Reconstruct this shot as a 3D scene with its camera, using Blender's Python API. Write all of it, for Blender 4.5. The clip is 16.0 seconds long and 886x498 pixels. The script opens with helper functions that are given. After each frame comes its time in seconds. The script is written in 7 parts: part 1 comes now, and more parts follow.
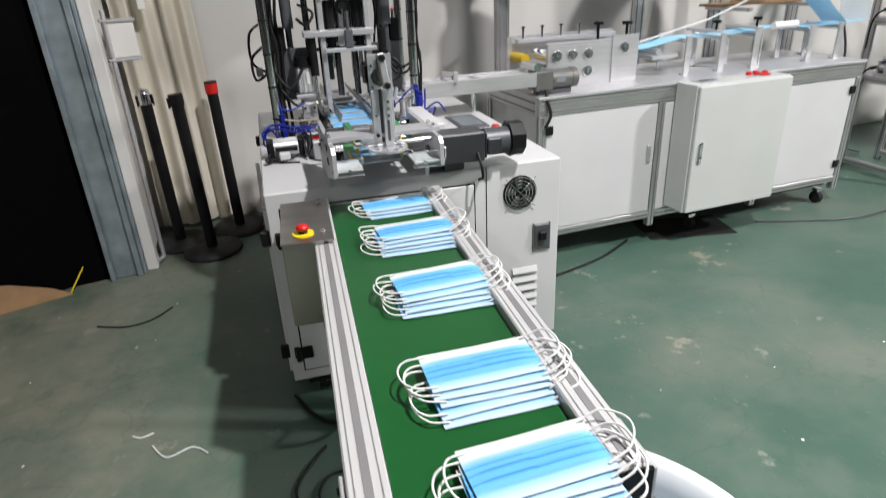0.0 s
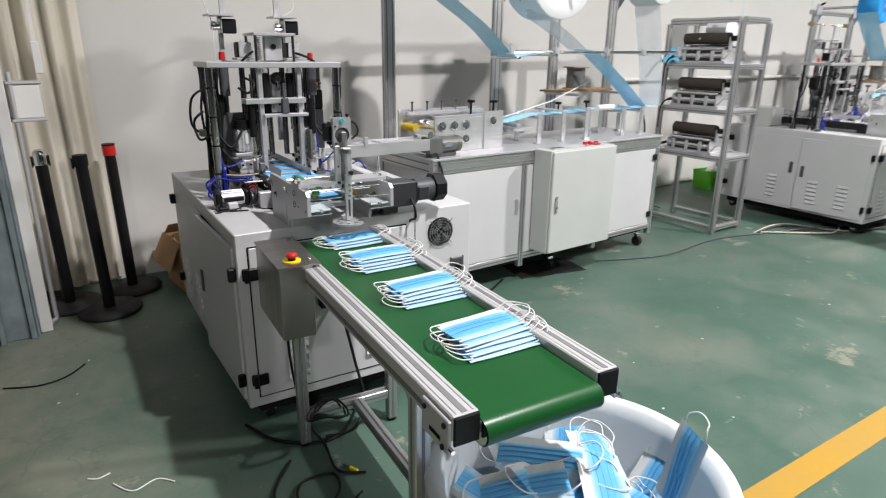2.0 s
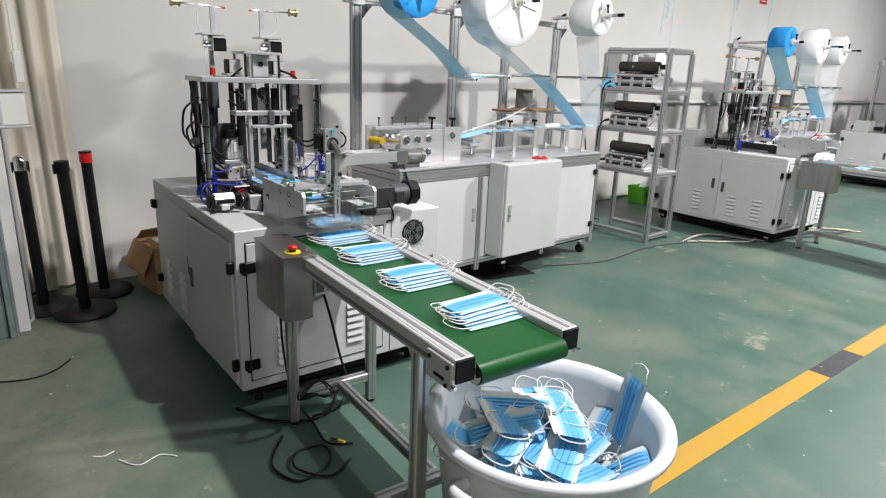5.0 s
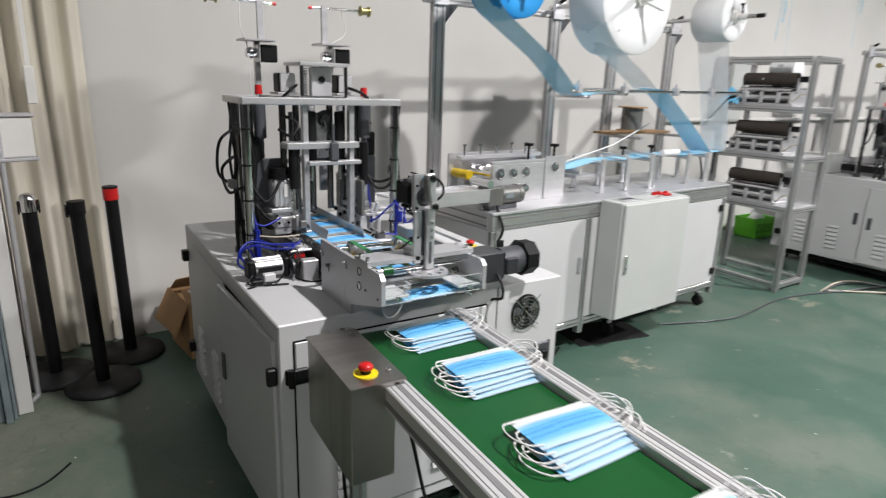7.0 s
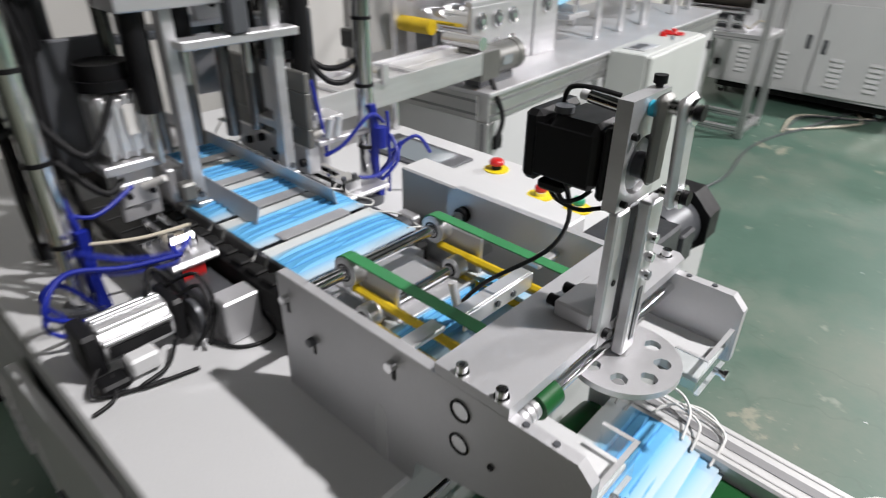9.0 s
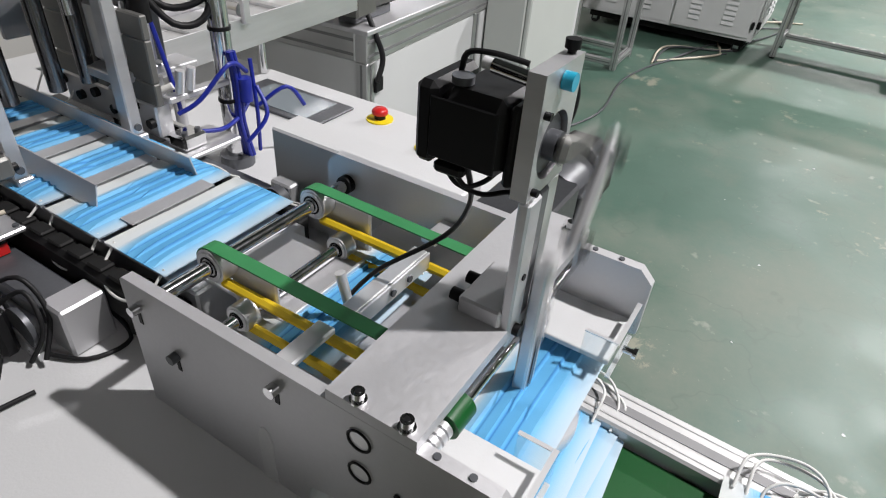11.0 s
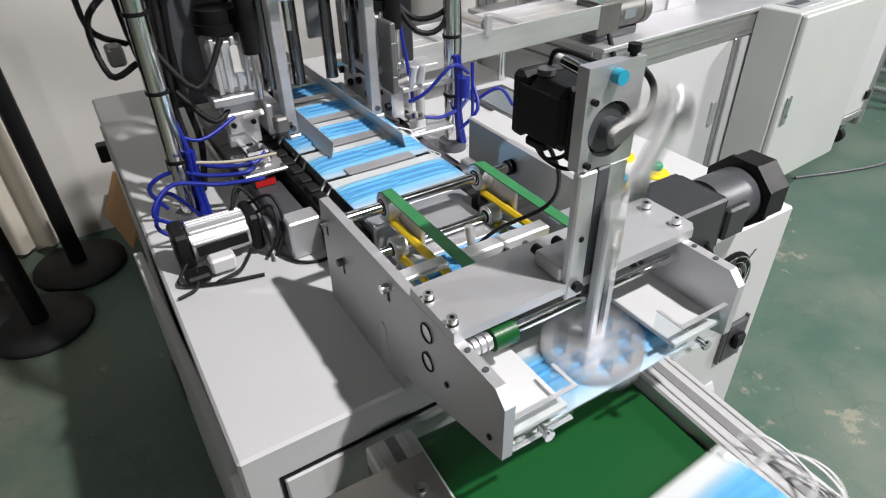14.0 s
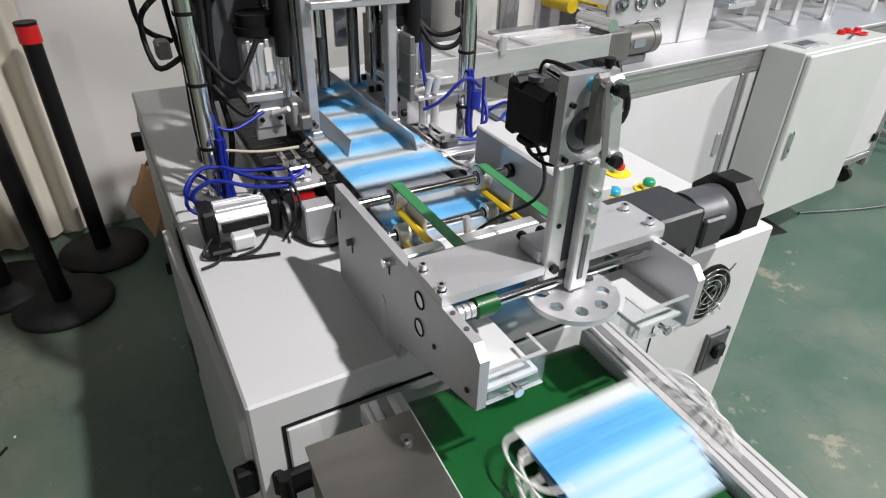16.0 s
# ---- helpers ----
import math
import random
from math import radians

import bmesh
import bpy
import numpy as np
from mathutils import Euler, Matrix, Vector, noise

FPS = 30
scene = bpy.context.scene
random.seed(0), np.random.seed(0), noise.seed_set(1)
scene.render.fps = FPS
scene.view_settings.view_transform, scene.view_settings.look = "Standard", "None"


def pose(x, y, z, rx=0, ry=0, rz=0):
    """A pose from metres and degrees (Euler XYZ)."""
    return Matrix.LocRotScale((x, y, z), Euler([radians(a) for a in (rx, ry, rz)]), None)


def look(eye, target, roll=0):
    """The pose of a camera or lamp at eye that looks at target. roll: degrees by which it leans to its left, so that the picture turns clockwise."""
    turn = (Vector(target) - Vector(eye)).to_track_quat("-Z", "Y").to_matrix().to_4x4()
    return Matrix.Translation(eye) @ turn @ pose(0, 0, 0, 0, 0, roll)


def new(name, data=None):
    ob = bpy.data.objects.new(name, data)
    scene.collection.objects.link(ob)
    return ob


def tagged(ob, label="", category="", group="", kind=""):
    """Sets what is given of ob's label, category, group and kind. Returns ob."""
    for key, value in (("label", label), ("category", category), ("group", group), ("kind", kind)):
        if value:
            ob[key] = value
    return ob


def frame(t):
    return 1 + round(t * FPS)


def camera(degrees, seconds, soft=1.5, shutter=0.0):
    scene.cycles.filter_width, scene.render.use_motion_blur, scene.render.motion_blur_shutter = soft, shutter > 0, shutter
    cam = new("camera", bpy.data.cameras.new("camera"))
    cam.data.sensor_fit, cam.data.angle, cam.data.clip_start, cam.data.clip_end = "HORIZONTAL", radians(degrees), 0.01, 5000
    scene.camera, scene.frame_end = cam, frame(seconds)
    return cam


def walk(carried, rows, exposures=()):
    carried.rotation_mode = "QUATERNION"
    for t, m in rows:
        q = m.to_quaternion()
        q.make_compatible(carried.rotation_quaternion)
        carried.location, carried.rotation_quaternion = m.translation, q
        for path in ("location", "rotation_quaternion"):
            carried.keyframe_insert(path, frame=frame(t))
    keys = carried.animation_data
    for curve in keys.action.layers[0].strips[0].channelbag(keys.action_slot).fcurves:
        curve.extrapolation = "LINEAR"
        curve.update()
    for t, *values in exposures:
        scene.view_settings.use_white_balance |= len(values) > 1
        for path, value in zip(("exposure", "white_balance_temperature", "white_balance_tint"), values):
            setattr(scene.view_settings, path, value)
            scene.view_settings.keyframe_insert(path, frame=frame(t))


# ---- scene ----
cam = camera(72.3, 16.0, soft=1.1, shutter=0.4)
PATH = [
    (0, (0.856, 0.55, 1.447), (1.454, 2.269, 0.618), -2.6),
    (0.5, (0.735, 0.54, 1.46), (1.472, 2.274, 0.79), -2.1),
    (1, (0.545, 0.498, 1.454), (1.54, 2.104, 0.798), -0.7),
    (1.5, (0.436, 0.4, 1.46), (1.49, 1.975, 0.822), -0.3),
    (2, (0.311, 0.322, 1.467), (1.428, 1.862, 0.85), 0.7),
    (2.5, (0.109, 0.309, 1.469), (1.408, 1.708, 0.873), 2.7),
    (3, (0.018, 0.262, 1.445), (1.332, 1.661, 0.88), 2.8),
    (5.3, (-0.003, 0.143, 1.476), (1.267, 1.588, 0.928), 2.4),
    (5.5, (0.012, 0.155, 1.475), (1.279, 1.61, 0.947), 2.4),
    (6, (0.101, 0.323, 1.48), (1.364, 1.789, 0.974), 2.6),
    (6.5, (0.21, 0.646, 1.49), (1.456, 2.129, 0.989), 2.5),
    (7, (0.371, 0.965, 1.477), (1.521, 2.516, 0.955), 1.9),
    (7.5, (0.516, 1.269, 1.427), (1.537, 2.858, 0.769), 1.7),
    (8, (0.618, 1.605, 1.406), (1.783, 3.041, 0.644), 1.7),
    (8.5, (0.729, 1.909, 1.397), (1.913, 3.272, 0.536), 1.6),
    (9, (0.805, 2.133, 1.379), (2.161, 3.211, 0.38), 0.9),
    (9.5, (0.883, 2.204, 1.376), (2.401, 2.972, 0.325), 4.1),
    (11.8, (0.895, 2.172, 1.384), (2.257, 2.943, 0.139), 1.8),
    (12, (0.899, 2.118, 1.387), (2.191, 3.024, 0.158), 0.9),
    (12.5, (0.91, 2.037, 1.38), (2.002, 3.164, 0.14), -2.6),
    (13, (0.9, 2.013, 1.371), (1.885, 3.248, 0.146), -4.5),
    (13.5, (0.896, 1.997, 1.378), (1.846, 3.284, 0.178), -3.1),
    (14, (0.874, 1.973, 1.409), (1.823, 3.319, 0.275), -1.2),
    (14.5, (0.837, 1.933, 1.404), (1.776, 3.304, 0.291), -0.3),
    (15, (0.842, 1.897, 1.402), (1.771, 3.273, 0.287), 0.2),
    (15.5, (0.837, 1.862, 1.419), (1.784, 3.252, 0.338), 1.1),
    (16, (0.832, 1.877, 1.42), (1.769, 3.277, 0.342), 1.8),
]
walk(cam, [(t, look(eye, target, roll)) for t, eye, target, roll in PATH],
     [(0.0, -0.08), (1.5, -0.08), (2.5, -0.03), (6.0, -0.02), (7.0, -0.12), (8.0, -0.16), (9.0, -0.10), (9.5, -0.28), (12.0, -0.19), (13.0, -0.12), (14.5, -0.05), (16.0, -0.04)])

# ---- light ----
world = bpy.data.worlds.new("world")
scene.world = world
world.use_nodes = True
world.node_tree.nodes["Background"].inputs[0].default_value = (0.75, 0.8, 0.85, 1)
world.node_tree.nodes["Background"].inputs[1].default_value = 0.002


def ceiling_lamp(x, y, z, power, size, colour=(1.0, 0.967, 0.97)):
    data = bpy.data.lights.new("ceiling_lamp", "AREA")
    data.shape, data.size, data.energy, data.color = "DISK", size, power, colour
    ob = new("ceiling_lamp", data)
    ob.location = (x, y, z)
    return ob


# placed from the cast shadows, itself out of view
ceiling_lamp(2.3, 0.7, 4.3, 272, 0.16)
# the next four are out of view, added as fill light
ceiling_lamp(7.4, -0.5, 4.3, 620, 0.45)
ceiling_lamp(-2.2, -3.4, 4.3, 165, 0.35)
ceiling_lamp(7.6, -4.6, 4.3, 70, 0.45)
ceiling_lamp(13.0, 0.6, 4.3, 330, 0.45)


# ---- materials ----
def material(name, colour, rough=0.5, metal=0.0, vary=0.06, scale=6.0, bump=0.0, bump_scale=60.0, stretch=(1, 1, 1), tint=None,
             rough_vary=0.1, spread=0.0, shine=0.5):
    m = bpy.data.materials.new(name)
    m.use_nodes = True
    nt = m.node_tree
    bsdf = nt.nodes["Principled BSDF"]
    bsdf.inputs["Roughness"].default_value, bsdf.inputs["Metallic"].default_value = rough, metal
    bsdf.inputs["Specular IOR Level"].default_value = shine
    coord = nt.nodes.new("ShaderNodeTexCoord")
    mapping = nt.nodes.new("ShaderNodeMapping")
    mapping.inputs["Scale"].default_value = stretch
    nt.links.new(coord.outputs["Object"], mapping.inputs["Vector"])
    big = nt.nodes.new("ShaderNodeTexNoise")
    big.inputs["Scale"].default_value, big.inputs["Detail"].default_value = scale, 5
    fine = nt.nodes.new("ShaderNodeTexNoise")
    fine.inputs["Scale"].default_value, fine.inputs["Detail"].default_value = bump_scale, 3
    for n in (big, fine):
        nt.links.new(mapping.outputs[0], n.inputs["Vector"])
    ramp = nt.nodes.new("ShaderNodeValToRGB")
    other = tint or tuple(c * (1 - 2.2 * vary) for c in colour)
    ramp.color_ramp.elements[0].position, ramp.color_ramp.elements[1].position = 0.32, 0.68
    ramp.color_ramp.elements[0].color, ramp.color_ramp.elements[1].color = (*other, 1), (*colour, 1)
    nt.links.new(big.outputs[0], ramp.inputs[0])
    last = ramp.outputs[0]
    if spread:
        info = nt.nodes.new("ShaderNodeObjectInfo")
        hsv = nt.nodes.new("ShaderNodeHueSaturation")
        rng = nt.nodes.new("ShaderNodeMapRange")
        rng.inputs[3].default_value, rng.inputs[4].default_value = 1 - spread, 1 + spread
        nt.links.new(info.outputs["Random"], rng.inputs[0])
        nt.links.new(rng.outputs[0], hsv.inputs["Value"])
        nt.links.new(last, hsv.inputs["Color"])
        last = hsv.outputs[0]
    nt.links.new(last, bsdf.inputs["Base Color"])
    if rough_vary:
        rr = nt.nodes.new("ShaderNodeMapRange")
        rr.inputs[3].default_value, rr.inputs[4].default_value = max(0.02, rough - rough_vary), min(1, rough + rough_vary)
        nt.links.new(fine.outputs[0], rr.inputs[0])
        nt.links.new(rr.outputs[0], bsdf.inputs["Roughness"])
    if bump:
        b = nt.nodes.new("ShaderNodeBump")
        b.inputs["Strength"].default_value, b.inputs["Distance"].default_value = bump, 0.002
        nt.links.new(fine.outputs[0], b.inputs["Height"])
        nt.links.new(b.outputs[0], bsdf.inputs["Normal"])
    return m


WHITE = material("white_powder_coat", (0.58, 0.585, 0.59), 0.42, 0, 0.03, 3, 0.12, 300)
GREY = material("grey_powder_coat", (0.52, 0.54, 0.52), 0.42, 0, 0.03, 3, 0.12, 300)
# near-black colour painting the shade in gaps, holes and below machines
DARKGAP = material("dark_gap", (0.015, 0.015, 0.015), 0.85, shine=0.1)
ALU = material("brushed_aluminium", (0.70, 0.70, 0.715), 0.42, 0.8, 0.06, 5, 0.08, 120, (1, 1, 8))
ALUMATT = material("matt_aluminium", (0.62, 0.62, 0.635), 0.5, 0.7, 0.05, 4, 0.06, 200)
RAIL = material("anodised_rail", (0.60, 0.60, 0.60), 0.42, 0.35, 0.04, 4, 0.05, 150)
PROFILE = material("aluminium_profile", (0.60, 0.60, 0.60), 0.38, 0.9, 0.06, 4, 0.06, 150)
GROOVE = material("profile_groove", (0.22, 0.22, 0.225), 0.6, 0.3)
DARKSTEEL = material("dark_polished_steel", (0.20, 0.20, 0.205), 0.2, 1.0, 0.05, 10, rough_vary=0.05)
CHROME = material("chrome", (0.75, 0.75, 0.76), 0.12, 1.0, 0.03, 10, rough_vary=0.05)
SERVO = material("bright_aluminium", (0.80, 0.80, 0.81), 0.36, 0.7, 0.04, 12, rough_vary=0.03)
BRASS = material("dull_brass", (0.46, 0.40, 0.20), 0.35, 0.9, 0.08, 20)
SCREEN = material("grey_display", (0.20, 0.23, 0.25), 0.12, 0, 0.03, 6, rough_vary=0.02)
STAIN = material("stainless_sheet", (0.47, 0.45, 0.42), 0.34, 1.0, 0.10, 3, 0.10, 90, (1, 8, 1))
BLACK = material("black_plastic", (0.008, 0.008, 0.009), 0.45, 0, 0.1, 8, shine=0.22)
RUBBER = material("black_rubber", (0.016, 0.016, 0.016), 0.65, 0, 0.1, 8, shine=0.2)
IRON = material("black_grey_cast_iron", (0.045, 0.047, 0.052), 0.38, 0.25, 0.12, 8, 0.1, 200)
PVC = material("dark_post_base", (0.032, 0.032, 0.033), 0.55, 0, 0.15, 6, shine=0.25)
CASTING = material("dark_grey_casting", (0.10, 0.105, 0.115), 0.4, 0.3, 0.1, 8, 0.1, 200)
MOTORGREY = material("motor_grey", (0.19, 0.19, 0.18), 0.45, 0.5, 0.1, 8, 0.1, 200)
BELT = material("green_belt", (0.006, 0.080, 0.017), 0.32, 0, 0.08, 3, 0.05, 400)
THINBELT = material("green_strap", (0.035, 0.22, 0.075), 0.5, 0, 0.08, 20)
YELLOW = material("yellow_strap", (0.72, 0.50, 0.015), 0.5, 0, 0.08, 20)
RED = material("red_plastic", (0.55, 0.012, 0.012), 0.35, 0, 0.05, 20)
GREENBTN = material("green_plastic", (0.01, 0.30, 0.14), 0.35, 0, 0.05, 20)
TEAL = material("teal_fitting", (0.02, 0.35, 0.52), 0.35, 0, 0.05, 20)
YELLOWP = material("yellow_plastic", (0.80, 0.62, 0.01), 0.45, 0, 0.05, 20)
CABLE = material("black_cable", (0.012, 0.012, 0.013), 0.5, shine=0.25)
HOSE = material("blue_air_hose", (0.008, 0.02, 0.28), 0.4)
CLEARHOSE = material("pale_hose", (0.55, 0.50, 0.40), 0.5)
CORD = material("white_ear_cord", (0.72, 0.72, 0.70), 0.85, 0, 0.05, 40, 0.3, 900)
BLUEFAB = material("blue_nonwoven", (0.16, 0.55, 0.86), 0.85, 0, 0.05, 8, 0.15, 1500, tint=(0.24, 0.63, 0.90))
BLUEROLL = material("blue_roll", (0.012, 0.27, 0.66), 0.8, 0, 0.05, 8, 0.2, 300)
WHITEFAB = material("white_nonwoven", (0.78, 0.79, 0.80), 0.85, 0, 0.04, 8, 0.15, 900)
CARD = material("cardboard", (0.42, 0.25, 0.12), 0.85, 0, 0.10, 5, 0.1, 80)
BIN = material("white_bin_plastic", (0.66, 0.70, 0.72), 0.4, 0, 0.03, 3)
CRATE = material("green_crate", (0.16, 0.62, 0.04), 0.4, 0, 0.05, 10)
GALV = material("galvanised_sheet", (0.47, 0.55, 0.60), 0.4, 0.7, 0.16, 9, 0.08, 40)
CURTAIN = material("cream_curtain", (0.66, 0.62, 0.52), 0.9, 0, 0.05, 2, 0.1, 300)
WOODM = material("plywood", (0.40, 0.24, 0.12), 0.7, 0, 0.12, 10, 0.1, 60, (1, 8, 1))
WHITEPAINT = material("white_door_paint", (0.72, 0.71, 0.68), 0.5, 0, 0.06, 3, 0.1, 60)
FOAM = material("brown_roller", (0.045, 0.035, 0.028), 0.8, 0, 0.1, 20, 0.2, 300)
LINE = material("yellow_floor_paint", (0.44, 0.25, 0.02), 0.5, 0, 0.12, 3, tint=(0.40, 0.24, 0.04))
BLACKLINE = material("black_floor_paint", (0.05, 0.05, 0.055), 0.5, 0, 0.15, 3)
STREAK = material("pale_blue_smear", (0.30, 0.50, 0.60), 0.7, 0, 0.1, 14, tint=(0.58, 0.62, 0.62))
# near-black colour that carries the darkness of the doorway
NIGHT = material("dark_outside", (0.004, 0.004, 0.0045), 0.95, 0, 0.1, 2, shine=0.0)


def pane_material(name, colour, rough):
    m = bpy.data.materials.new(name)
    m.use_nodes = True
    nt = m.node_tree
    out = nt.nodes["Material Output"]
    clear, gloss, mix = nt.nodes.new("ShaderNodeBsdfTransparent"), nt.nodes.new("ShaderNodeBsdfGlossy"), nt.nodes.new("ShaderNodeMixShader")
    clear.inputs[0].default_value, gloss.inputs["Roughness"].default_value = colour, rough
    mix.inputs[0].default_value = 0.09
    nt.links.new(clear.outputs[0], mix.inputs[1])
    nt.links.new(gloss.outputs[0], mix.inputs[2])
    nt.links.new(mix.outputs[0], out.inputs[0])
    return m


ACRYLIC = pane_material("clear_acrylic", (0.95, 0.97, 0.97, 1), 0.06)


def film_material(name, colour, see):
    """Thin nonwoven: part of the light goes through."""
    m = material(name, colour, 0.85, 0, 0.05, 8, 0.15, 900)
    nt = m.node_tree
    out, bsdf = nt.nodes["Material Output"], nt.nodes["Principled BSDF"]
    clear, mix = nt.nodes.new("ShaderNodeBsdfTransparent"), nt.nodes.new("ShaderNodeMixShader")
    mix.inputs[0].default_value = see
    nt.links.new(bsdf.outputs[0], mix.inputs[1])
    nt.links.new(clear.outputs[0], mix.inputs[2])
    nt.links.new(mix.outputs[0], out.inputs[0])
    return m


BLUEWEB = film_material("blue_web", (0.34, 0.69, 0.92), 0.12)
WHITEWEB = film_material("white_web", (0.80, 0.82, 0.84), 0.35)


def floor_material():
    m = bpy.data.materials.new("green_epoxy_floor")
    m.use_nodes = True
    nt = m.node_tree
    bsdf = nt.nodes["Principled BSDF"]
    coord = nt.nodes.new("ShaderNodeTexCoord")

    def noise_at(scale, detail, rough=0.55):
        n = nt.nodes.new("ShaderNodeTexNoise")
        n.inputs["Scale"].default_value, n.inputs["Detail"].default_value, n.inputs["Roughness"].default_value = scale, detail, rough
        nt.links.new(coord.outputs["Object"], n.inputs["Vector"])
        return n

    def ramp_of(n, a, b, ca, cb):
        r = nt.nodes.new("ShaderNodeValToRGB")
        r.color_ramp.elements[0].position, r.color_ramp.elements[1].position = a, b
        r.color_ramp.elements[0].color, r.color_ramp.elements[1].color = ca, cb
        nt.links.new(n.outputs[0], r.inputs[0])
        return r

    def blend(fac, a, b):
        x = nt.nodes.new("ShaderNodeMix")
        x.data_type = "RGBA"
        nt.links.new(fac, x.inputs[0])
        nt.links.new(a, x.inputs[6])
        if isinstance(b, tuple):
            x.inputs[7].default_value = b
        else:
            nt.links.new(b, x.inputs[7])
        return x.outputs[2]

    base = ramp_of(noise_at(1.1, 6), 0.3, 0.7, (0.048, 0.103, 0.076, 1), (0.076, 0.132, 0.101, 1))
    dust = ramp_of(noise_at(0.75, 9, 0.7), 0.47, 0.70, (0, 0, 0, 1), (0.8, 0.8, 0.8, 1))
    col = blend(dust.outputs[0], base.outputs[0], (0.165, 0.178, 0.145, 1))
    spots = ramp_of(noise_at(9, 4), 0.66, 0.72, (0, 0, 0, 1), (0.55, 0.55, 0.55, 1))
    col = blend(spots.outputs[0], col, (0.28, 0.30, 0.25, 1))
    dark = ramp_of(noise_at(4, 6, 0.7), 0.62, 0.75, (0, 0, 0, 1), (0.5, 0.5, 0.5, 1))
    col = blend(dark.outputs[0], col, (0.05, 0.075, 0.06, 1))
    # dusty ground by the doorway, its x gradient also painting in missing brightness
    place, x_brighten = nt.nodes.new("ShaderNodeSeparateXYZ"), nt.nodes.new("ShaderNodeMapRange")
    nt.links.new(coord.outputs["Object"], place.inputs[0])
    x_brighten.inputs[1].default_value, x_brighten.inputs[2].default_value, x_brighten.inputs[3].default_value, x_brighten.inputs[4].default_value = 1.0, 0.1, 0.0, 1.0
    nt.links.new(place.outputs["X"], x_brighten.inputs[0])
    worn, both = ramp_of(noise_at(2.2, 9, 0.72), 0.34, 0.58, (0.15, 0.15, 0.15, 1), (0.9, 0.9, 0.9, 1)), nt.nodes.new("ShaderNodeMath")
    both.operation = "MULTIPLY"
    nt.links.new(x_brighten.outputs[0], both.inputs[0])
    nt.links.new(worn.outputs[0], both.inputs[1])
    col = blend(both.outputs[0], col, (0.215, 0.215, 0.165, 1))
    # pale chipped patches and thin scratches
    chips = ramp_of(noise_at(2.3, 9, 0.75), 0.61, 0.645, (0, 0, 0, 1), (0.7, 0.7, 0.7, 1))
    col = blend(chips.outputs[0], col, (0.27, 0.26, 0.20, 1))
    lines = nt.nodes.new("ShaderNodeValToRGB")
    le = lines.color_ramp.elements
    le[0].position, le[0].color, le[1].position, le[1].color = 0.494, (0, 0, 0, 1), 0.506, (0, 0, 0, 1)
    le.new(0.5).color = (0.28, 0.28, 0.28, 1)
    nt.links.new(noise_at(1.7, 4, 0.5).outputs[0], lines.inputs[0])
    col = blend(lines.outputs[0], col, (0.05, 0.075, 0.06, 1))
    grit = ramp_of(noise_at(60, 2), 0.72, 0.76, (0, 0, 0, 1), (0.5, 0.5, 0.5, 1))
    col = blend(grit.outputs[0], col, (0.30, 0.31, 0.27, 1))
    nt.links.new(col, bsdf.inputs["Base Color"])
    rr = ramp_of(noise_at(3, 7), 0.3, 0.75, (0.40, 0.40, 0.40, 1), (0.62, 0.62, 0.62, 1))
    nt.links.new(rr.outputs[0], bsdf.inputs["Roughness"])
    b = nt.nodes.new("ShaderNodeBump")
    bsdf.inputs["Specular IOR Level"].default_value = 0.5
    b.inputs["Strength"].default_value, b.inputs["Distance"].default_value = 0.22, 0.004
    nt.links.new(noise_at(7, 5).outputs[0], b.inputs["Height"])
    nt.links.new(b.outputs[0], bsdf.inputs["Normal"])
    return m


def wall_material():
    m = material("white_wall_paint", (0.66, 0.65, 0.625), 0.75, 0, 0.035, 0.9, 0.2, 35, tint=(0.60, 0.59, 0.56))
    return m


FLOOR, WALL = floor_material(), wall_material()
# dark so that the unseen walls and ceiling bounce little light
DARKSHELL = material("dark_unseen_shell", (0.07, 0.07, 0.073), 0.8, 0, 0.05, 2)


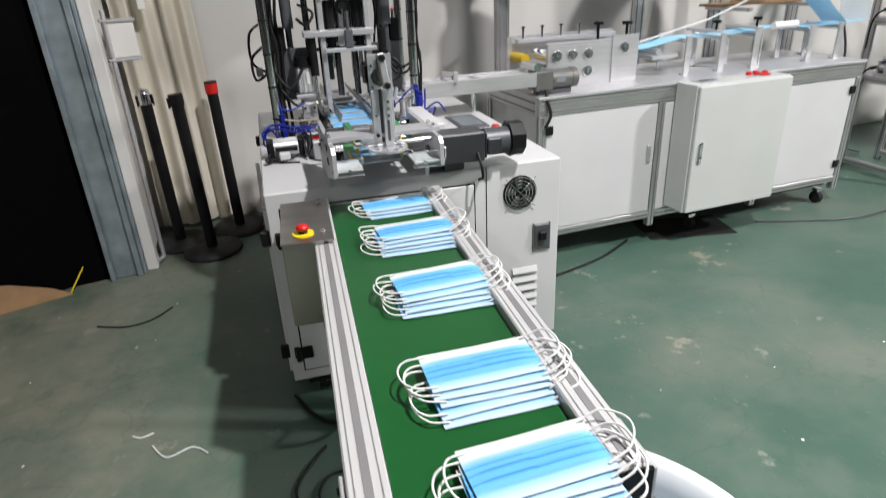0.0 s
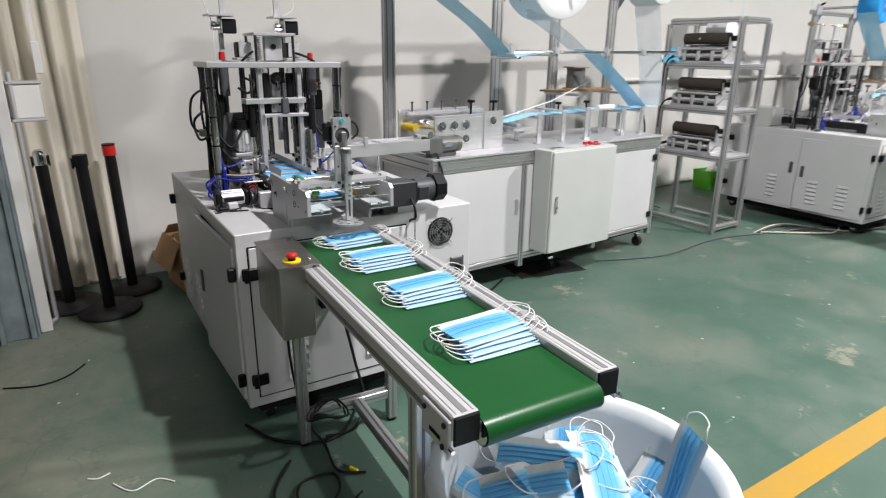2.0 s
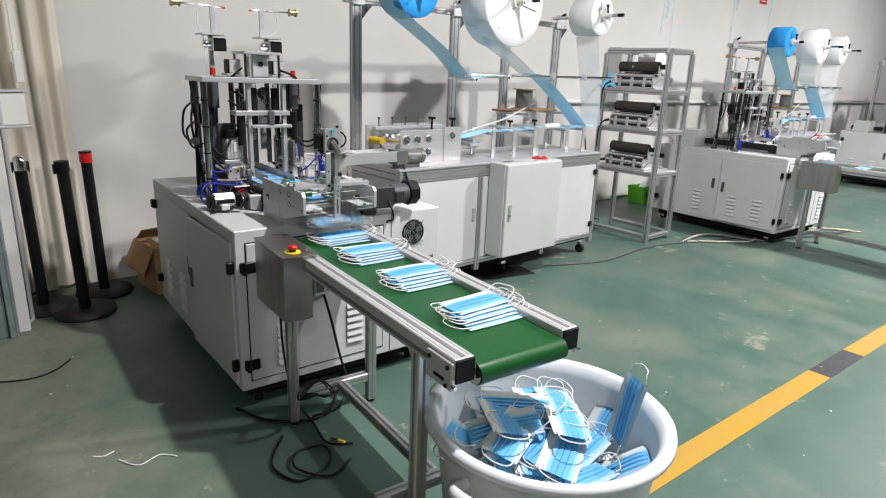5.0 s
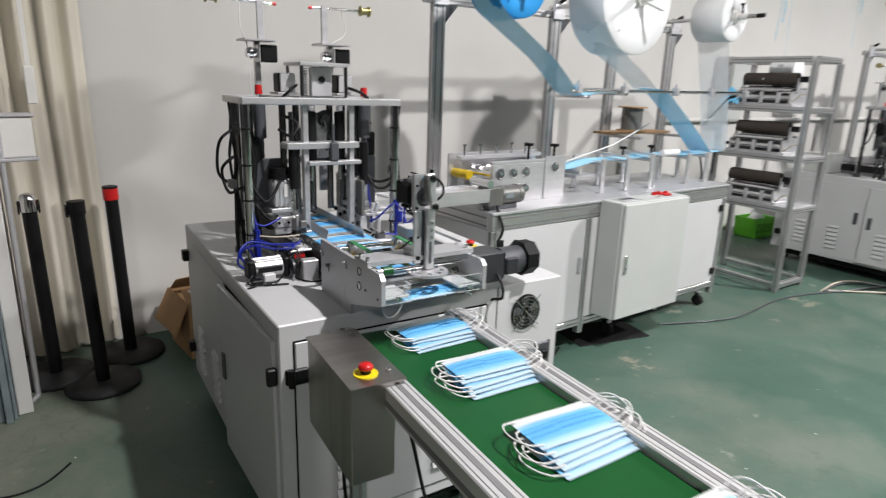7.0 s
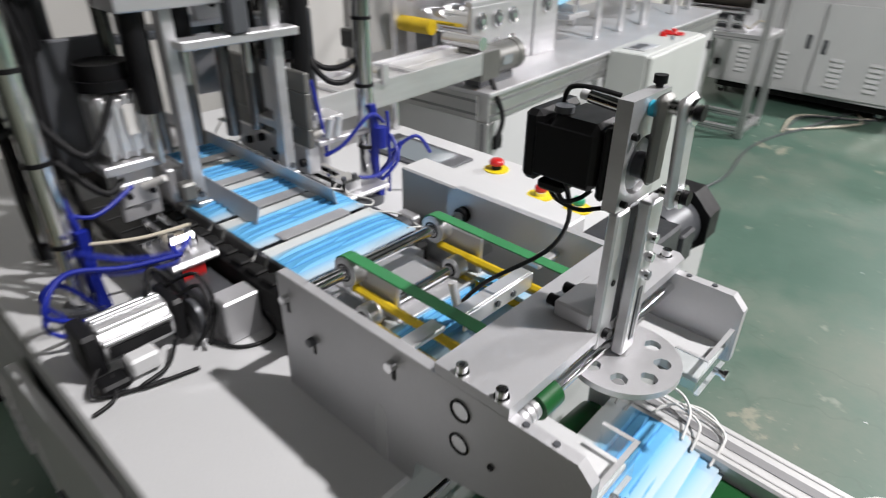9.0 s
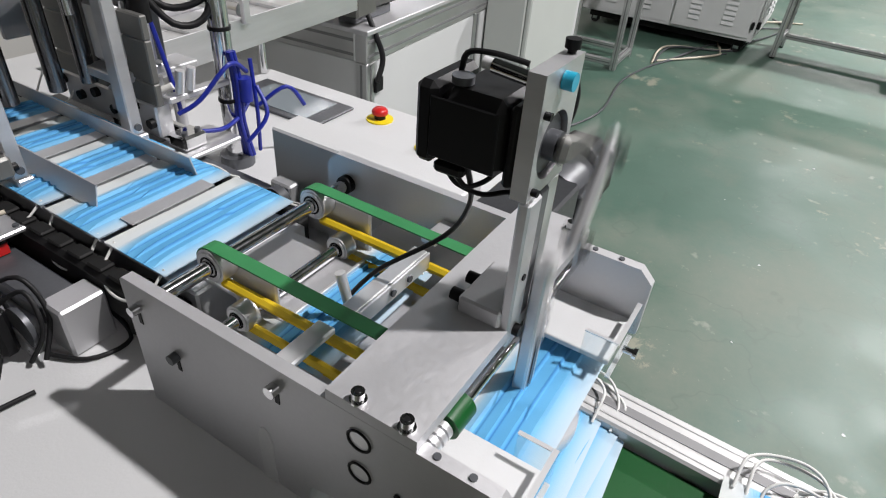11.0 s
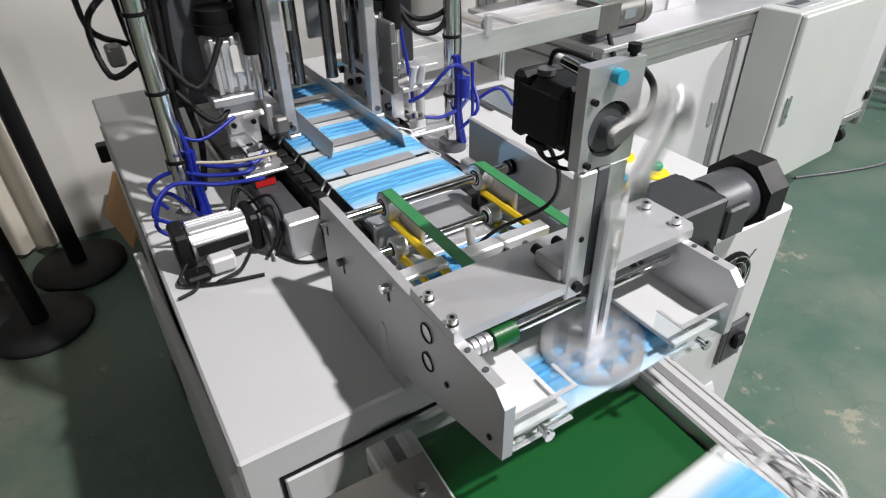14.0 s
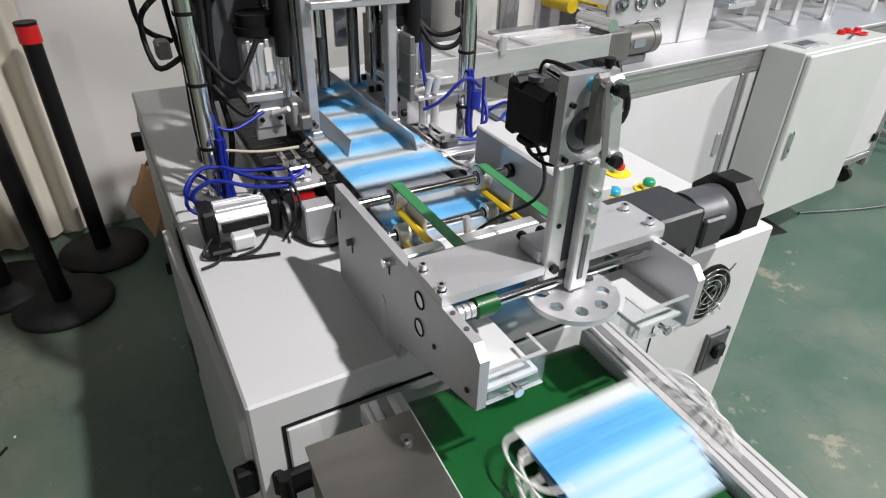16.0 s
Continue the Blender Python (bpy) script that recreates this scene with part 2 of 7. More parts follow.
# ---- mesh building ----
class Shape:
    """Gathers vertices and faces of one mesh."""

    def __init__(self):
        self.v, self.f, self.s = [], [], []

    def add(self, verts, faces, smooth=False, m=None):
        n = len(self.v)
        self.v += [tuple((m @ Vector(p))) if m is not None else tuple(p) for p in verts]
        self.f += [tuple(i + n for i in f) for f in faces]
        self.s += [smooth] * len(faces)
        return self

    def box(self, x0, x1, y0, y1, z0, z1, bevel=0.0, m=None):
        b = min(bevel, 0.45 * min(x1 - x0, y1 - y0, z1 - z0))
        if b <= 0:
            v = [(x, y, z) for x in (x0, x1) for y in (y0, y1) for z in (z0, z1)]
            f = [(0, 1, 3, 2), (4, 6, 7, 5), (0, 4, 5, 1), (2, 3, 7, 6), (0, 2, 6, 4), (1, 5, 7, 3)]
            return self.add(v, f, False, m)
        v, lo, hi = [], (x0, y0, z0), (x1, y1, z1)
        for i in range(8):
            k = [(i >> 2) & 1, (i >> 1) & 1, i & 1]
            c = [hi[a] if k[a] else lo[a] for a in range(3)]
            for a in range(3):
                v.append(tuple(c[d] if d == a else c[d] + (-b if k[d] else b) for d in range(3)))
        f = []
        for a in range(3):
            o, p = [d for d in range(3) if d != a]
            for side in (0, 1):
                def idx(s, t):
                    k = [0, 0, 0]
                    k[a], k[o], k[p] = side, s, t
                    return (k[0] * 4 + k[1] * 2 + k[2]) * 3 + a
                q = [idx(0, 0), idx(1, 0), idx(1, 1), idx(0, 1)]
                f.append(tuple(q if (side == 1) == (a != 1) else q[::-1]))
        for a in range(3):
            o, p = [d for d in range(3) if d != a]
            for s in (0, 1):
                for t in (0, 1):
                    def at(w, face):
                        k = [0, 0, 0]
                        k[a], k[o], k[p] = w, s, t
                        return (k[0] * 4 + k[1] * 2 + k[2]) * 3 + face
                    f.append((at(0, o), at(1, o), at(1, p), at(0, p)))
        f += [(i * 3, i * 3 + 1, i * 3 + 2) for i in range(8)]
        return self.add(v, f, False, m)

    def rod(self, a, b, r, n=12, r2=None, cap=True):
        a, b = Vector(a), Vector(b)
        d = (b - a).normalized()
        x = d.orthogonal().normalized()
        y = d.cross(x)
        r2 = r if r2 is None else r2
        ring = [(math.cos(2 * math.pi * i / n), math.sin(2 * math.pi * i / n)) for i in range(n)]
        v = [a + r * (c * x + s * y) for c, s in ring] + [b + r2 * (c * x + s * y) for c, s in ring]
        self.add(v, [(i, (i + 1) % n, n + (i + 1) % n, n + i) for i in range(n)], True)
        if cap:
            self.add(v[:n], [tuple(range(n))[::-1]])
            self.add(v[n:], [tuple(range(n))])
        return self

    def tube(self, pts, r, n=6, closed=False):
        pts = [Vector(p) for p in pts]
        k = len(pts)
        v, last = [], None
        for i, p in enumerate(pts):
            q0, q1 = (pts[i - 1], pts[(i + 1) % k]) if closed else (pts[max(i - 1, 0)], pts[min(i + 1, k - 1)])
            d = (q1 - q0).normalized()
            x = d.orthogonal().normalized() if last is None else (last - d * last.dot(d)).normalized()
            last = x
            y = d.cross(x)
            v += [p + r * (math.cos(2 * math.pi * j / n) * x + math.sin(2 * math.pi * j / n) * y) for j in range(n)]
        f = [(i * n + j, i * n + (j + 1) % n, ((i + 1) % k) * n + (j + 1) % n, ((i + 1) % k) * n + j)
             for i in range(k if closed else k - 1) for j in range(n)]
        self.add(v, f, True)
        if not closed:
            self.add(v[:n], [tuple(range(n))[::-1]])
            self.add(v[-n:], [tuple(range(n))])
        return self

    def plate(self, outline, axis, a0, a1, smooth=False):
        """A flat outline (pairs of the two other axes in order) drawn out along an axis."""
        n = len(outline)

        def at(p, w):
            q = list(p)
            q.insert("xyz".index(axis), w)
            return tuple(q)
        v = [at(p, a0) for p in outline] + [at(p, a1) for p in outline]
        f = [tuple(range(n))[::-1], tuple(range(n, 2 * n))] + [(i, (i + 1) % n, n + (i + 1) % n, n + i) for i in range(n)]
        return self.add(v, f, False)

    def grid(self, fn, nu, nv, smooth=True, thick=0.0):
        v = [fn(i / nu, j / nv) for i in range(nu + 1) for j in range(nv + 1)]
        f = [(i * (nv + 1) + j, (i + 1) * (nv + 1) + j, (i + 1) * (nv + 1) + j + 1, i * (nv + 1) + j + 1) for i in range(nu) for j in range(nv)]
        self.add(v, f, smooth)
        if thick:
            self.add([(p[0], p[1], p[2] - thick) for p in v], [q[::-1] for q in f], smooth)
        return self

    def lathe(self, profile, c=(0, 0, 0), n=32, cap=False):
        v = [(c[0] + r * math.cos(2 * math.pi * i / n), c[1] + r * math.sin(2 * math.pi * i / n), c[2] + z) for r, z in profile for i in range(n)]
        k = len(profile)
        f = [(a * n + i, a * n + (i + 1) % n, (a + 1) * n + (i + 1) % n, (a + 1) * n + i) for a in range(k - 1) for i in range(n)]
        self.add(v, f, True)
        return self

    def mesh(self, name, mat):
        me = bpy.data.meshes.new(name)
        me.from_pydata(self.v, [], self.f)
        me.polygons.foreach_set("use_smooth", self.s)
        me.materials.append(mat)
        bm = bmesh.new()
        bm.from_mesh(me)
        bmesh.ops.recalc_face_normals(bm, faces=bm.faces)
        bm.to_mesh(me)
        bm.free()
        me.update()
        return me


def part(name, shape, mat, parent=None, label=""):
    ob = new(name, shape.mesh(name, mat))
    if parent:
        ob.parent = parent
    if label:
        ob["label"] = label
    return ob


def thing(name, m, label, category, group="", kind=""):
    ob = new(name)
    ob.empty_display_size = 0.05
    ob.matrix_world = m
    return tagged(ob, label, category, group, kind)


def solid(name, shape, mat, label, category, m=None, group="", kind=""):
    ob = part(name, shape, mat)
    if m is not None:
        ob.matrix_world = m
    return tagged(ob, label, category, group, kind)


def arc(p, q, sag, n=10):
    """Points of a hanging cable from p to q."""
    p, q = Vector(p), Vector(q)
    return [p.lerp(q, i / n) + Vector((0, 0, -4 * sag * (i / n) * (1 - i / n))) for i in range(n + 1)]


def bend(points, n=5):
    """A smooth line through the points."""
    p = [Vector(a) for a in points]
    p = [p[0]] + p + [p[-1]]
    out = []
    for i in range(1, len(p) - 2):
        for k in range(n):
            t = k / n
            a, b, c, d = p[i - 1], p[i], p[i + 1], p[i + 2]
            out.append(0.5 * (2 * b + (c - a) * t + (2 * a - 5 * b + 4 * c - d) * t * t + (3 * b - a - 3 * c + d) * t ** 3))
    return out + [p[-2]]


def profile_bar(x0, x1, y0, y1, z0, z1):
    """A slotted aluminium profile: a bar with a shallow groove on its long faces."""
    s = Shape()
    d = [x1 - x0, y1 - y0, z1 - z0]
    a = d.index(max(d))
    s.box(x0, x1, y0, y1, z0, z1, 0.003)
    return s


def profile_grooves(x0, x1, y0, y1, z0, z1, w=0.008, pitch=0.04):
    s = Shape()
    lo, hi = (x0, y0, z0), (x1, y1, z1)
    d = [hi[i] - lo[i] for i in range(3)]
    a = d.index(max(d))
    e = 0.0012
    for f in range(3):
        if f == a:
            continue
        o = 3 - a - f
        n = max(1, round(d[o] / pitch))
        for side in (lo[f] - e, hi[f] - 0.001 + e):
            for k in range(n):
                mid = lo[o] + d[o] * (k + 0.5) / n
                b0, b1 = [0] * 3, [0] * 3
                b0[a], b1[a] = lo[a] + 0.004, hi[a] - 0.004
                b0[f], b1[f] = side, side + 0.001
                b0[o], b1[o] = mid - w / 2, mid + w / 2
                s.box(b0[0], b1[0], b0[1], b1[1], b0[2], b1[2])
    return s


def profile_part(name, parent, *b, label=""):
    ob = part(name, profile_bar(*b), PROFILE, parent, label)
    part("groove", profile_grooves(*b), GROOVE, ob)
    return ob


# ---- the hall ----
def setting(name, shape, mat, label):
    return tagged(part(name, shape, mat), label, "", "", "structure")


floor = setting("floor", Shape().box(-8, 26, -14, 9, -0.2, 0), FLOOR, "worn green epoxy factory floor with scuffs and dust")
# the back wall turns slightly from the table's line
WALL_M = pose(1.0, 4.66, 0, 0, 0, -1.6)
back = setting("wall_north", Shape().box(-0.72, 22, 0, 0.2, 0, 4.6), WALL, "plain off-white painted wall")
back.matrix_world = WALL_M
setting("wall_east", Shape().box(22.5, 22.7, -14, 5, 0, 4.6), WALL, "plain off-white painted wall")
# south, west and ceiling are out of view, added to close the hall
setting("wall_south", Shape().box(-8, 22.7, -13.2, -13, 0, 4.6), DARKSHELL, "unseen dark grey wall added to close the hall")
setting("wall_west", Shape().box(-6.2, -6.0, -13, 3.7, 0, 4.6), DARKSHELL, "unseen dark grey wall added to close the hall")
setting("ceiling", Shape().box(-8, 22.7, -13.2, 9, 4.6, 4.8), DARKSHELL, "unseen dark ceiling added to close the hall")
# the jamb side of the dark doorway
setting("wall_northwest", Shape().box(-6.0, -1.6, 3.75, 3.95, 0, 4.6).box(-1.6, 0.13, 3.9, 4.1, 2.9, 4.6), WALL, "plain off-white wall above the doorway")
# black sheet that stands in for the darkness beyond the doorway
solid("black_curtain", Shape().grid(lambda u, v: (-1.7 + 1.82 * u, 3.42 + 0.565 * u + 0.012 * math.sin(30 * u), 0.0 + 2.95 * v), 60, 4, True), NIGHT, "black folded sheet standing in for the dark beyond the doorway", "curtain")
ply = thing("plywood_board", pose(-0.36, 3.76, 0, -8, 0, 17), "rounded brown plywood offcut leaning at the dark doorway", "board")
part("sheet", Shape().plate([(-0.5, 0.0), (0.33, 0.0), (0.24, 0.06), (0.08, 0.13), (-0.12, 0.18), (-0.5, 0.2)], "y", -0.006, 0.006), WOODM, ply)
solid("thin_stick", Shape().rod((-0.06, 3.86, 0.004), (0.02, 3.90, 0.12), 0.005, 6), YELLOWP, "thin yellow stick leaning by the doorway", "stick")
# near-black walls, the dark of the space behind put into their colour
setting("backdrop", Shape().box(-6.5, 0.1, 7.5, 7.6, 0, 4.6).box(0.11, 0.2, 4.16, 7.5, 0, 4.6).box(-6.6, -6.5, 3.95, 7.6, 0, 4.6), NIGHT, "near-black walls standing for the unlit space behind the doorway")


def doorway():
    jamb = tagged(part("door_jamb", Shape().box(0.125, 0.255, 3.955, 4.01, 0, 2.9, 0.004).box(0.125, 0.15, 3.92, 3.955, 0, 2.9, 0.003), GALV),
                  "galvanised sheet steel door jamb with scratches", "door jamb", "", "structure")
    part("channel", Shape().box(0.257, 0.285, 3.93, 4.02, 0, 2.9, 0.003).box(0.287, 0.30, 3.955, 4.03, 0, 2.9, 0.002), GALV, jamb)
    tagged(part("white_post", Shape().box(0.302, 0.36, 3.99, 4.09, 0, 2.9, 0.004), WHITEPAINT), "white painted door post", "door post", "", "structure")
    tagged(part("door_return", Shape().box(0.2, 0.27, 4.1, 4.75, 0, 4.6), WALL), "white wall return beside the doorway", "", "", "structure")
    folding = thing("door_leaf", pose(0.30, 4.16, 0), "open white door leaf against the wall beside the doorway", "door")
    part("panel", Shape().box(0.0, 0.035, 0.02, 0.42, 0.02, 2.5, 0.004), WHITEPAINT, folding)
    part("frame", Shape().rod((0.085, -0.05, 0.02), (0.085, -0.05, 1.35), 0.012, 8).rod((0.085, -0.05, 0.02), (0.05, -0.12, 0.02), 0.012, 8), ALUMATT, folding, "thin grey metal tube")
    box = thing("switch_box", pose(0.37, 4.12, 1.12, 0, 0, 12), "white wall switch box with a grey rim", "box")
    part("body", Shape().box(0, 0.14, -0.02, 0.06, 0, 0.17, 0.006), WHITEPAINT, box)
    part("rim", Shape().box(-0.01, 0.15, -0.03, 0.065, 0.171, 0.185, 0.003), ALUMATT, box)
    part("rim", Shape().box(-0.01, 0.15, -0.03, 0.065, -0.015, -0.001, 0.003), ALUMATT, box)
    part("bracket", Shape().box(0.02, 0.12, 0.061, 0.3, 0.05, 0.1), WHITEPAINT, box)


def curtain(x0, x1, y, top, label, fold, seed):
    r = random.Random(seed)
    ph = r.random() * 6

    def at(u, v):
        x = x0 + (x1 - x0) * u
        z = 0.03 + (top - 0.03) * v
        pinch = 0.6 + 0.4 * v
        return (x + 0.01 * math.sin(9 * v + ph), y + 0.035 * math.sin(fold * u * 6.283 + ph + 0.5 * v) * pinch + 0.02 * math.sin(5 * v + ph), z)
    solid("curtain", Shape().grid(at, 60, 24, True), CURTAIN, label, "curtain", None, "curtains by the doorway")


doorway()
curtain(0.36, 0.60, 4.56, 4.5, "cream cloth curtain hanging in folds by the doorway", 2.2, 1)
curtain(0.60, 0.80, 4.60, 4.5, "cream cloth curtain hanging in folds against the wall", 2.0, 4)
solid("conduit", Shape().box(0.52, 0.56, 4.44, 4.48, 1.33, 1.5, 0.004).box(0.53, 0.55, 4.45, 4.47, 1.5, 4.5), WHITEPAINT,
      "pale electrical conduit with a junction box on the wall", "conduit")

# the lane line on the floor
lane = thing("lane_line", pose(2.1, 1.085, 0, 0, 0, -3.6), "worn yellow lane line with black blocks painted on the floor", "floor line", "", "structure")
for a, b, m in ((-2.2, 1.40, LINE), (1.405, 1.86, BLACKLINE), (1.865, 4.4, LINE), (4.405, 4.86, BLACKLINE), (4.865, 14, LINE)):
    part("stripe", Shape().box(a, b, -0.055, 0.055, 0.0, 0.002), m, lane, "black block" if m is BLACKLINE else "")

# marks on the far wall
for k, (x, z0, z1, w) in enumerate(((7.38, 2.05, 3.4, 0.035), (7.46, 2.25, 3.4, 0.07), (7.62, 1.9, 3.4, 0.02), (9.20, 2.1, 3.4, 0.03), (9.29, 2.5, 3.4, 0.06), (10.35, 2.3, 3.4, 0.05))):
    def smear(u, v):
        ragged = 0.5 + 0.5 * math.sin(11 * v + 3 * k) * math.sin(23 * v + k)
        return ((u - 0.5) * w * (0.35 + 0.65 * ragged) + 0.02 * math.sin(5 * v + k), -0.003, z0 + (z1 - z0) * v)
    solid("paint_streak", Shape().grid(smear, 2, 28), STREAK, "pale blue paint smear running down the white wall", "paint streak", WALL_M @ pose(x - 1.0, 0, 0), "streaks on the wall", "structure")
sign = thing("fire_sign", WALL_M @ pose(9.05, -0.012, 2.74), "small red safety sign with unreadable white bars on the wall", "sign")
part("plate", Shape().box(-0.11, 0.11, 0, 0.008, -0.08, 0.08, 0.002), RED, sign)
part("lettering", Shape().box(-0.08, 0.08, -0.003, -0.001, 0.015, 0.035).box(-0.08, 0.06, -0.003, -0.001, -0.02, 0.0).box(-0.08, 0.07, -0.003, -0.001, -0.05, -0.035), WHITEPAINT, sign)
exitsign = thing("exit_sign", WALL_M @ pose(9.12, -0.03, 2.97), "green emergency exit sign box on the wall", "sign")
part("case", Shape().box(-0.15, 0.15, 0, 0.028, -0.07, 0.07, 0.004), GREENBTN, exitsign)
part("symbol", Shape().box(-0.1, 0.02, -0.003, -0.001, -0.03, 0.03).box(0.05, 0.12, -0.003, -0.001, -0.02, 0.02), WHITEPAINT, exitsign)
solid("wall_pipe", Shape().rod((4.6, -0.04, 1.22), (16, -0.04, 1.22), 0.022, 8), WHITEPAINT, "pale pipe running along the wall", "pipe", WALL_M)


# ---- queue posts and cardboard by the wall ----
def queue_post(x, y, top, lean, label):
    t = thing("queue_post", pose(x, y, 0, lean[0], lean[1], 0), label, "queue post", "queue posts by the curtain")
    part("base", Shape().lathe([(0.0, 0.0), (0.165, 0.0), (0.17, 0.012), (0.165, 0.026), (0.05, 0.034), (0.0, 0.034)]), PVC, t)
    part("pole", Shape().rod((0, 0, 0.03), (0, 0, 0.86), 0.031, 20), BLACK, t)
    if top == "red":
        part("cap", Shape().rod((0, 0, 0.86), (0, 0, 0.918), 0.036, 20), RED, t, "red cap")
        part("lid", Shape().rod((0, 0, 0.918), (0, 0, 0.928), 0.036, 20), BLACK, t)
    elif top == "steel":
        part("cap", Shape().lathe([(0.036, 0.85), (0.036, 0.9), (0.03, 0.925), (0.012, 0.935), (0, 0.936)]), CHROME, t, "shiny steel belt head")
        part("clip", Shape().box(-0.044, -0.0365, -0.015, 0.015, 0.84, 0.9, 0.002), BLACK, t)
        part("clip", Shape().box(0.0365, 0.044, -0.015, 0.015, 0.84, 0.9, 0.002), BLACK, t)
    else:
        part("cap", Shape().rod((0, 0, 0.86), (0, 0, 0.92), 0.037, 20), BLACK, t)
        part("clip", Shape().box(-0.046, -0.034, -0.014, 0.014, 0.85, 0.905, 0.002), BLACK, t)
    return t


queue_post(0.655, 4.11, "black", (0, -1.5), "black plastic belt queue post with a round rubber base")
queue_post(0.830, 4.42, "red", (0, -1), "black queue post with a red cap and round base")
queue_post(0.475, 4.32, "steel", (0, -1), "black queue post with a steel head and round base")

card = thing("cardboard_box", pose(1.085, 4.17, 0, 0, 0, 4), "opened brown cardboard box standing behind the machine", "box")
part("side", Shape().box(0, 0.34, 0, 0.006, 0, 0.315), CARD, card)
part("side", Shape().box(0, 0.006, 0.0062, 0.34, 0, 0.315), CARD, card)
part("side", Shape().box(0.334, 0.34, 0.0062, 0.34, 0, 0.315), CARD, card)
part("side", Shape().box(0.0062, 0.3338, 0.334, 0.34, 0, 0.315), CARD, card)


def card_flap(pts, back):
    """A bent flap with the thickness of board."""
    q = [tuple(a + d for a, d in zip(p, back)) for p in pts]
    return Shape().add(list(pts) + q, [(0, 1, 2, 3), (7, 6, 5, 4), (0, 4, 5, 1), (1, 5, 6, 2), (2, 6, 7, 3), (3, 7, 4, 0)])


part("flap", card_flap([(-0.001, 0.0, 0.318), (-0.001, 0.34, 0.318), (-0.085, 0.335, 0.155), (-0.075, 0.005, 0.150)], (0.004, 0, -0.004)), CARD, card)
part("flap", card_flap([(0.0, 0.30, 0.318), (0.34, 0.30, 0.318), (0.33, 0.22, 0.405), (0.01, 0.21, 0.395)], (0.0, 0.005, 0.002)), CARD, card)
part("flap", card_flap([(0.0, 0.01, 0.318), (0.33, 0.01, 0.318), (0.33, 0.15, 0.345), (0.015, 0.155, 0.350)], (0.0, 0.0, -0.004)), CARD, card)
part("tape", card_flap([(0.05, 0.06, 0.333), (0.24, 0.05, 0.331), (0.25, 0.12, 0.344), (0.04, 0.13, 0.348)], (0.0, 0.0, 0.001)), WHITEFAB, card, "pale packing tape")

# ---- the ear-loop welding machine ----
M = pose(0.925, 2.452, 0, 0, 0, -4.0)
TOP = 0.832


def louvres(parent, x, y, z0, z1, w, face):
    n = round((z1 - z0) / 0.036)
    for i in range(n):
        z = z0 + (z1 - z0) * (i + 0.5) / n
        s = Shape()
        pts = [(0, z - 0.012), (0.012, z - 0.009), (0.003, z + 0.010), (0, z + 0.010)]
        if face == "front":
            s.plate([(y - a, b) for a, b in pts], "x", x - w / 2, x + w / 2)
        else:
            s.plate([(x - a, b) for a, b in pts], "y", y - w / 2, y + w / 2)
        part("louvre", s, WHITE, parent)


def hinge(parent, x, y, z):
    part("hinge", Shape().box(x - 0.005, x + 0.05, y - 0.012, y + 0.002, z - 0.024, z + 0.024, 0.004).rod((x, y - 0.012, z - 0.026), (x, y - 0.012, z + 0.026), 0.010, 10)
         .box(x - 0.014, x + 0.002, y - 0.004, y + 0.045, z - 0.024, z + 0.024, 0.004), BLACK, parent)


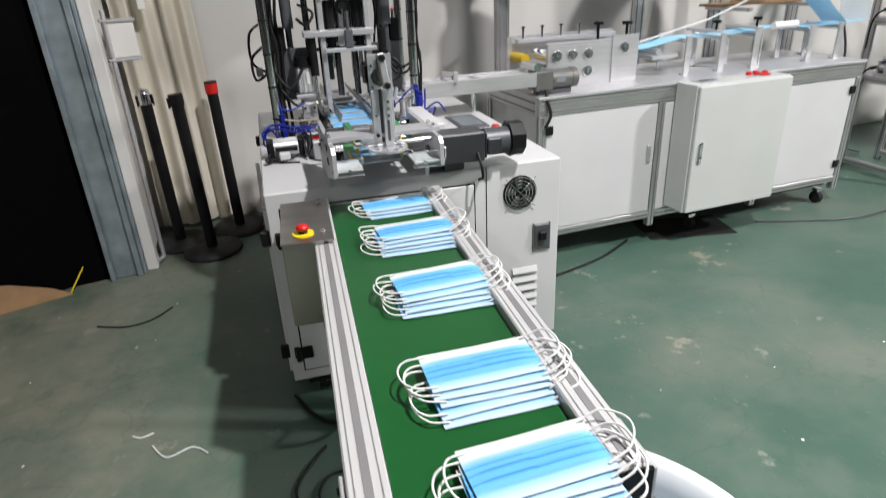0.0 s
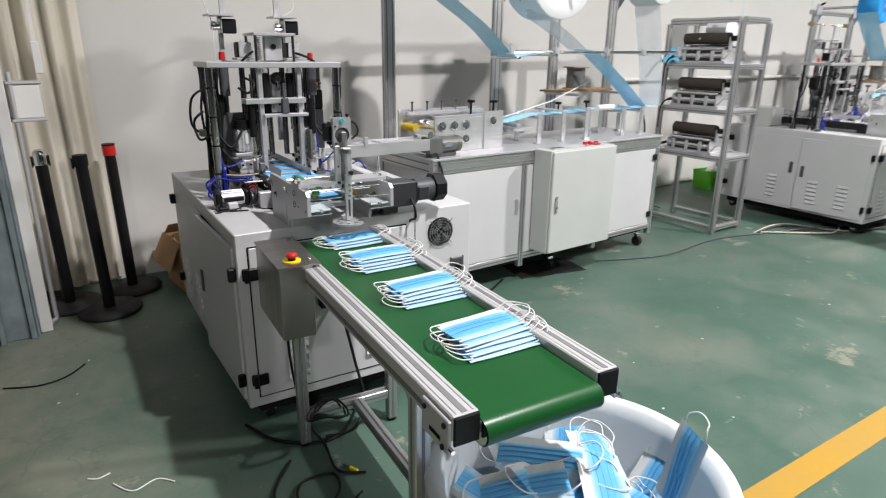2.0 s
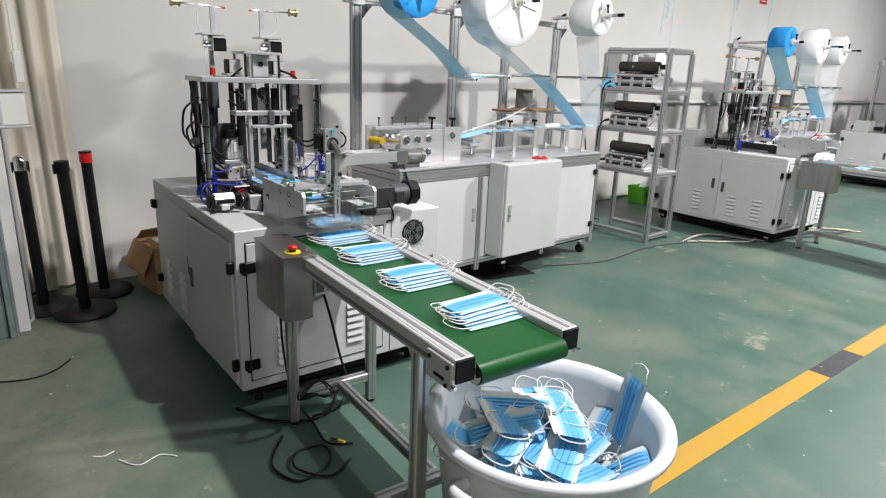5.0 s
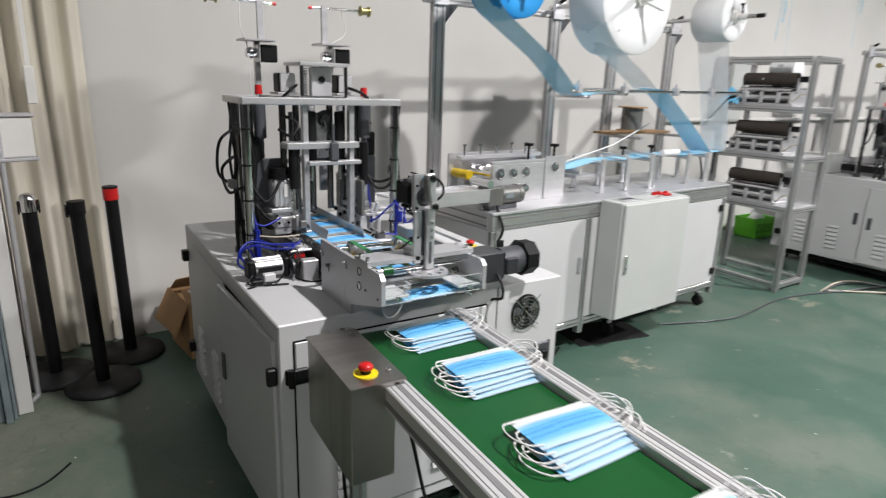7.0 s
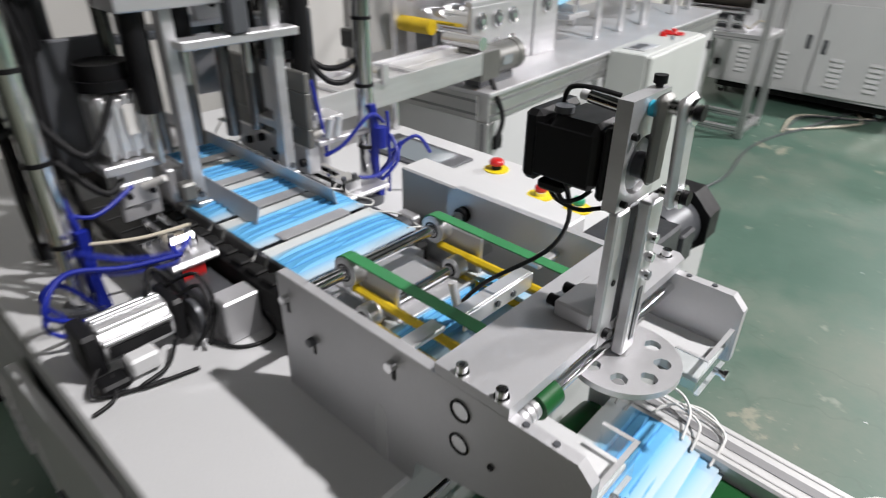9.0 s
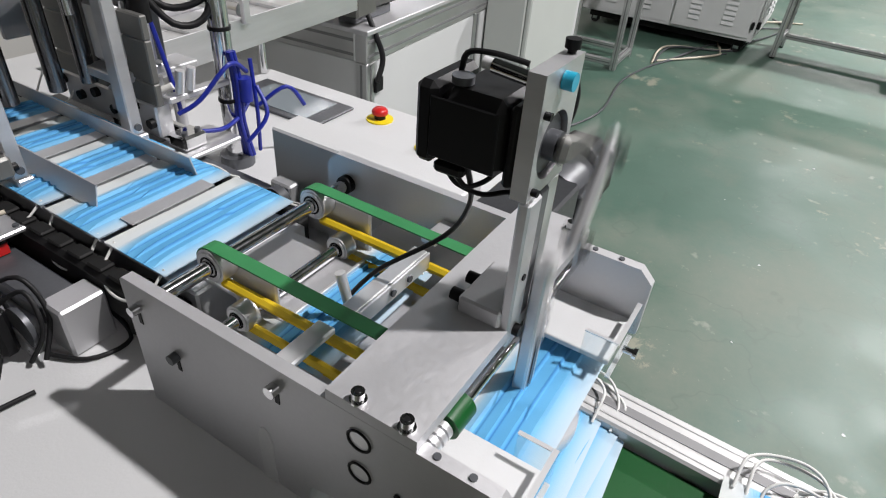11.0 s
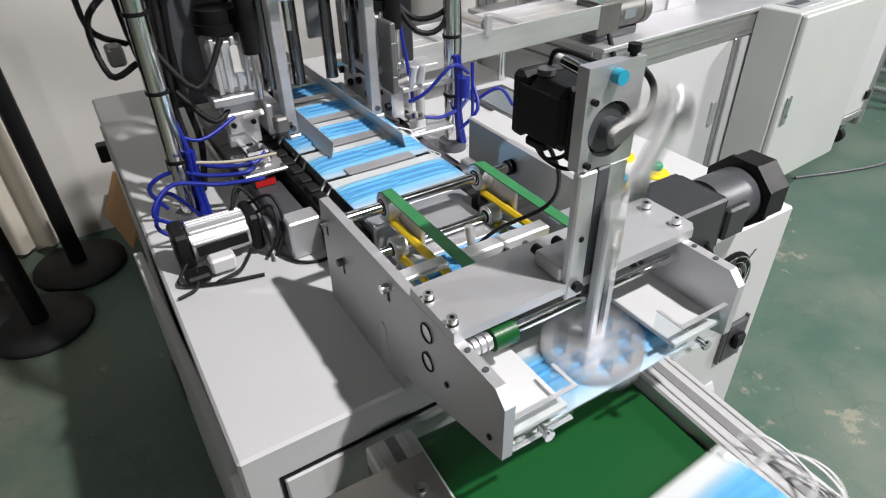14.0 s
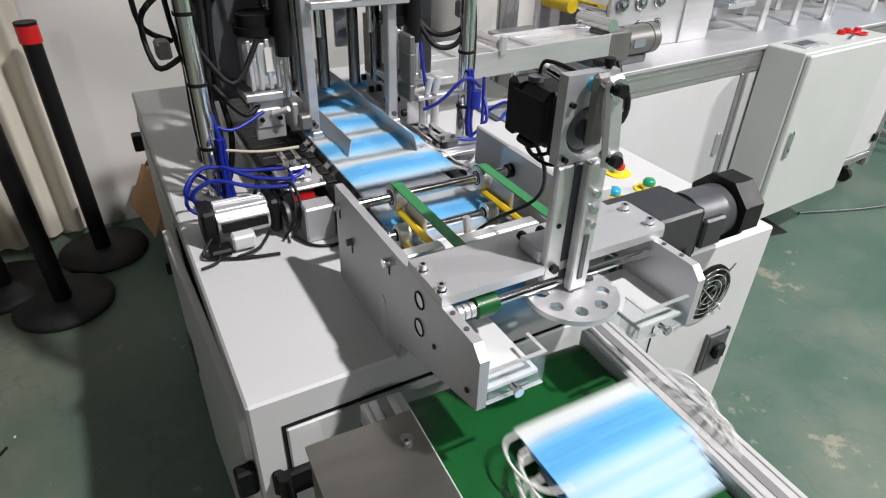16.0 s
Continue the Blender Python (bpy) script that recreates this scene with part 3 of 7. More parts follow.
def earloop_cabinet(m, vented=False):
    t = thing("ear_loop_machine_cabinet", m, "light grey powder-coated steel machine cabinet with louvred doors", "machine cabinet", "ear-loop machines")
    part("body", Shape().box(0.0, 1.03, 0.0, 1.36, 0.115, TOP, 0.004), WHITE, t)
    # dark block fills in the shade between the casters
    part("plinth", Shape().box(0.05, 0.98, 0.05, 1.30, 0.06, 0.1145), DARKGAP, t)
    front = part("door", Shape().box(0.045, 0.70, -0.006, -0.0005, 0.16, 0.775, 0.003), WHITE, t)
    part("seam", Shape().box(0.040, 0.045, -0.0015, -0.0002, 0.155, 0.78).box(0.70, 0.705, -0.0015, -0.0002, 0.155, 0.78).box(0.045, 0.70, -0.0015, -0.0002, 0.155, 0.16)
         .box(0.045, 0.70, -0.0015, -0.0002, 0.775, 0.78).box(0.745, 0.748, -0.0015, -0.0002, 0.115, 0.83), DARKGAP, t)
    louvres(front, 0.205, -0.006, 0.20, 0.40, 0.085, "front")
    louvres(front, 0.545, -0.006, 0.22, 0.43, 0.085, "front")
    louvres(t, 0.895, 0.0, 0.17, 0.43, 0.10, "front")
    hinge(t, 0.03, -0.004, 0.675)
    hinge(t, 0.03, -0.004, 0.235)
    fan = part("fan", Shape().rod((0.873, 0.0, 0.722), (0.873, -0.003, 0.722), 0.064, 28), DARKGAP, t, "round cooling fan behind a wire guard")
    guard = Shape()
    for r in (0.058, 0.046, 0.034, 0.022):
        guard.tube([(0.873 + r * math.cos(a * 0.2618), -0.009, 0.722 + r * math.sin(a * 0.2618)) for a in range(24)], 0.0016, 5, True)
    for k in range(4):
        a = math.pi / 4 + k * math.pi / 2
        guard.rod((0.873, -0.008, 0.722), (0.873 + 0.08 * math.cos(a), -0.008, 0.722 + 0.08 * math.sin(a)), 0.0018, 5)
    part("guard", guard, CHROME, fan, "chrome wire guard")
    for k in range(5):
        a = k * 1.2566
        part("blade", Shape().add([(0.873 + 0.018 * math.cos(a), -0.005, 0.722 + 0.018 * math.sin(a)), (0.873 + 0.055 * math.cos(a + 0.15), -0.006, 0.722 + 0.055 * math.sin(a + 0.15)),
                                   (0.873 + 0.055 * math.cos(a + 0.75), -0.004, 0.722 + 0.055 * math.sin(a + 0.75)), (0.873 + 0.018 * math.cos(a + 0.9), -0.004, 0.722 + 0.018 * math.sin(a + 0.9))],
                                  [(0, 1, 2, 3)]), CASTING, fan)
    sw = part("switch", Shape().box(0.93, 0.99, -0.010, 0.0, 0.49, 0.59, 0.003), CASTING, t, "recessed isolator switch plate")
    part("lever", Shape().box(0.945, 0.975, -0.024, -0.0105, 0.53, 0.565, 0.004), BLACK, sw)
    part("rim", Shape().box(0.926, 0.93, -0.008, 0.0, 0.486, 0.594), MOTORGREY, sw)
    part("rim", Shape().box(0.99, 0.994, -0.008, 0.0, 0.486, 0.594), MOTORGREY, sw)
    # the long left side: two doors, latches and louvres
    # the far door is shut, the near one stands a hand's width ajar on its front hinges
    # dark plate on the body paints the shaded inside behind the ajar door
    part("side_opening", Shape().box(-0.0012, -0.0004, 0.06, 0.615, 0.15, 0.772), DARKGAP, t)
    far = part("side_door", Shape().box(-0.004, -0.0005, 0.635, 1.31, 0.14, 0.775, 0.0015), WHITE, t)
    louvres(far, -0.004, 0.84, 0.20, 0.42, 0.085, "side")
    louvres(far, -0.004, 1.12, 0.20, 0.42, 0.085, "side")
    part("latch", Shape().box(-0.012, -0.0045, 0.668, 0.700, 0.45, 0.55, 0.003), CASTING, far, "dark recessed latch")
    near = part("side_door", Shape().box(-0.004, 0.012, 0.0, 0.575, 0.14, 0.775, 0.002), WHITE, t, "door left slightly ajar")
    near.matrix_local = pose(-0.006, 0.035, 0, 0, 0, 1.9)
    if vented:
        louvres(near, -0.004, 0.42, 0.20, 0.42, 0.085, "side")
        louvres(near, -0.004, 0.17, 0.20, 0.42, 0.085, "side")
    part("latch", Shape().box(-0.012, -0.0045, 0.515, 0.547, 0.43, 0.53, 0.003), CASTING, near, "dark recessed latch")
    for z in (0.675, 0.235):
        part("hinge", Shape().box(-0.030, -0.001, 0.012, 0.034, z - 0.026, z + 0.026, 0.004), BLACK, t)
    for y, z in ((1.30, 0.70), (1.30, 0.26)):
        part("hinge", Shape().box(-0.03, -0.001, y - 0.012, y + 0.03, z - 0.024, z + 0.024, 0.004), BLACK, t)
    for x, y in ((0.10, 0.10), (0.93, 0.10), (0.10, 1.26), (0.93, 1.26)):
        c = part("caster", Shape().rod((x - 0.014, y, 0.034), (x + 0.014, y, 0.034), 0.034, 16), RUBBER, t)
        for dx in (-0.022, 0.016):
            part("fork", Shape().box(x + dx, x + dx + 0.006, y - 0.02, y + 0.02, 0.03, 0.062), CHROME, c)
    # the touch screen in the top
    screen = part("touch_screen", Shape().box(0.836, 0.967, 0.552, 0.815, TOP, TOP + 0.006, 0.002), CASTING, t, "dark framed touch screen panel")
    part("display", Shape().box(0.852, 0.951, 0.590, 0.777, TOP + 0.0062, TOP + 0.0072), SCREEN, screen, "switched-off grey display")
    return t


def push_button(m, mat, label, big=False):
    t = thing("emergency_stop" if big else "push_button", m, label, "button")
    r = 0.029
    part("disc", Shape().rod((0, 0, 0), (0, 0, 0.003), r, 28), YELLOWP, t, "yellow disc")
    part("collar", Shape().rod((0, 0, 0.003), (0, 0, 0.012), 0.0125, 20), CHROME if not big else BLACK, t)
    part("head", Shape().lathe([(0.010, 0.012), (0.0175 if big else 0.0135, 0.014), (0.0175 if big else 0.0135, 0.021), (0.013 if big else 0.010, 0.026), (0.0, 0.027)], n=20), mat, t)
    return t


earloop_cabinet(M)
push_button(M @ pose(0.962, 0.478, TOP), RED, "red mushroom stop button on a yellow disc", True)
push_button(M @ pose(0.914, 0.320, TOP), RED, "flat red push button on a yellow disc")
push_button(M @ pose(0.915, 0.228, TOP), GREENBTN, "green push button on a yellow disc")
push_button(M @ pose(0.817, 0.228, TOP), TEAL, "teal push button on a yellow disc")


def tower(m):
    """The welding frame that stands on the cabinet."""
    t = thing("welding_tower", m, "aluminium and chrome welding frame with cylinders and cables on the cabinet", "machine frame", "ear-loop machines")
    z = TOP
    U0, U1, V0, V1, ZT = 0.086, 0.643, 0.56, 0.80, 1.395
    for u, v in ((U0, V0), (U1, V0), (U0 + 0.03, V1), (U1, V1)):
        p = part("post", Shape().rod((u, v, z), (u, v, ZT), 0.0165, 18), CHROME, t, "chrome tube")
        part("foot", Shape().rod((u, v, z), (u, v, z + 0.02), 0.03, 18), CASTING, p)
        for k in range(4):
            part("cable_tie", Shape().rod((u, v, z + 0.12 + 0.12 * k), (u, v, z + 0.126 + 0.12 * k), 0.0185, 14), BLACK, p)
    for b in ((U0 - 0.012, U1 + 0.02, V0 - 0.015, V0 + 0.015), (U0 - 0.012, U1 + 0.02, V1 - 0.015, V1 + 0.015)):
        part("top_bar", Shape().box(*b, ZT, ZT + 0.024, 0.003), ALU, t)
    for u in (U0 + 0.0025, 0.25, 0.49, U1 + 0.005):
        part("top_bar", Shape().box(u - 0.0145, u + 0.0145, V0 + 0.0155, V1 - 0.0155, ZT, ZT + 0.024, 0.003), ALU, t)
    # inner uprights that come down to the mask guides
    for u, v in ((0.298, 0.583), (0.4735, 0.583)):
        up = part("upright", Shape().box(u - 0.010, u + 0.010, v - 0.012, v + 0.014, 0.945, ZT + 0.02, 0.002), ALU, t)
        part("foot_block", Shape().box(u - 0.008, u + 0.014, v - 0.016, v + 0.026, 0.925, 0.9445, 0.002), ALU, up)
        part("bolt", Shape().rod((u, v - 0.0122, 0.958), (u, v - 0.0165, 0.958), 0.0055, 10), CASTING, up)
    for zz, h in ((1.185, 0.014),):
        part("cross_bar", Shape().box(0.2 if h > 0.02 else 0.3, 0.50, V0 - 0.015, V0 + 0.02, zz, zz + h, 0.002), ALU, t)
    part("clamp", Shape().box(0.38, 0.41, V0 - 0.02, V0 + 0.01, 1.2, 1.265, 0.003).rod((0.395, V0, 1.20), (0.395, V0, 1.33), 0.006, 8), CASTING, t)
    for u0, u1, v0, z0, z1, mat in ((0.225, 0.495, V0 - 0.005, 1.243, 1.265, ALU), (0.13, 0.58, V0 + 0.135, 1.178, 1.192, CASTING), (0.29, 0.49, V0 + 0.05, 1.205, 1.214, ALUMATT)):
        part("cross_plate", Shape().box(u0, u1, v0, v0 + 0.075 if mat is ALU else v0 + 0.02, z0, z1, 0.002), mat, t)
    ho = part("hook_block", Shape().plate([(0.362, 1.2145), (0.418, 1.2145), (0.418, 1.238), (0.404, 1.250), (0.376, 1.250), (0.362, 1.238)], "y", V0 + 0.05, V0 + 0.062), ALUMATT, t)
    part("hole", Shape().rod((0.39, V0 + 0.0495, 1.236), (0.39, V0 + 0.0488, 1.236), 0.006, 12), DARKGAP, ho)
    wheel = part("cam_wheel", Shape().rod((0.39, V0 + 0.075, 1.345), (0.39, V0 + 0.062, 1.345), 0.030, 22), DARKSTEEL, t)
    part("bearing", Shape().rod((0.39, V0 + 0.0618, 1.345), (0.39, V0 + 0.054, 1.345), 0.016, 18), CHROME, wheel)
    part("rod_end", Shape().rod((0.39, V0 + 0.05, 1.335), (0.39, V0 + 0.05, 1.295), 0.007, 12), CHROME, wheel)
    for u, v in ((0.115, 0.70), (0.60, 0.70)):
        vl = part("valve_block", Shape().box(u - 0.022, u + 0.022, v - 0.02, v + 0.02, 1.20, 1.29, 0.005), BLACK, t, "black valve block with a red fitting")
        part("fitting", Shape().rod((u, v, 1.29), (u, v, 1.318), 0.006, 10), CHROME, vl)
        part("tip", Shape().rod((u, v, 1.318), (u, v, 1.326), 0.0065, 10), RED, vl)
    for u in (0.25, 0.30, 0.36, 0.43, 0.48, 0.54):
        part("guide_rod", Shape().rod((u, V0 + 0.12, 1.0), (u, V0 + 0.12, ZT), 0.0125, 14), DARKSTEEL, t, "dark polished guide rod")
    # the feed head above the ring
    part("head_plate", Shape().box(0.29, 0.475, V0 + 0.03, V0 + 0.21, 1.527, 1.539, 0.002), ALU, t)
    for u in (0.30, 0.465):
        for v in (V0 + 0.045, V0 + 0.195):
            part("head_rod", Shape().rod((u, v, ZT + 0.024), (u, v, 1.527), 0.007, 10), CHROME, t)
    part("head_block", Shape().box(0.345, 0.425, V0 + 0.075, V0 + 0.10, 1.42, 1.525, 0.004), ALUMATT, t)
    part("head_hole", Shape().rod((0.385, V0 + 0.074, 1.482), (0.385, V0 + 0.070, 1.482), 0.012, 14), DARKGAP, t)
    part("spring", Shape().tube([(0.31 + 0.011 * math.cos(a * 0.8), V0 + 0.045 + 0.011 * math.sin(a * 0.8), 1.425 + 0.0012 * a) for a in range(80)], 0.002, 4), CASTING, t)
    for s, u in ((-1, 0.20), (1, 0.48)):
        # motors on little shelves and the poles with the cord spools
        part("shelf", Shape().box(u - 0.065, u + 0.045, V0 + 0.14, V0 + 0.25, 1.605, 1.613, 0.001), ALU, t)
        part("shelf_post", Shape().box(u - 0.01, u + 0.01, V0 + 0.22, V0 + 0.24, ZT + 0.024, 1.605, 0.002), ALU, t)
        mo = part("feed_motor", Shape().box(u - 0.005, u + 0.055, V0 + 0.16, V0 + 0.215, 1.535, 1.595, 0.004), BLACK, t)
        part("flange", Shape().box(u - 0.012, u - 0.006, V0 + 0.16, V0 + 0.215, 1.535, 1.595, 0.002), ALU, mo)
        part("pulley", Shape().rod((u - 0.05, V0 + 0.187, 1.565), (u - 0.013, V0 + 0.187, 1.565), 0.016, 16).rod((u - 0.04, V0 + 0.187, 1.565), (u - 0.03, V0 + 0.187, 1.565), 0.02, 16), CHROME, mo)
        px = u + 0.02 * -s - 0.01
        part("spool_pole", Shape().box(px - 0.012, px + 0.012, V0 + 0.2, V0 + 0.212, 1.613, 1.745, 0.001), ALU, t)
        x1 = px + s * 0.15
        part("spool_rod", Shape().rod((px - s * 0.045, V0 + 0.206, 1.737), (x1, V0 + 0.206, 1.737 + 0.004), 0.005, 10), CHROME, t)
        part("spool_tip", Shape().rod((px - s * 0.06, V0 + 0.206, 1.737), (px - s * 0.045, V0 + 0.206, 1.737), 0.006, 10), RED, t)
        sp = part("spool", Shape().rod((x1, V0 + 0.206, 1.741), (x1 + s * 0.03, V0 + 0.206, 1.741), 0.013, 14).rod((x1 + s * 0.03, V0 + 0.206, 1.741), (x1 + s * 0.036, V0 + 0.206, 1.741), 0.019, 14)
                  .rod((x1 - s * 0.004, V0 + 0.206, 1.741), (x1, V0 + 0.206, 1.741), 0.019, 14), BRASS, t, "small brass-coloured guide spool")
        part("cord", Shape().tube(bend([(px + s * 0.07, V0 + 0.206, 1.733), (px + s * 0.075, V0 + 0.19, 1.65), (u - 0.045, V0 + 0.18, 1.58), (u - 0.05, V0 + 0.15, 1.42)]), 0.0018, 5), CORD, t)
    # air cylinders with red caps, on the ring
    for u, v in ((0.18, 0.72), (0.56, 0.655)):
        part("red_cap", Shape().rod((u, v, ZT + 0.03), (u, v, ZT + 0.062), 0.014, 14, 0.012), RED, t, "red silencer cap")
        part("cylinder", Shape().rod((u, v, 1.27), (u, v, ZT), 0.022, 16), CASTING, t)
        part("fitting", Shape().rod((u, v, ZT), (u, v, ZT + 0.03), 0.008, 8), CHROME, t)
        part("piston", Shape().rod((u, v, 1.08), (u, v, 1.27), 0.012, 12), CASTING, t)
    # black actuators inside the frame and drives above the ring
    for u in (0.335, 0.445):
        act = part("actuator", Shape().rod((u, V0 + 0.06, 1.19), (u, V0 + 0.06, 1.37), 0.019, 18), BLACK, t, "black slim air cylinder")
        part("nose", Shape().rod((u, V0 + 0.06, 1.12), (u, V0 + 0.06, 1.19), 0.007, 10), CHROME, act)
        part("collar", Shape().rod((u, V0 + 0.06, 1.372), (u, V0 + 0.06, 1.39), 0.012, 12), ALUMATT, act)
    for u0 in (0.235, 0.455):
        dr = part("drive_motor", Shape().box(u0, u0 + 0.062, V0 + 0.10, V0 + 0.165, 1.435, 1.50, 0.005), BLACK, t, "black square drive motor")
        part("flange", Shape().box(u0 + 0.004, u0 + 0.058, V0 + 0.092, V0 + 0.0995, 1.437, 1.498, 0.002), ALUMATT, dr)
        part("shelf", Shape().box(u0 - 0.008, u0 + 0.07, V0 + 0.09, V0 + 0.18, 1.425, 1.4345, 0.002), ALUMATT, dr)
    for u in (0.255, 0.53):
        part("damper", Shape().rod((u, V0 + 0.03, 1.10), (u, V0 + 0.03, 1.26), 0.016, 16), BLACK, t)
        part("damper_rod", Shape().rod((u, V0 + 0.03, 1.02), (u, V0 + 0.03, 1.10), 0.006, 10), CHROME, t)
    # welding horns: white bodies with black caps
    for u in (0.218, 0.520):
        h = part("welding_head", Shape().box(u - 0.034, u + 0.034, 0.602, 0.670, 1.03, 1.135, 0.014), SERVO, t, "silver welding cylinder with a black cap")
        for du in (-0.026, -0.009, 0.009, 0.026):
            part("fin", Shape().box(u + du - 0.004, u + du + 0.004, 0.598, 0.6018, 1.035, 1.13, 0.0015), SERVO, h)
        part("cap", Shape().rod((u, 0.636, 1.1355), (u, 0.636, 1.150), 0.042, 24).rod((u, 0.636, 1.150), (u, 0.636, 1.172), 0.036, 24), BLACK, h)
        part("tie_label", Shape().box(u + 0.002, u + 0.022, 0.5965, 0.5978, 1.07, 1.115), WHITEPAINT, h, "pale maker's label")
        part("base", Shape().box(u - 0.045, u + 0.045, 0.595, 0.677, 1.014, 1.0295, 0.002), ALU, h)
        part("bracket", Shape().box(u - 0.03, u + 0.03, 0.61, 0.62, 0.93, 1.0135, 0.002), ALUMATT, h)
        part("horn", Shape().rod((u, 0.645, 0.93), (u, 0.645, 1.013), 0.018, 14, 0.022), CHROME, h)
        part("lower_block", Shape().box(u - 0.028, u + 0.028, 0.605, 0.66, 0.955, 0.995, 0.003), ALUMATT, h)
        for du in (-0.018, 0.018):
            part("screw", Shape().rod((u + du, 0.6045, 0.975), (u + du, 0.599, 0.975), 0.005, 8), BLACK, h)
        part("valve", Shape().rod((u + 0.005, 0.60, 0.985), (u + 0.03, 0.575, 1.0), 0.006, 8), WHITEPAINT, h)
        part("carrier_plate", Shape().box(u - 0.10 if u < 0.3 else u - 0.02, u + 0.04 if u < 0.3 else u + 0.10, 0.675, 0.69, 1.0, 1.2, 0.003), CASTING, t)
    # side plate with a window, and the small blocks along the track
    for z0, z1, y0, y1 in ((0.985, 1.02, 0.55, 0.80), (1.085, 1.12, 0.55, 0.80), (1.0205, 1.0845, 0.55, 0.61), (1.0205, 1.0845, 0.68, 0.80)):
        part("inner_plate", Shape().box(0.502, 0.514, y0, y1, z0, z1, 0.002), MOTORGREY, t)
    part("inner_foot", Shape().box(0.502, 0.53, 0.56, 0.80, 0.93, 0.9845, 0.003), ALUMATT, t)
    for k in range(6):
        part("bolt", Shape().rod((0.5015, 0.57 + 0.045 * k, 0.955 + 0.016 * (k % 2)), (0.493, 0.57 + 0.045 * k, 0.955 + 0.016 * (k % 2)), 0.008, 10), BLACK, t)
        part("bolt", Shape().rod((0.2905, 0.57 + 0.045 * k, 0.965), (0.297, 0.57 + 0.045 * k, 0.965), 0.006, 8), BLACK, t)
    part("inner_block", Shape().box(0.262, 0.29, 0.60, 0.80, 0.94, 1.0, 0.003), ALUMATT, t)
    part("sensor_block", Shape().box(0.265, 0.29, 0.56, 0.585, 0.955, 0.985, 0.004), MOTORGREY, t)
    part("side_arm", Shape().box(0.52, 0.64, 0.545, 0.565, 0.985, 0.995, 0.002), ALUMATT, t)
    for u in (0.54, 0.56):
        part("needle_valve", Shape().rod((u, 0.545, 1.0), (u + 0.004, 0.54, 1.035), 0.007, 10), SERVO, t)
    # servo drive block at the back and dark plates that fill the frame
    part("back_plate", Shape().box(0.31, 0.35, 0.79, 0.80, 1.05, 1.36, 0.002), CASTING, t)
    part("back_plate", Shape().box(0.43, 0.48, 0.79, 0.80, 1.05, 1.36, 0.002), ALUMATT, t)
    part("back_plate", Shape().box(0.3505, 0.4295, 0.79, 0.80, 1.25, 1.30, 0.002), CASTING, t)
    part("crank_wheel", Shape().rod((0.385, 0.70, 1.33), (0.385, 0.69, 1.33), 0.032, 18), CASTING, t)
    part("crank_arm", Shape().box(0.375, 0.395, 0.675, 0.689, 1.21, 1.345, 0.003), ALU, t)
    part("tensioner", Shape().box(0.10, 0.16, 0.66, 0.70, 1.19, 1.28, 0.004), BLACK, t)
    # cables
    r = random.Random(3)
    for u, v, n in ((U0 + 0.012, V1 - 0.02, 3), (U0 + 0.018, V0 + 0.04, 3), (U1 + 0.03, V0 + 0.03, 3), (0.13, 0.66, 2), (0.30, 0.72, 2), (0.53, 0.70, 2)):
        for k in range(n):
            du, dv = r.uniform(-0.014, 0.014), r.uniform(-0.014, 0.014)
            pts = [(u + du + r.uniform(-0.008, 0.008), v + dv + r.uniform(-0.01, 0.01), ZT - 0.56 * q / 6) for q in range(7)]
            part("cable", Shape().tube(bend(pts, 3), r.uniform(0.0035, 0.0065), 6), CABLE, t)
    for p in ([(0.07, 0.57, 1.12), (0.03, 0.60, 1.10), (0.025, 0.66, 1.17), (0.07, 0.68, 1.21)],
              [(0.09, 0.60, 1.15), (0.15, 0.58, 1.06), (0.21, 0.6, 1.13)], [(0.12, 0.62, 1.05), (0.17, 0.6, 0.99), (0.22, 0.63, 1.02)],
              [(0.54, 0.62, 1.16), (0.575, 0.58, 1.09), (0.625, 0.56, 1.10), (0.645, 0.565, 1.19), (0.648, 0.57, 1.28)], [(0.54, 0.64, 1.165), (0.58, 0.60, 1.11), (0.63, 0.57, 1.12), (0.65, 0.57, 1.16)],
              [(0.22, 0.6, 1.36), (0.27, 0.57, 1.33), (0.24, 0.56, 1.29), (0.21, 0.6, 1.31)], [(0.3, 0.66, 1.46), (0.26, 0.62, 1.44), (0.24, 0.66, 1.41)],
              [(0.48, 0.66, 1.46), (0.53, 0.62, 1.44), (0.58, 0.66, 1.42)], [(0.09, 0.75, 1.3), (0.03, 0.7, 1.26), (0.025, 0.72, 1.15), (0.08, 0.78, 1.1)]):
        part("cable", Shape().tube(bend(p), 0.0055, 6), CABLE, t)
    part("junction", Shape().box(0.035, 0.06, 0.60, 0.64, 1.11, 1.14, 0.004), MOTORGREY, t)
    part("junction", Shape().box(0.655, 0.69, 0.60, 0.64, 1.13, 1.165, 0.004), MOTORGREY, t)
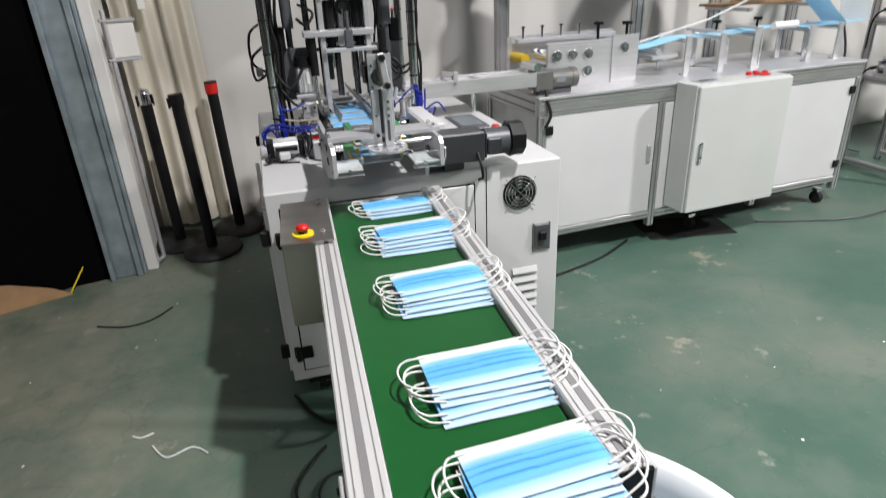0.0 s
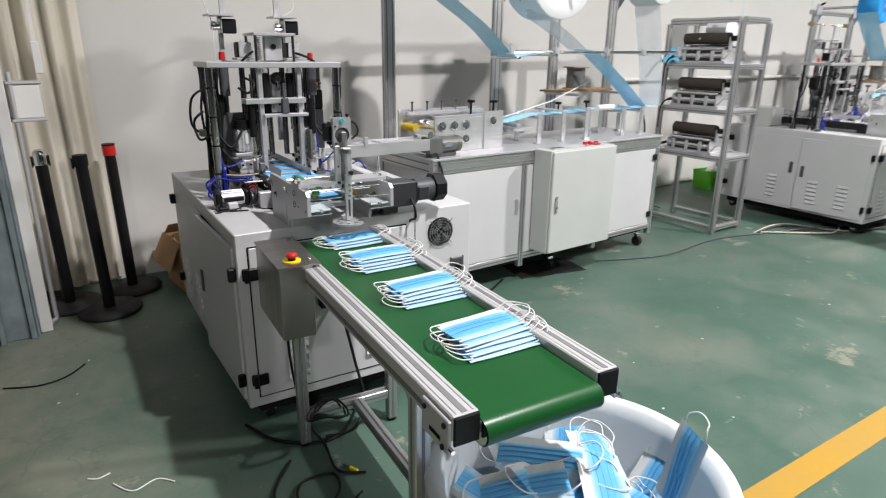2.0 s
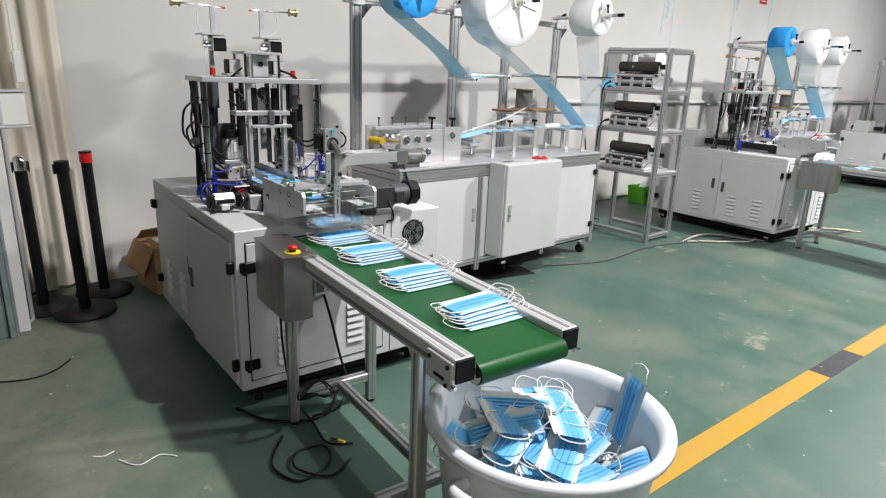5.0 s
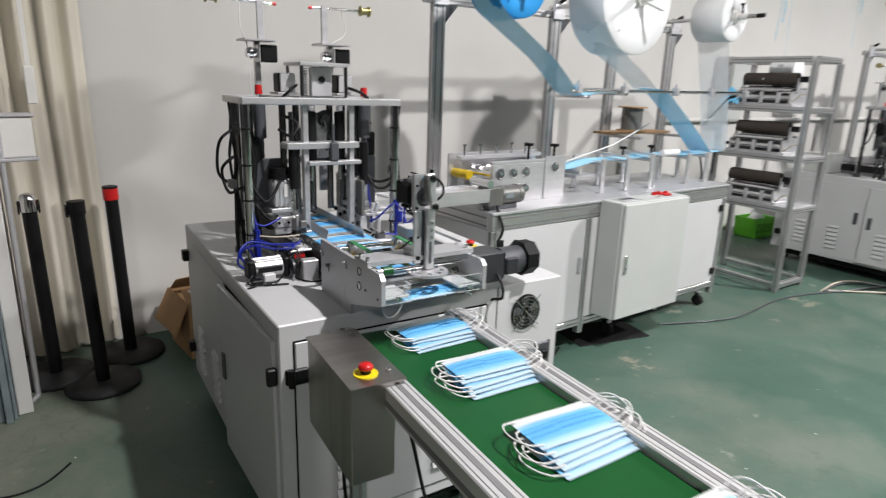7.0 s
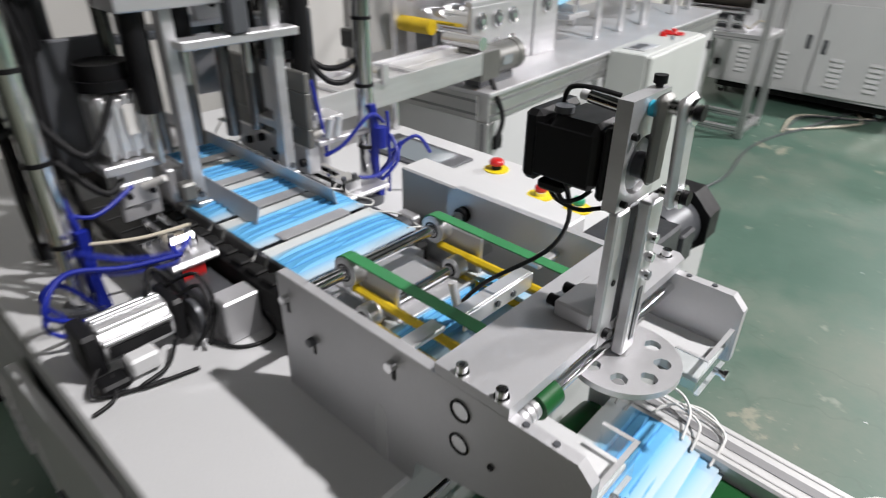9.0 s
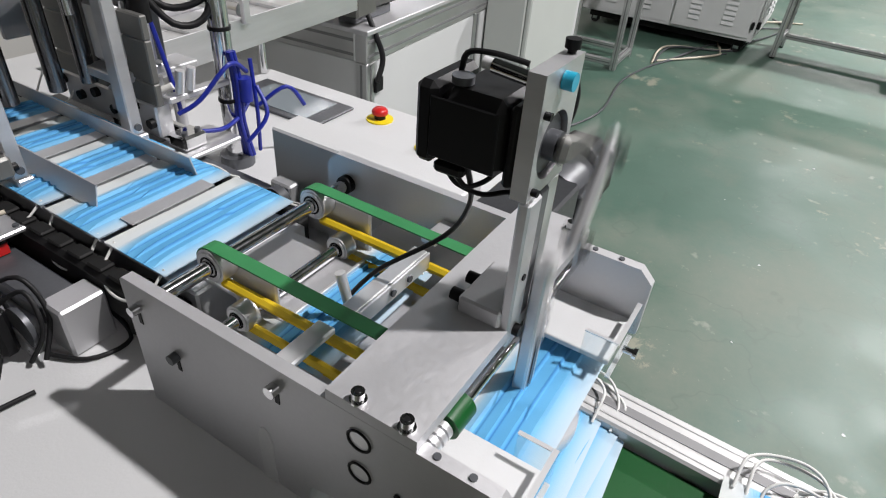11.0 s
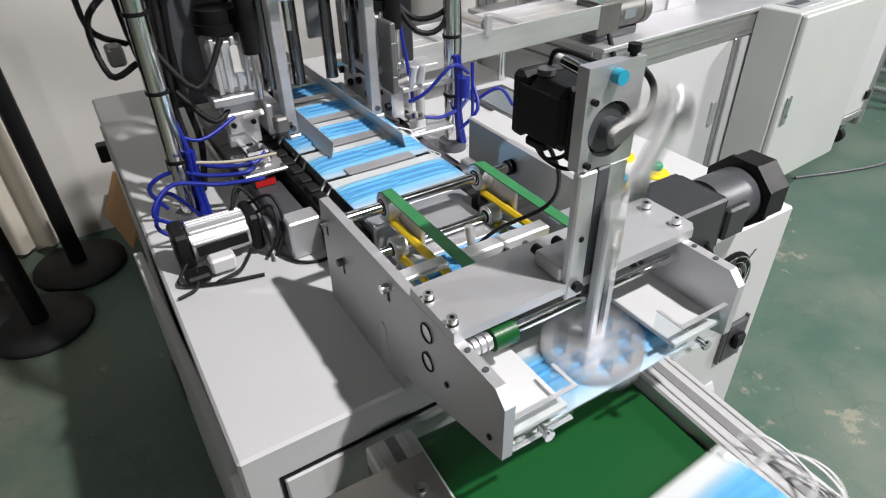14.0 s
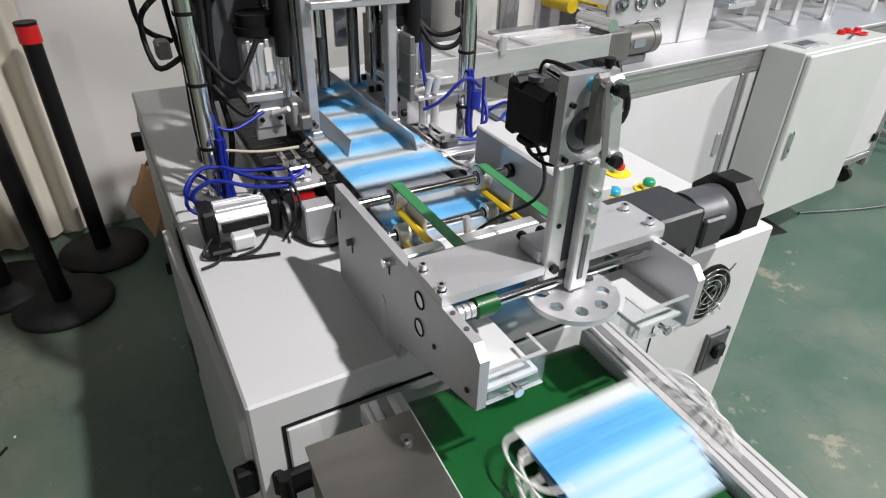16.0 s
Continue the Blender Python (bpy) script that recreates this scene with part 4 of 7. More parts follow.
    # blue air hoses round the feet of the posts
    for p in ([(0.100, 0.56, 1.02), (0.108, 0.55, 0.94), (0.10, 0.54, 0.85)],
              [(0.07, 0.50, 0.86), (0.02, 0.47, 0.91), (0.06, 0.49, 0.945), (0.13, 0.47, 0.935), (0.20, 0.45, 0.935)],
              [(0.10, 0.52, 0.85), (0.05, 0.50, 0.93), (0.02, 0.49, 0.88), (0.05, 0.48, 0.85)],
              [(0.68, 0.54, 1.02), (0.675, 0.53, 0.93), (0.68, 0.54, 0.85)],
              [(0.67, 0.54, 1.0), (0.62, 0.52, 1.03), (0.57, 0.54, 0.98), (0.54, 0.56, 0.96)], [(0.68, 0.53, 0.94), (0.72, 0.50, 0.97), (0.75, 0.49, 0.93)],
              [(0.20, 0.58, 1.0), (0.13, 0.56, 0.98), (0.08, 0.57, 1.01)], [(0.55, 0.6, 1.1), (0.555, 0.58, 1.0), (0.56, 0.58, 0.95)],
              [(0.62, 0.50, 0.90), (0.66, 0.49, 0.94), (0.67, 0.52, 0.98)]):
        part("air_hose", Shape().tube(bend(p), 0.0038, 6), HOSE, t)
    for k in range(4):
        du, dv = 0.007 * (k % 2), 0.007 * (k // 2)
        part("air_hose", Shape().tube(bend([(0.640 + du, 0.540 + dv, 1.04), (0.644 + du, 0.536 + dv, 0.98), (0.642 + du, 0.538 + dv, 0.92), (0.652 + du, 0.535 + dv, 0.85)]), 0.0045, 6), HOSE, t)
        part("air_hose", Shape().tube(bend([(0.104 + du, 0.545 + dv, 0.97), (0.102 + du, 0.545 + dv, 0.91), (0.106 + du, 0.54 + dv, 0.845)]), 0.0045, 6), HOSE, t)
    part("hose_wrap", Shape().rod((0.655, 0.533, 0.955), (0.656, 0.533, 0.995), 0.0125, 12), HOSE, t)
    part("air_hose", Shape().tube(bend([(0.10, 0.55, 0.95), (0.17, 0.52, 0.945), (0.24, 0.5, 0.95)]), 0.0032, 6), CLEARHOSE, t)
    # short white posts at the right
    for u in (0.60, 0.635):
        part("stub", Shape().rod((u + 0.02, 0.72, z), (u + 0.02, 0.72, 0.97), 0.011, 12), ALUMATT, t)
    part("stub_plate", Shape().box(0.57, 0.69, 0.69, 0.75, 0.97, 0.98, 0.002), ALUMATT, t)
    return t


tower(M)


def mask_track(m):
    t = thing("mask_track", m, "grey mask carrier track with sheet-metal guides and a black chain", "conveyor track", "ear-loop machines")
    part("bed", Shape().box(0.295, 0.475, 0.235, 1.32, TOP, 0.915, 0.003), ALUMATT, t)
    for u in (0.265, 0.487):
        part("chain_guard", Shape().box(u - 0.014, u + 0.014, 0.25, 1.32, 0.86, 0.915, 0.006), RUBBER, t)
    for u, tilt in ((0.318, 1), (0.452, -1)):
        part("guide", Shape().plate([(u, 0.936), (u + 0.002, 0.936), (u + 0.002 + 0.008 * tilt, 0.968), (u + 0.008 * tilt, 0.968)], "y", 0.445 if tilt > 0 else 0.416, 1.28), ALUMATT, t, "thin sheet-metal guide")
    for k in range(1, 9):
        v = 0.2615 + 0.121 * k
        part("carrier", Shape().box(0.3225, 0.4495, v - 0.004, v + 0.021, 0.9362, 0.9372).box(0.33, 0.442, v - 0.002, v + 0.002, 0.9152, 0.9361), ALUMATT, t)
    for k in range(26):
        v = 0.27 + 0.04 * k
        for u in (0.265, 0.487):
            part("chain_link", Shape().box(u - 0.010, u + 0.010, v, v + 0.028, 0.9152, 0.9205, 0.002), RUBBER, t)
    part("chain_cover", Shape().box(0.252, 0.293, 0.24, 0.32, 0.84, 0.905, 0.004), RUBBER, t)
    return t


mask_track(M)


def output_unit(m):
    """Side plates, rollers and straps that push the masks out."""
    t = thing("mask_output_unit", m, "brushed aluminium side plates with rollers, green straps and yellow belts", "roller unit")
    ULO, URO, PT = 0.211, 0.530, 0.012          # inner lines of the two side plates, thickness

    def outline(rear, cut):
        return [(-0.203, 0.920), (-0.203, 0.989), (-0.188, 1.004), (rear - cut, 1.004), (rear, 1.004 - cut), (rear, TOP), (-0.004, TOP), (-0.010, 0.864)]
    pl = part("side_plate", Shape().plate(outline(0.219, 0.004), "x", ULO, ULO + PT), ALUMATT, t)
    pr = part("side_plate", Shape().plate(outline(0.240, 0.016), "x", URO, URO + PT), ALUMATT, t)
    for z in (0.979, 0.9375):
        v, r = -0.069, 0.0125
        part("bearing", Shape().rod((ULO - 0.0003, v, z), (ULO - 0.0009, v, z), r, 20), SERVO, pl)
        part("bearing_ring", Shape().tube([(ULO - 0.0011, v + r * 0.88 * math.cos(a * 0.3927), z + r * 0.88 * math.sin(a * 0.3927)) for a in range(16)], 0.0015, 5, True), BLACK, pl)
    for v, z, r, mat in ((0.201, 0.973, 0.0055, CHROME), (0.155, 0.936, 0.0055, CASTING), (0.0195, 0.981, 0.006, CHROME), (-0.107, 0.936, 0.0035, BLACK), (-0.183, 0.934, 0.0035, BLACK)):
        part("bolt", Shape().rod((ULO - 0.0005, v, z), (ULO - (0.009 if r > 0.004 else 0.002), v, z), r, 10), mat, pl)
        if r > 0.004:
            part("slot", Shape().box(ULO - 0.0008, ULO - 0.0001, v - 0.0026, v + 0.0026, z - 0.020, z - 0.004), BLACK, pl)
    for plate, u in ((pl, ULO + PT / 2), (pr, URO + PT / 2)):
        for v in (-0.135, -0.165):
            part("screw", Shape().rod((u, v, 1.004), (u, v, 1.0055), 0.0032, 10), CASTING, plate)
    part("notch", Shape().plate([(0.034, TOP), (0.034, 0.896), (0.038, 0.908), (0.043, 0.912), (0.048, 0.908), (0.052, 0.896), (0.052, TOP)], "x", ULO - 0.0012, ULO - 0.0001), WHITE, pl)
    # the bridge plate over the rollers
    br = part("bridge", Shape().plate([(ULO, -0.121), (0.548, -0.121), (0.558, -0.111), (0.558, -0.040), (0.554, -0.036), (ULO, -0.036)], "z", 1.0045, 1.0165), ALUMATT, t)
    for u, v in ((0.217, -0.108), (0.217, -0.0635), (0.535, -0.058), (0.537, -0.103)):
        part("washer", Shape().rod((u, v, 1.0165), (u, v, 1.0185), 0.0072, 14), CHROME, br)
        b = part("bolt", Shape().rod((u, v, 1.0185), (u, v, 1.0265), 0.0055, 12), CHROME, br)
        part("socket", Shape().rod((u, v, 1.0265), (u, v, 1.0268), 0.0028, 6), BLACK, b)
    bb = part("arm_foot", Shape().box(0.346, 0.412, -0.1135, -0.072, 1.0167, 1.035, 0.002), ALUMATT, br, "aluminium foot block of the press arm")
    for u, v in ((0.357, -0.0718), (0.386, -0.0718)):
        part("bolt", Shape().rod((u, v, 1.026), (u, v + 0.012, 1.026), 0.0062, 12), BLACK, bb)
    # shafts, pulleys, straps
    part("shaft", Shape().rod((ULO + PT, 0.205, 0.967), (URO, 0.205, 0.967), 0.0085, 16), CHROME, t)
    part("shaft_collar", Shape().rod((URO - 0.010, 0.205, 0.967), (URO - 0.0005, 0.205, 0.967), 0.0125, 14), BLACK, t)
    part("shaft", Shape().rod((ULO + PT, 0.155, 0.928), (URO, 0.155, 0.928), 0.0075, 14), CHROME, t)
    part("shaft", Shape().rod((ULO + PT, -0.118, 0.985), (URO, -0.118, 0.985), 0.006, 12), CHROME, t)
    part("shaft", Shape().rod((0.445, -0.066, 0.934), (URO, -0.066, 0.934), 0.008, 14), CHROME, t)
    col = part("bearing", Shape().rod((URO - 0.007, -0.066, 0.934), (URO - 0.0005, -0.066, 0.934), 0.0165, 22), CASTING, t)
    part("bearing_ring", Shape().tube([(URO - 0.0078, -0.066 + 0.0145 * math.cos(a * 0.3927), 0.934 + 0.0145 * math.sin(a * 0.3927)) for a in range(16)], 0.002, 5, True), CHROME, col)
    for u in (0.309, 0.469):
        pu = part("pulley", Shape().rod((u - 0.010, 0.205, 0.967), (u + 0.010, 0.205, 0.967), 0.0205, 24), ALU, t)
        part("bearing", Shape().rod((u - 0.0115, 0.205, 0.967), (u - 0.0105, 0.205, 0.967), 0.017, 20), SERVO, pu)
        part("seal", Shape().tube([(u - 0.0116, 0.205 + 0.0115 * math.cos(a * 0.3927), 0.967 + 0.0115 * math.sin(a * 0.3927)) for a in range(16)], 0.0013, 5, True), BLACK, pu)
        part("hub", Shape().rod((u - 0.0130, 0.205, 0.967), (u - 0.0116, 0.205, 0.967), 0.006, 14), CASTING, pu)
        low = part("pulley", Shape().rod((u - 0.024, 0.155, 0.928), (u - 0.006, 0.155, 0.928), 0.0165, 22), ALU, t)
        part("bearing", Shape().rod((u - 0.0255, 0.155, 0.928), (u - 0.0245, 0.155, 0.928), 0.0135, 18), SERVO, low)
        part("seal", Shape().tube([(u - 0.0256, 0.155 + 0.009 * math.cos(a * 0.3927), 0.928 + 0.009 * math.sin(a * 0.3927)) for a in range(16)], 0.0013, 5, True), BLACK, low)
        # the flat strap lies over the back of its pulley and runs forward under the bridge
        ang = [k * math.pi / 8 for k in range(9)]
        wrap = [(0.205 + 0.0225 * math.sin(a), 0.967 + 0.0225 * math.cos(a)) for a in ang]
        under = [(0.205 + 0.0205 * math.sin(a), 0.967 + 0.0205 * math.cos(a)) for a in ang]
        ribbon = [(-0.075, 0.9865)] + wrap + under[::-1] + [(-0.075, 0.9845)]
        part("strap", Shape().plate(ribbon, "x", u - 0.0085, u + 0.0085), THINBELT, t, "flat green strap")
        part("belt", Shape().box(u - 0.003, u + 0.009, -0.02, 0.205, 0.9335, 0.9455, 0.004), YELLOW, t, "yellow belt")
        part("belt", Shape().box(u - 0.021, u - 0.009, -0.02, 0.155, 0.9095, 0.921, 0.004), YELLOW, t, "yellow belt")
        part("pulley_arm", Shape().box(u + 0.0105, u + 0.0165, 0.13, 0.20, 0.90, 0.972, 0.002), ALUMATT, t)
    rl = part("roller", Shape().rod((0.256, -0.118, 0.985), (0.284, -0.118, 0.985), 0.0135, 20), BELT, t, "green-covered roller")
    for k in range(4):
        part("roller_ring", Shape().rod((0.2245 + 0.008 * k, -0.118, 0.985), (0.230 + 0.008 * k, -0.118, 0.985), 0.0095, 18), SERVO, rl)
    part("stripper_plate", Shape().box(0.325, 0.45, -0.02, 0.15, 0.898, 0.902, 0.001), ALUMATT, t)
    part("slide_plate", Shape().box(0.318, 0.452, 0.120, 0.262, 0.914, 0.918, 0.001), ALUMATT, t)
    part("slide_lip", Shape().box(0.318, 0.452, 0.1150, 0.1195, 0.905, 0.926, 0.001), SERVO, t)
    part("side_block", Shape().box(0.562, 0.622, 0.052, 0.378, TOP, 0.985, 0.003), WHITE, t, "white sheet-metal housing")
    # cross slats between the straps
    part("cross_slat", Shape().box(ULO + PT, 0.304, 0.034, 0.056, 0.962, 0.970, 0.002), SERVO, t)
    sl = part("cross_slat", Shape().box(0.326, 0.457, 0.030, 0.048, 0.968, 0.974, 0.001).box(0.326, 0.457, 0.026, 0.0298, 0.952, 0.974, 0.001), SERVO, t)
    part("cross_slat", Shape().box(0.481, URO, 0.034, 0.056, 0.962, 0.970, 0.002), SERVO, t)
    for u in (0.385, 0.415):
        part("screw", Shape().rod((u, 0.0258, 0.963), (u, 0.0235, 0.963), 0.0042, 10), CASTING, sl)
    part("sensor", Shape().rod((0.362, 0.068, 0.945), (0.360, 0.076, 0.982), 0.006, 10), SERVO, t)
    part("sensor_cable", Shape().tube(bend([(0.362, 0.070, 0.948), (0.385, 0.045, 0.985), (0.405, -0.02, 1.045), (0.392, -0.05, 1.10), (0.36, -0.06, 1.155)]), 0.0026, 6), CABLE, t)
    # trays at the mouth, with clear plastic stops
    for u0, u1, inner in ((ULO + PT, 0.3015, 0.2975), (0.449, URO, 0.449)):
        tr = part("tray", Shape().box(u0 + (0.0 if u0 < 0.3 else 0.004), u1 - (0.004 if u0 < 0.3 else 0.0), -0.195, -0.085, 0.931, 0.938, 0.001), WHITE, t, "white output tray")
        e0, e1 = (u0 + 0.003, u1) if u0 < 0.3 else (u0, u1 - 0.006)
        st = part("stop", Shape().box(e0, e1, -0.201, -0.196, 0.921, 0.966, 0.001), ACRYLIC, tr, "clear acrylic stop")
        st.visible_shadow = False
        st = part("stop", Shape().box(inner, inner + 0.004, -0.1955, -0.165, 0.921, 0.966, 0.001), ACRYLIC, tr, "clear acrylic stop")
        st.visible_shadow = False
        part("edge", Shape().box(e0, e1, -0.201, -0.196, 0.9662, 0.9674), SERVO, tr, "bright polished acrylic edge")
        part("edge", Shape().box(inner, inner + 0.004, -0.1955, -0.165, 0.9662, 0.9674), SERVO, tr, "bright polished acrylic edge")
        part("edge", Shape().box(e0, e1, -0.201, -0.196, 0.9196, 0.9208), SERVO, tr, "bright polished acrylic edge")
        ub = 0.257 if u0 < 0.3 else 0.481
        part("bolt", Shape().rod((ub, -0.2012, 0.937), (ub, -0.212, 0.937), 0.004, 10).rod((ub, -0.212, 0.937), (ub, -0.216, 0.937), 0.0062, 12), CHROME, tr)
    part("handle", Shape().tube(bend([(0.545, -0.14, 0.93), (0.555, -0.165, 0.965), (0.556, -0.172, 0.94), (0.546, -0.175, 0.915)]), 0.003, 6), CHROME, t)
    return t


output_unit(M)

gm = thing("gear_motor", M, "dark grey gear motor with a black octagonal fan cover", "motor")
GZ = 0.921
part("gearbox", Shape().box(0.5425, 0.727, -0.050, 0.048, 0.870, 0.968, 0.004), IRON, gm)
part("flange", Shape().box(0.7275, 0.737, -0.046, 0.044, 0.876, 0.964, 0.004), IRON, gm)
part("terminal_box", Shape().box(0.7375, 0.787, -0.052, -0.028, 0.888, 0.943, 0.004), IRON, gm)
part("motor", Shape().rod((0.7375, -0.001, GZ), (0.8215, -0.001, GZ), 0.0465, 32), CASTING, gm)
oct_ring = [(-0.001 + 0.0585 * math.cos(math.pi / 8 + k * math.pi / 4), GZ + 0.003 + 0.0585 * math.sin(math.pi / 8 + k * math.pi / 4)) for k in range(8)]
part("fan_cover", Shape().plate(oct_ring, "x", 0.830, 0.872), BLACK, gm, "black octagonal fan cover")
part("band", Shape().plate([(-0.001 + 1.05 * (a + 0.001), GZ + 1.05 * (b - GZ)) for a, b in oct_ring], "x", 0.822, 0.8295), BLACK, gm)
part("support", Shape().box(0.60, 0.67, 0.004, 0.040, TOP, 0.8698, 0.003), CASTING, gm)
part("cable", Shape().tube(bend([(0.70, -0.05, 0.90), (0.705, -0.075, 0.86), (0.71, -0.07, 0.82), (0.715, -0.02, 0.80), (0.72, -0.004, 0.79)]), 0.005, 6), CABLE, gm)

# ---- press arm ----
ARM_U, ARM_V = 0.384, -0.118
press = thing("press_column", M, "upright aluminium press arm with a black servo motor", "press")
BORE_R, BORE_Z, THROW, LINK = 0.027, 1.181, 0.055, 0.078


def bored_plate(x0, x1, z0, z1, cx, cz, r, y0, y1, n=24):
    """A rectangular plate with one round hole through it."""
    edge = []
    for i in range(n):
        a = 2 * math.pi * (i + 0.5) / n
        c, s = math.cos(a), math.sin(a)
        k = min(((x1 if c > 0 else x0) - cx) / c, ((z1 if s > 0 else z0) - cz) / s)
        edge.append((cx + k * c, cz + k * s))
    for cor in ((x0, z0), (x1, z0), (x1, z1), (x0, z1)):
        i = min(range(n), key=lambda q: (edge[q][0] - cor[0]) ** 2 + (edge[q][1] - cor[1]) ** 2)
        edge[i] = cor
    hole = [(cx + r * math.cos(2 * math.pi * (i + 0.5) / n), cz + r * math.sin(2 * math.pi * (i + 0.5) / n)) for i in range(n)]
    v = [(a, y, b) for y in (y0, y1) for ring in (edge, hole) for a, b in ring]
    f = []
    for i in range(n):
        k = (i + 1) % n
        f += [(i, k, n + k, n + i), (2 * n + i, 3 * n + i, 3 * n + k, 2 * n + k), (i, 2 * n + i, 2 * n + k, k), (n + i, n + k, 3 * n + k, 3 * n + i)]
    return Shape().add(v, f)


part("back_bar", bored_plate(ARM_U - 0.034, ARM_U + 0.034, 1.145, 1.243, ARM_U, BORE_Z, BORE_R, ARM_V, ARM_V + 0.014), ALU, press)
part("lower_bar", Shape().box(ARM_U - 0.034, ARM_U - 0.010, ARM_V - 0.004, ARM_V + 0.0065, 0.995, 1.1445, 0.002), ALU, press)
part("slide_rail", Shape().box(ARM_U - 0.0095, ARM_U + 0.008, ARM_V - 0.002, ARM_V + 0.0065, 0.99, 1.144, 0.002), CASTING, press, "dark slide rail")
part("front_bar", Shape().box(ARM_U + 0.0085, ARM_U + 0.034, ARM_V + 0.001, ARM_V + 0.0065, 1.017, 1.144, 0.002), ALU, press)
servo = part("servo_motor", Shape().box(ARM_U - 0.036, ARM_U + 0.030, ARM_V + 0.024, ARM_V + 0.082, 1.153, 1.216, 0.009), BLACK, press, "black square servo motor")
part("end_cap", Shape().box(ARM_U - 0.038, ARM_U + 0.032, ARM_V + 0.0825, ARM_V + 0.101, 1.151, 1.218, 0.005), BLACK, servo)
part("connector", Shape().box(ARM_U - 0.028, ARM_U - 0.006, ARM_V + 0.060, ARM_V + 0.088, 1.140, 1.1508, 0.003), BLACK, servo)
part("motor_flange", Shape().box(ARM_U - 0.034, ARM_U + 0.034, ARM_V + 0.0145, ARM_V + 0.0235, 1.150, 1.216, 0.003), BLACK, servo)
part("rib", Shape().box(ARM_U - 0.0395, ARM_U - 0.0375, ARM_V + 0.028, ARM_V + 0.086, 1.160, 1.209, 0.001), BLACK, servo)
part("plug", Shape().rod((ARM_U - 0.02, ARM_V + 0.07, 1.2172), (ARM_U - 0.02, ARM_V + 0.07, 1.223), 0.009, 12), CASTING, servo)
part("fitting", Shape().rod((ARM_U - 0.002, ARM_V - 0.0005, 1.232), (ARM_U - 0.002, ARM_V - 0.009, 1.232), 0.0068, 12), TEAL, press, "teal push-in fitting")
for du, z in ((-0.022, 1.012), (-0.022, 1.07), (-0.026, 1.152), (-0.026, 1.213)):
    part("bolt", Shape().rod((ARM_U + du, ARM_V + 0.002, z), (ARM_U + du, ARM_V - (0.010 if z < 1.02 else 0.0052), z), 0.0058 if z < 1.02 else 0.0032, 10), BLACK, press)
part("cable", Shape().tube(bend([(ARM_U + a, ARM_V + b, c) for a, b, c in ((0.022, 0.026, 1.216), (0.046, 0.020, 1.226), (0.064, 0.012, 1.206), (0.062, 0.011, 1.180), (0.040, 0.016, 1.163), (0.028, 0.02, 1.160))]), 0.0036, 8), CABLE, press)
for p in ([(-0.020, 0.078, 1.142), (-0.016, 0.070, 1.130), (-0.006, 0.050, 1.122), (0.006, 0.03, 1.126), (0.012, 0.016, 1.118)],
          [(-0.024, 0.066, 1.142), (-0.022, 0.058, 1.134), (-0.012, 0.048, 1.137), (-0.008, 0.04, 1.146)],
          [(0.0, 0.028, 1.236), (-0.006, 0.055, 1.239), (-0.008, 0.075, 1.235), (-0.010, 0.078, 1.2175)]):
    part("cable", Shape().tube(bend([(ARM_U + a, ARM_V + b, c) for a, b, c in p]), 0.0024, 6), CABLE, press)
sensor = part("sensor", Shape().rod((ARM_U - 0.021, ARM_V + 0.0145, 1.233), (ARM_U - 0.021, ARM_V + 0.046, 1.236), 0.0056, 14), CHROME, press, "chrome proximity sensor")
part("tip", Shape().rod((ARM_U - 0.021, ARM_V + 0.0462, 1.236), (ARM_U - 0.021, ARM_V + 0.054, 1.2367), 0.0045, 12), WHITE, sensor)
part("knob", Shape().rod((ARM_U + 0.024, ARM_V + 0.007, 1.2432), (ARM_U + 0.024, ARM_V + 0.007, 1.2465), 0.0035, 8).rod((ARM_U + 0.024, ARM_V + 0.007, 1.2465), (ARM_U + 0.024, ARM_V + 0.007, 1.2535), 0.006, 12), BLACK, press)

HEAD_TOP = 0.970
head = thing("press_plunger", M, "moving aluminium slider with a perforated round press disc", "press")
hs = Shape().box(ARM_U - 0.003, ARM_U + 0.024, ARM_V - 0.018, ARM_V - 0.005, HEAD_TOP + 0.008, 1.150, 0.002)
part("slider", hs, ALU, head)
part("slot", Shape().box(ARM_U + 0.006, ARM_U + 0.014, ARM_V - 0.0192, ARM_V - 0.0183, 0.995, 1.058, 0.003), CASTING, head)
for z in (1.072, 1.092, 1.112):
    part("bolt", Shape().rod((ARM_U + 0.011, ARM_V - 0.0185, z), (ARM_U + 0.011, ARM_V - 0.024, z), 0.005, 8), CHROME, head)


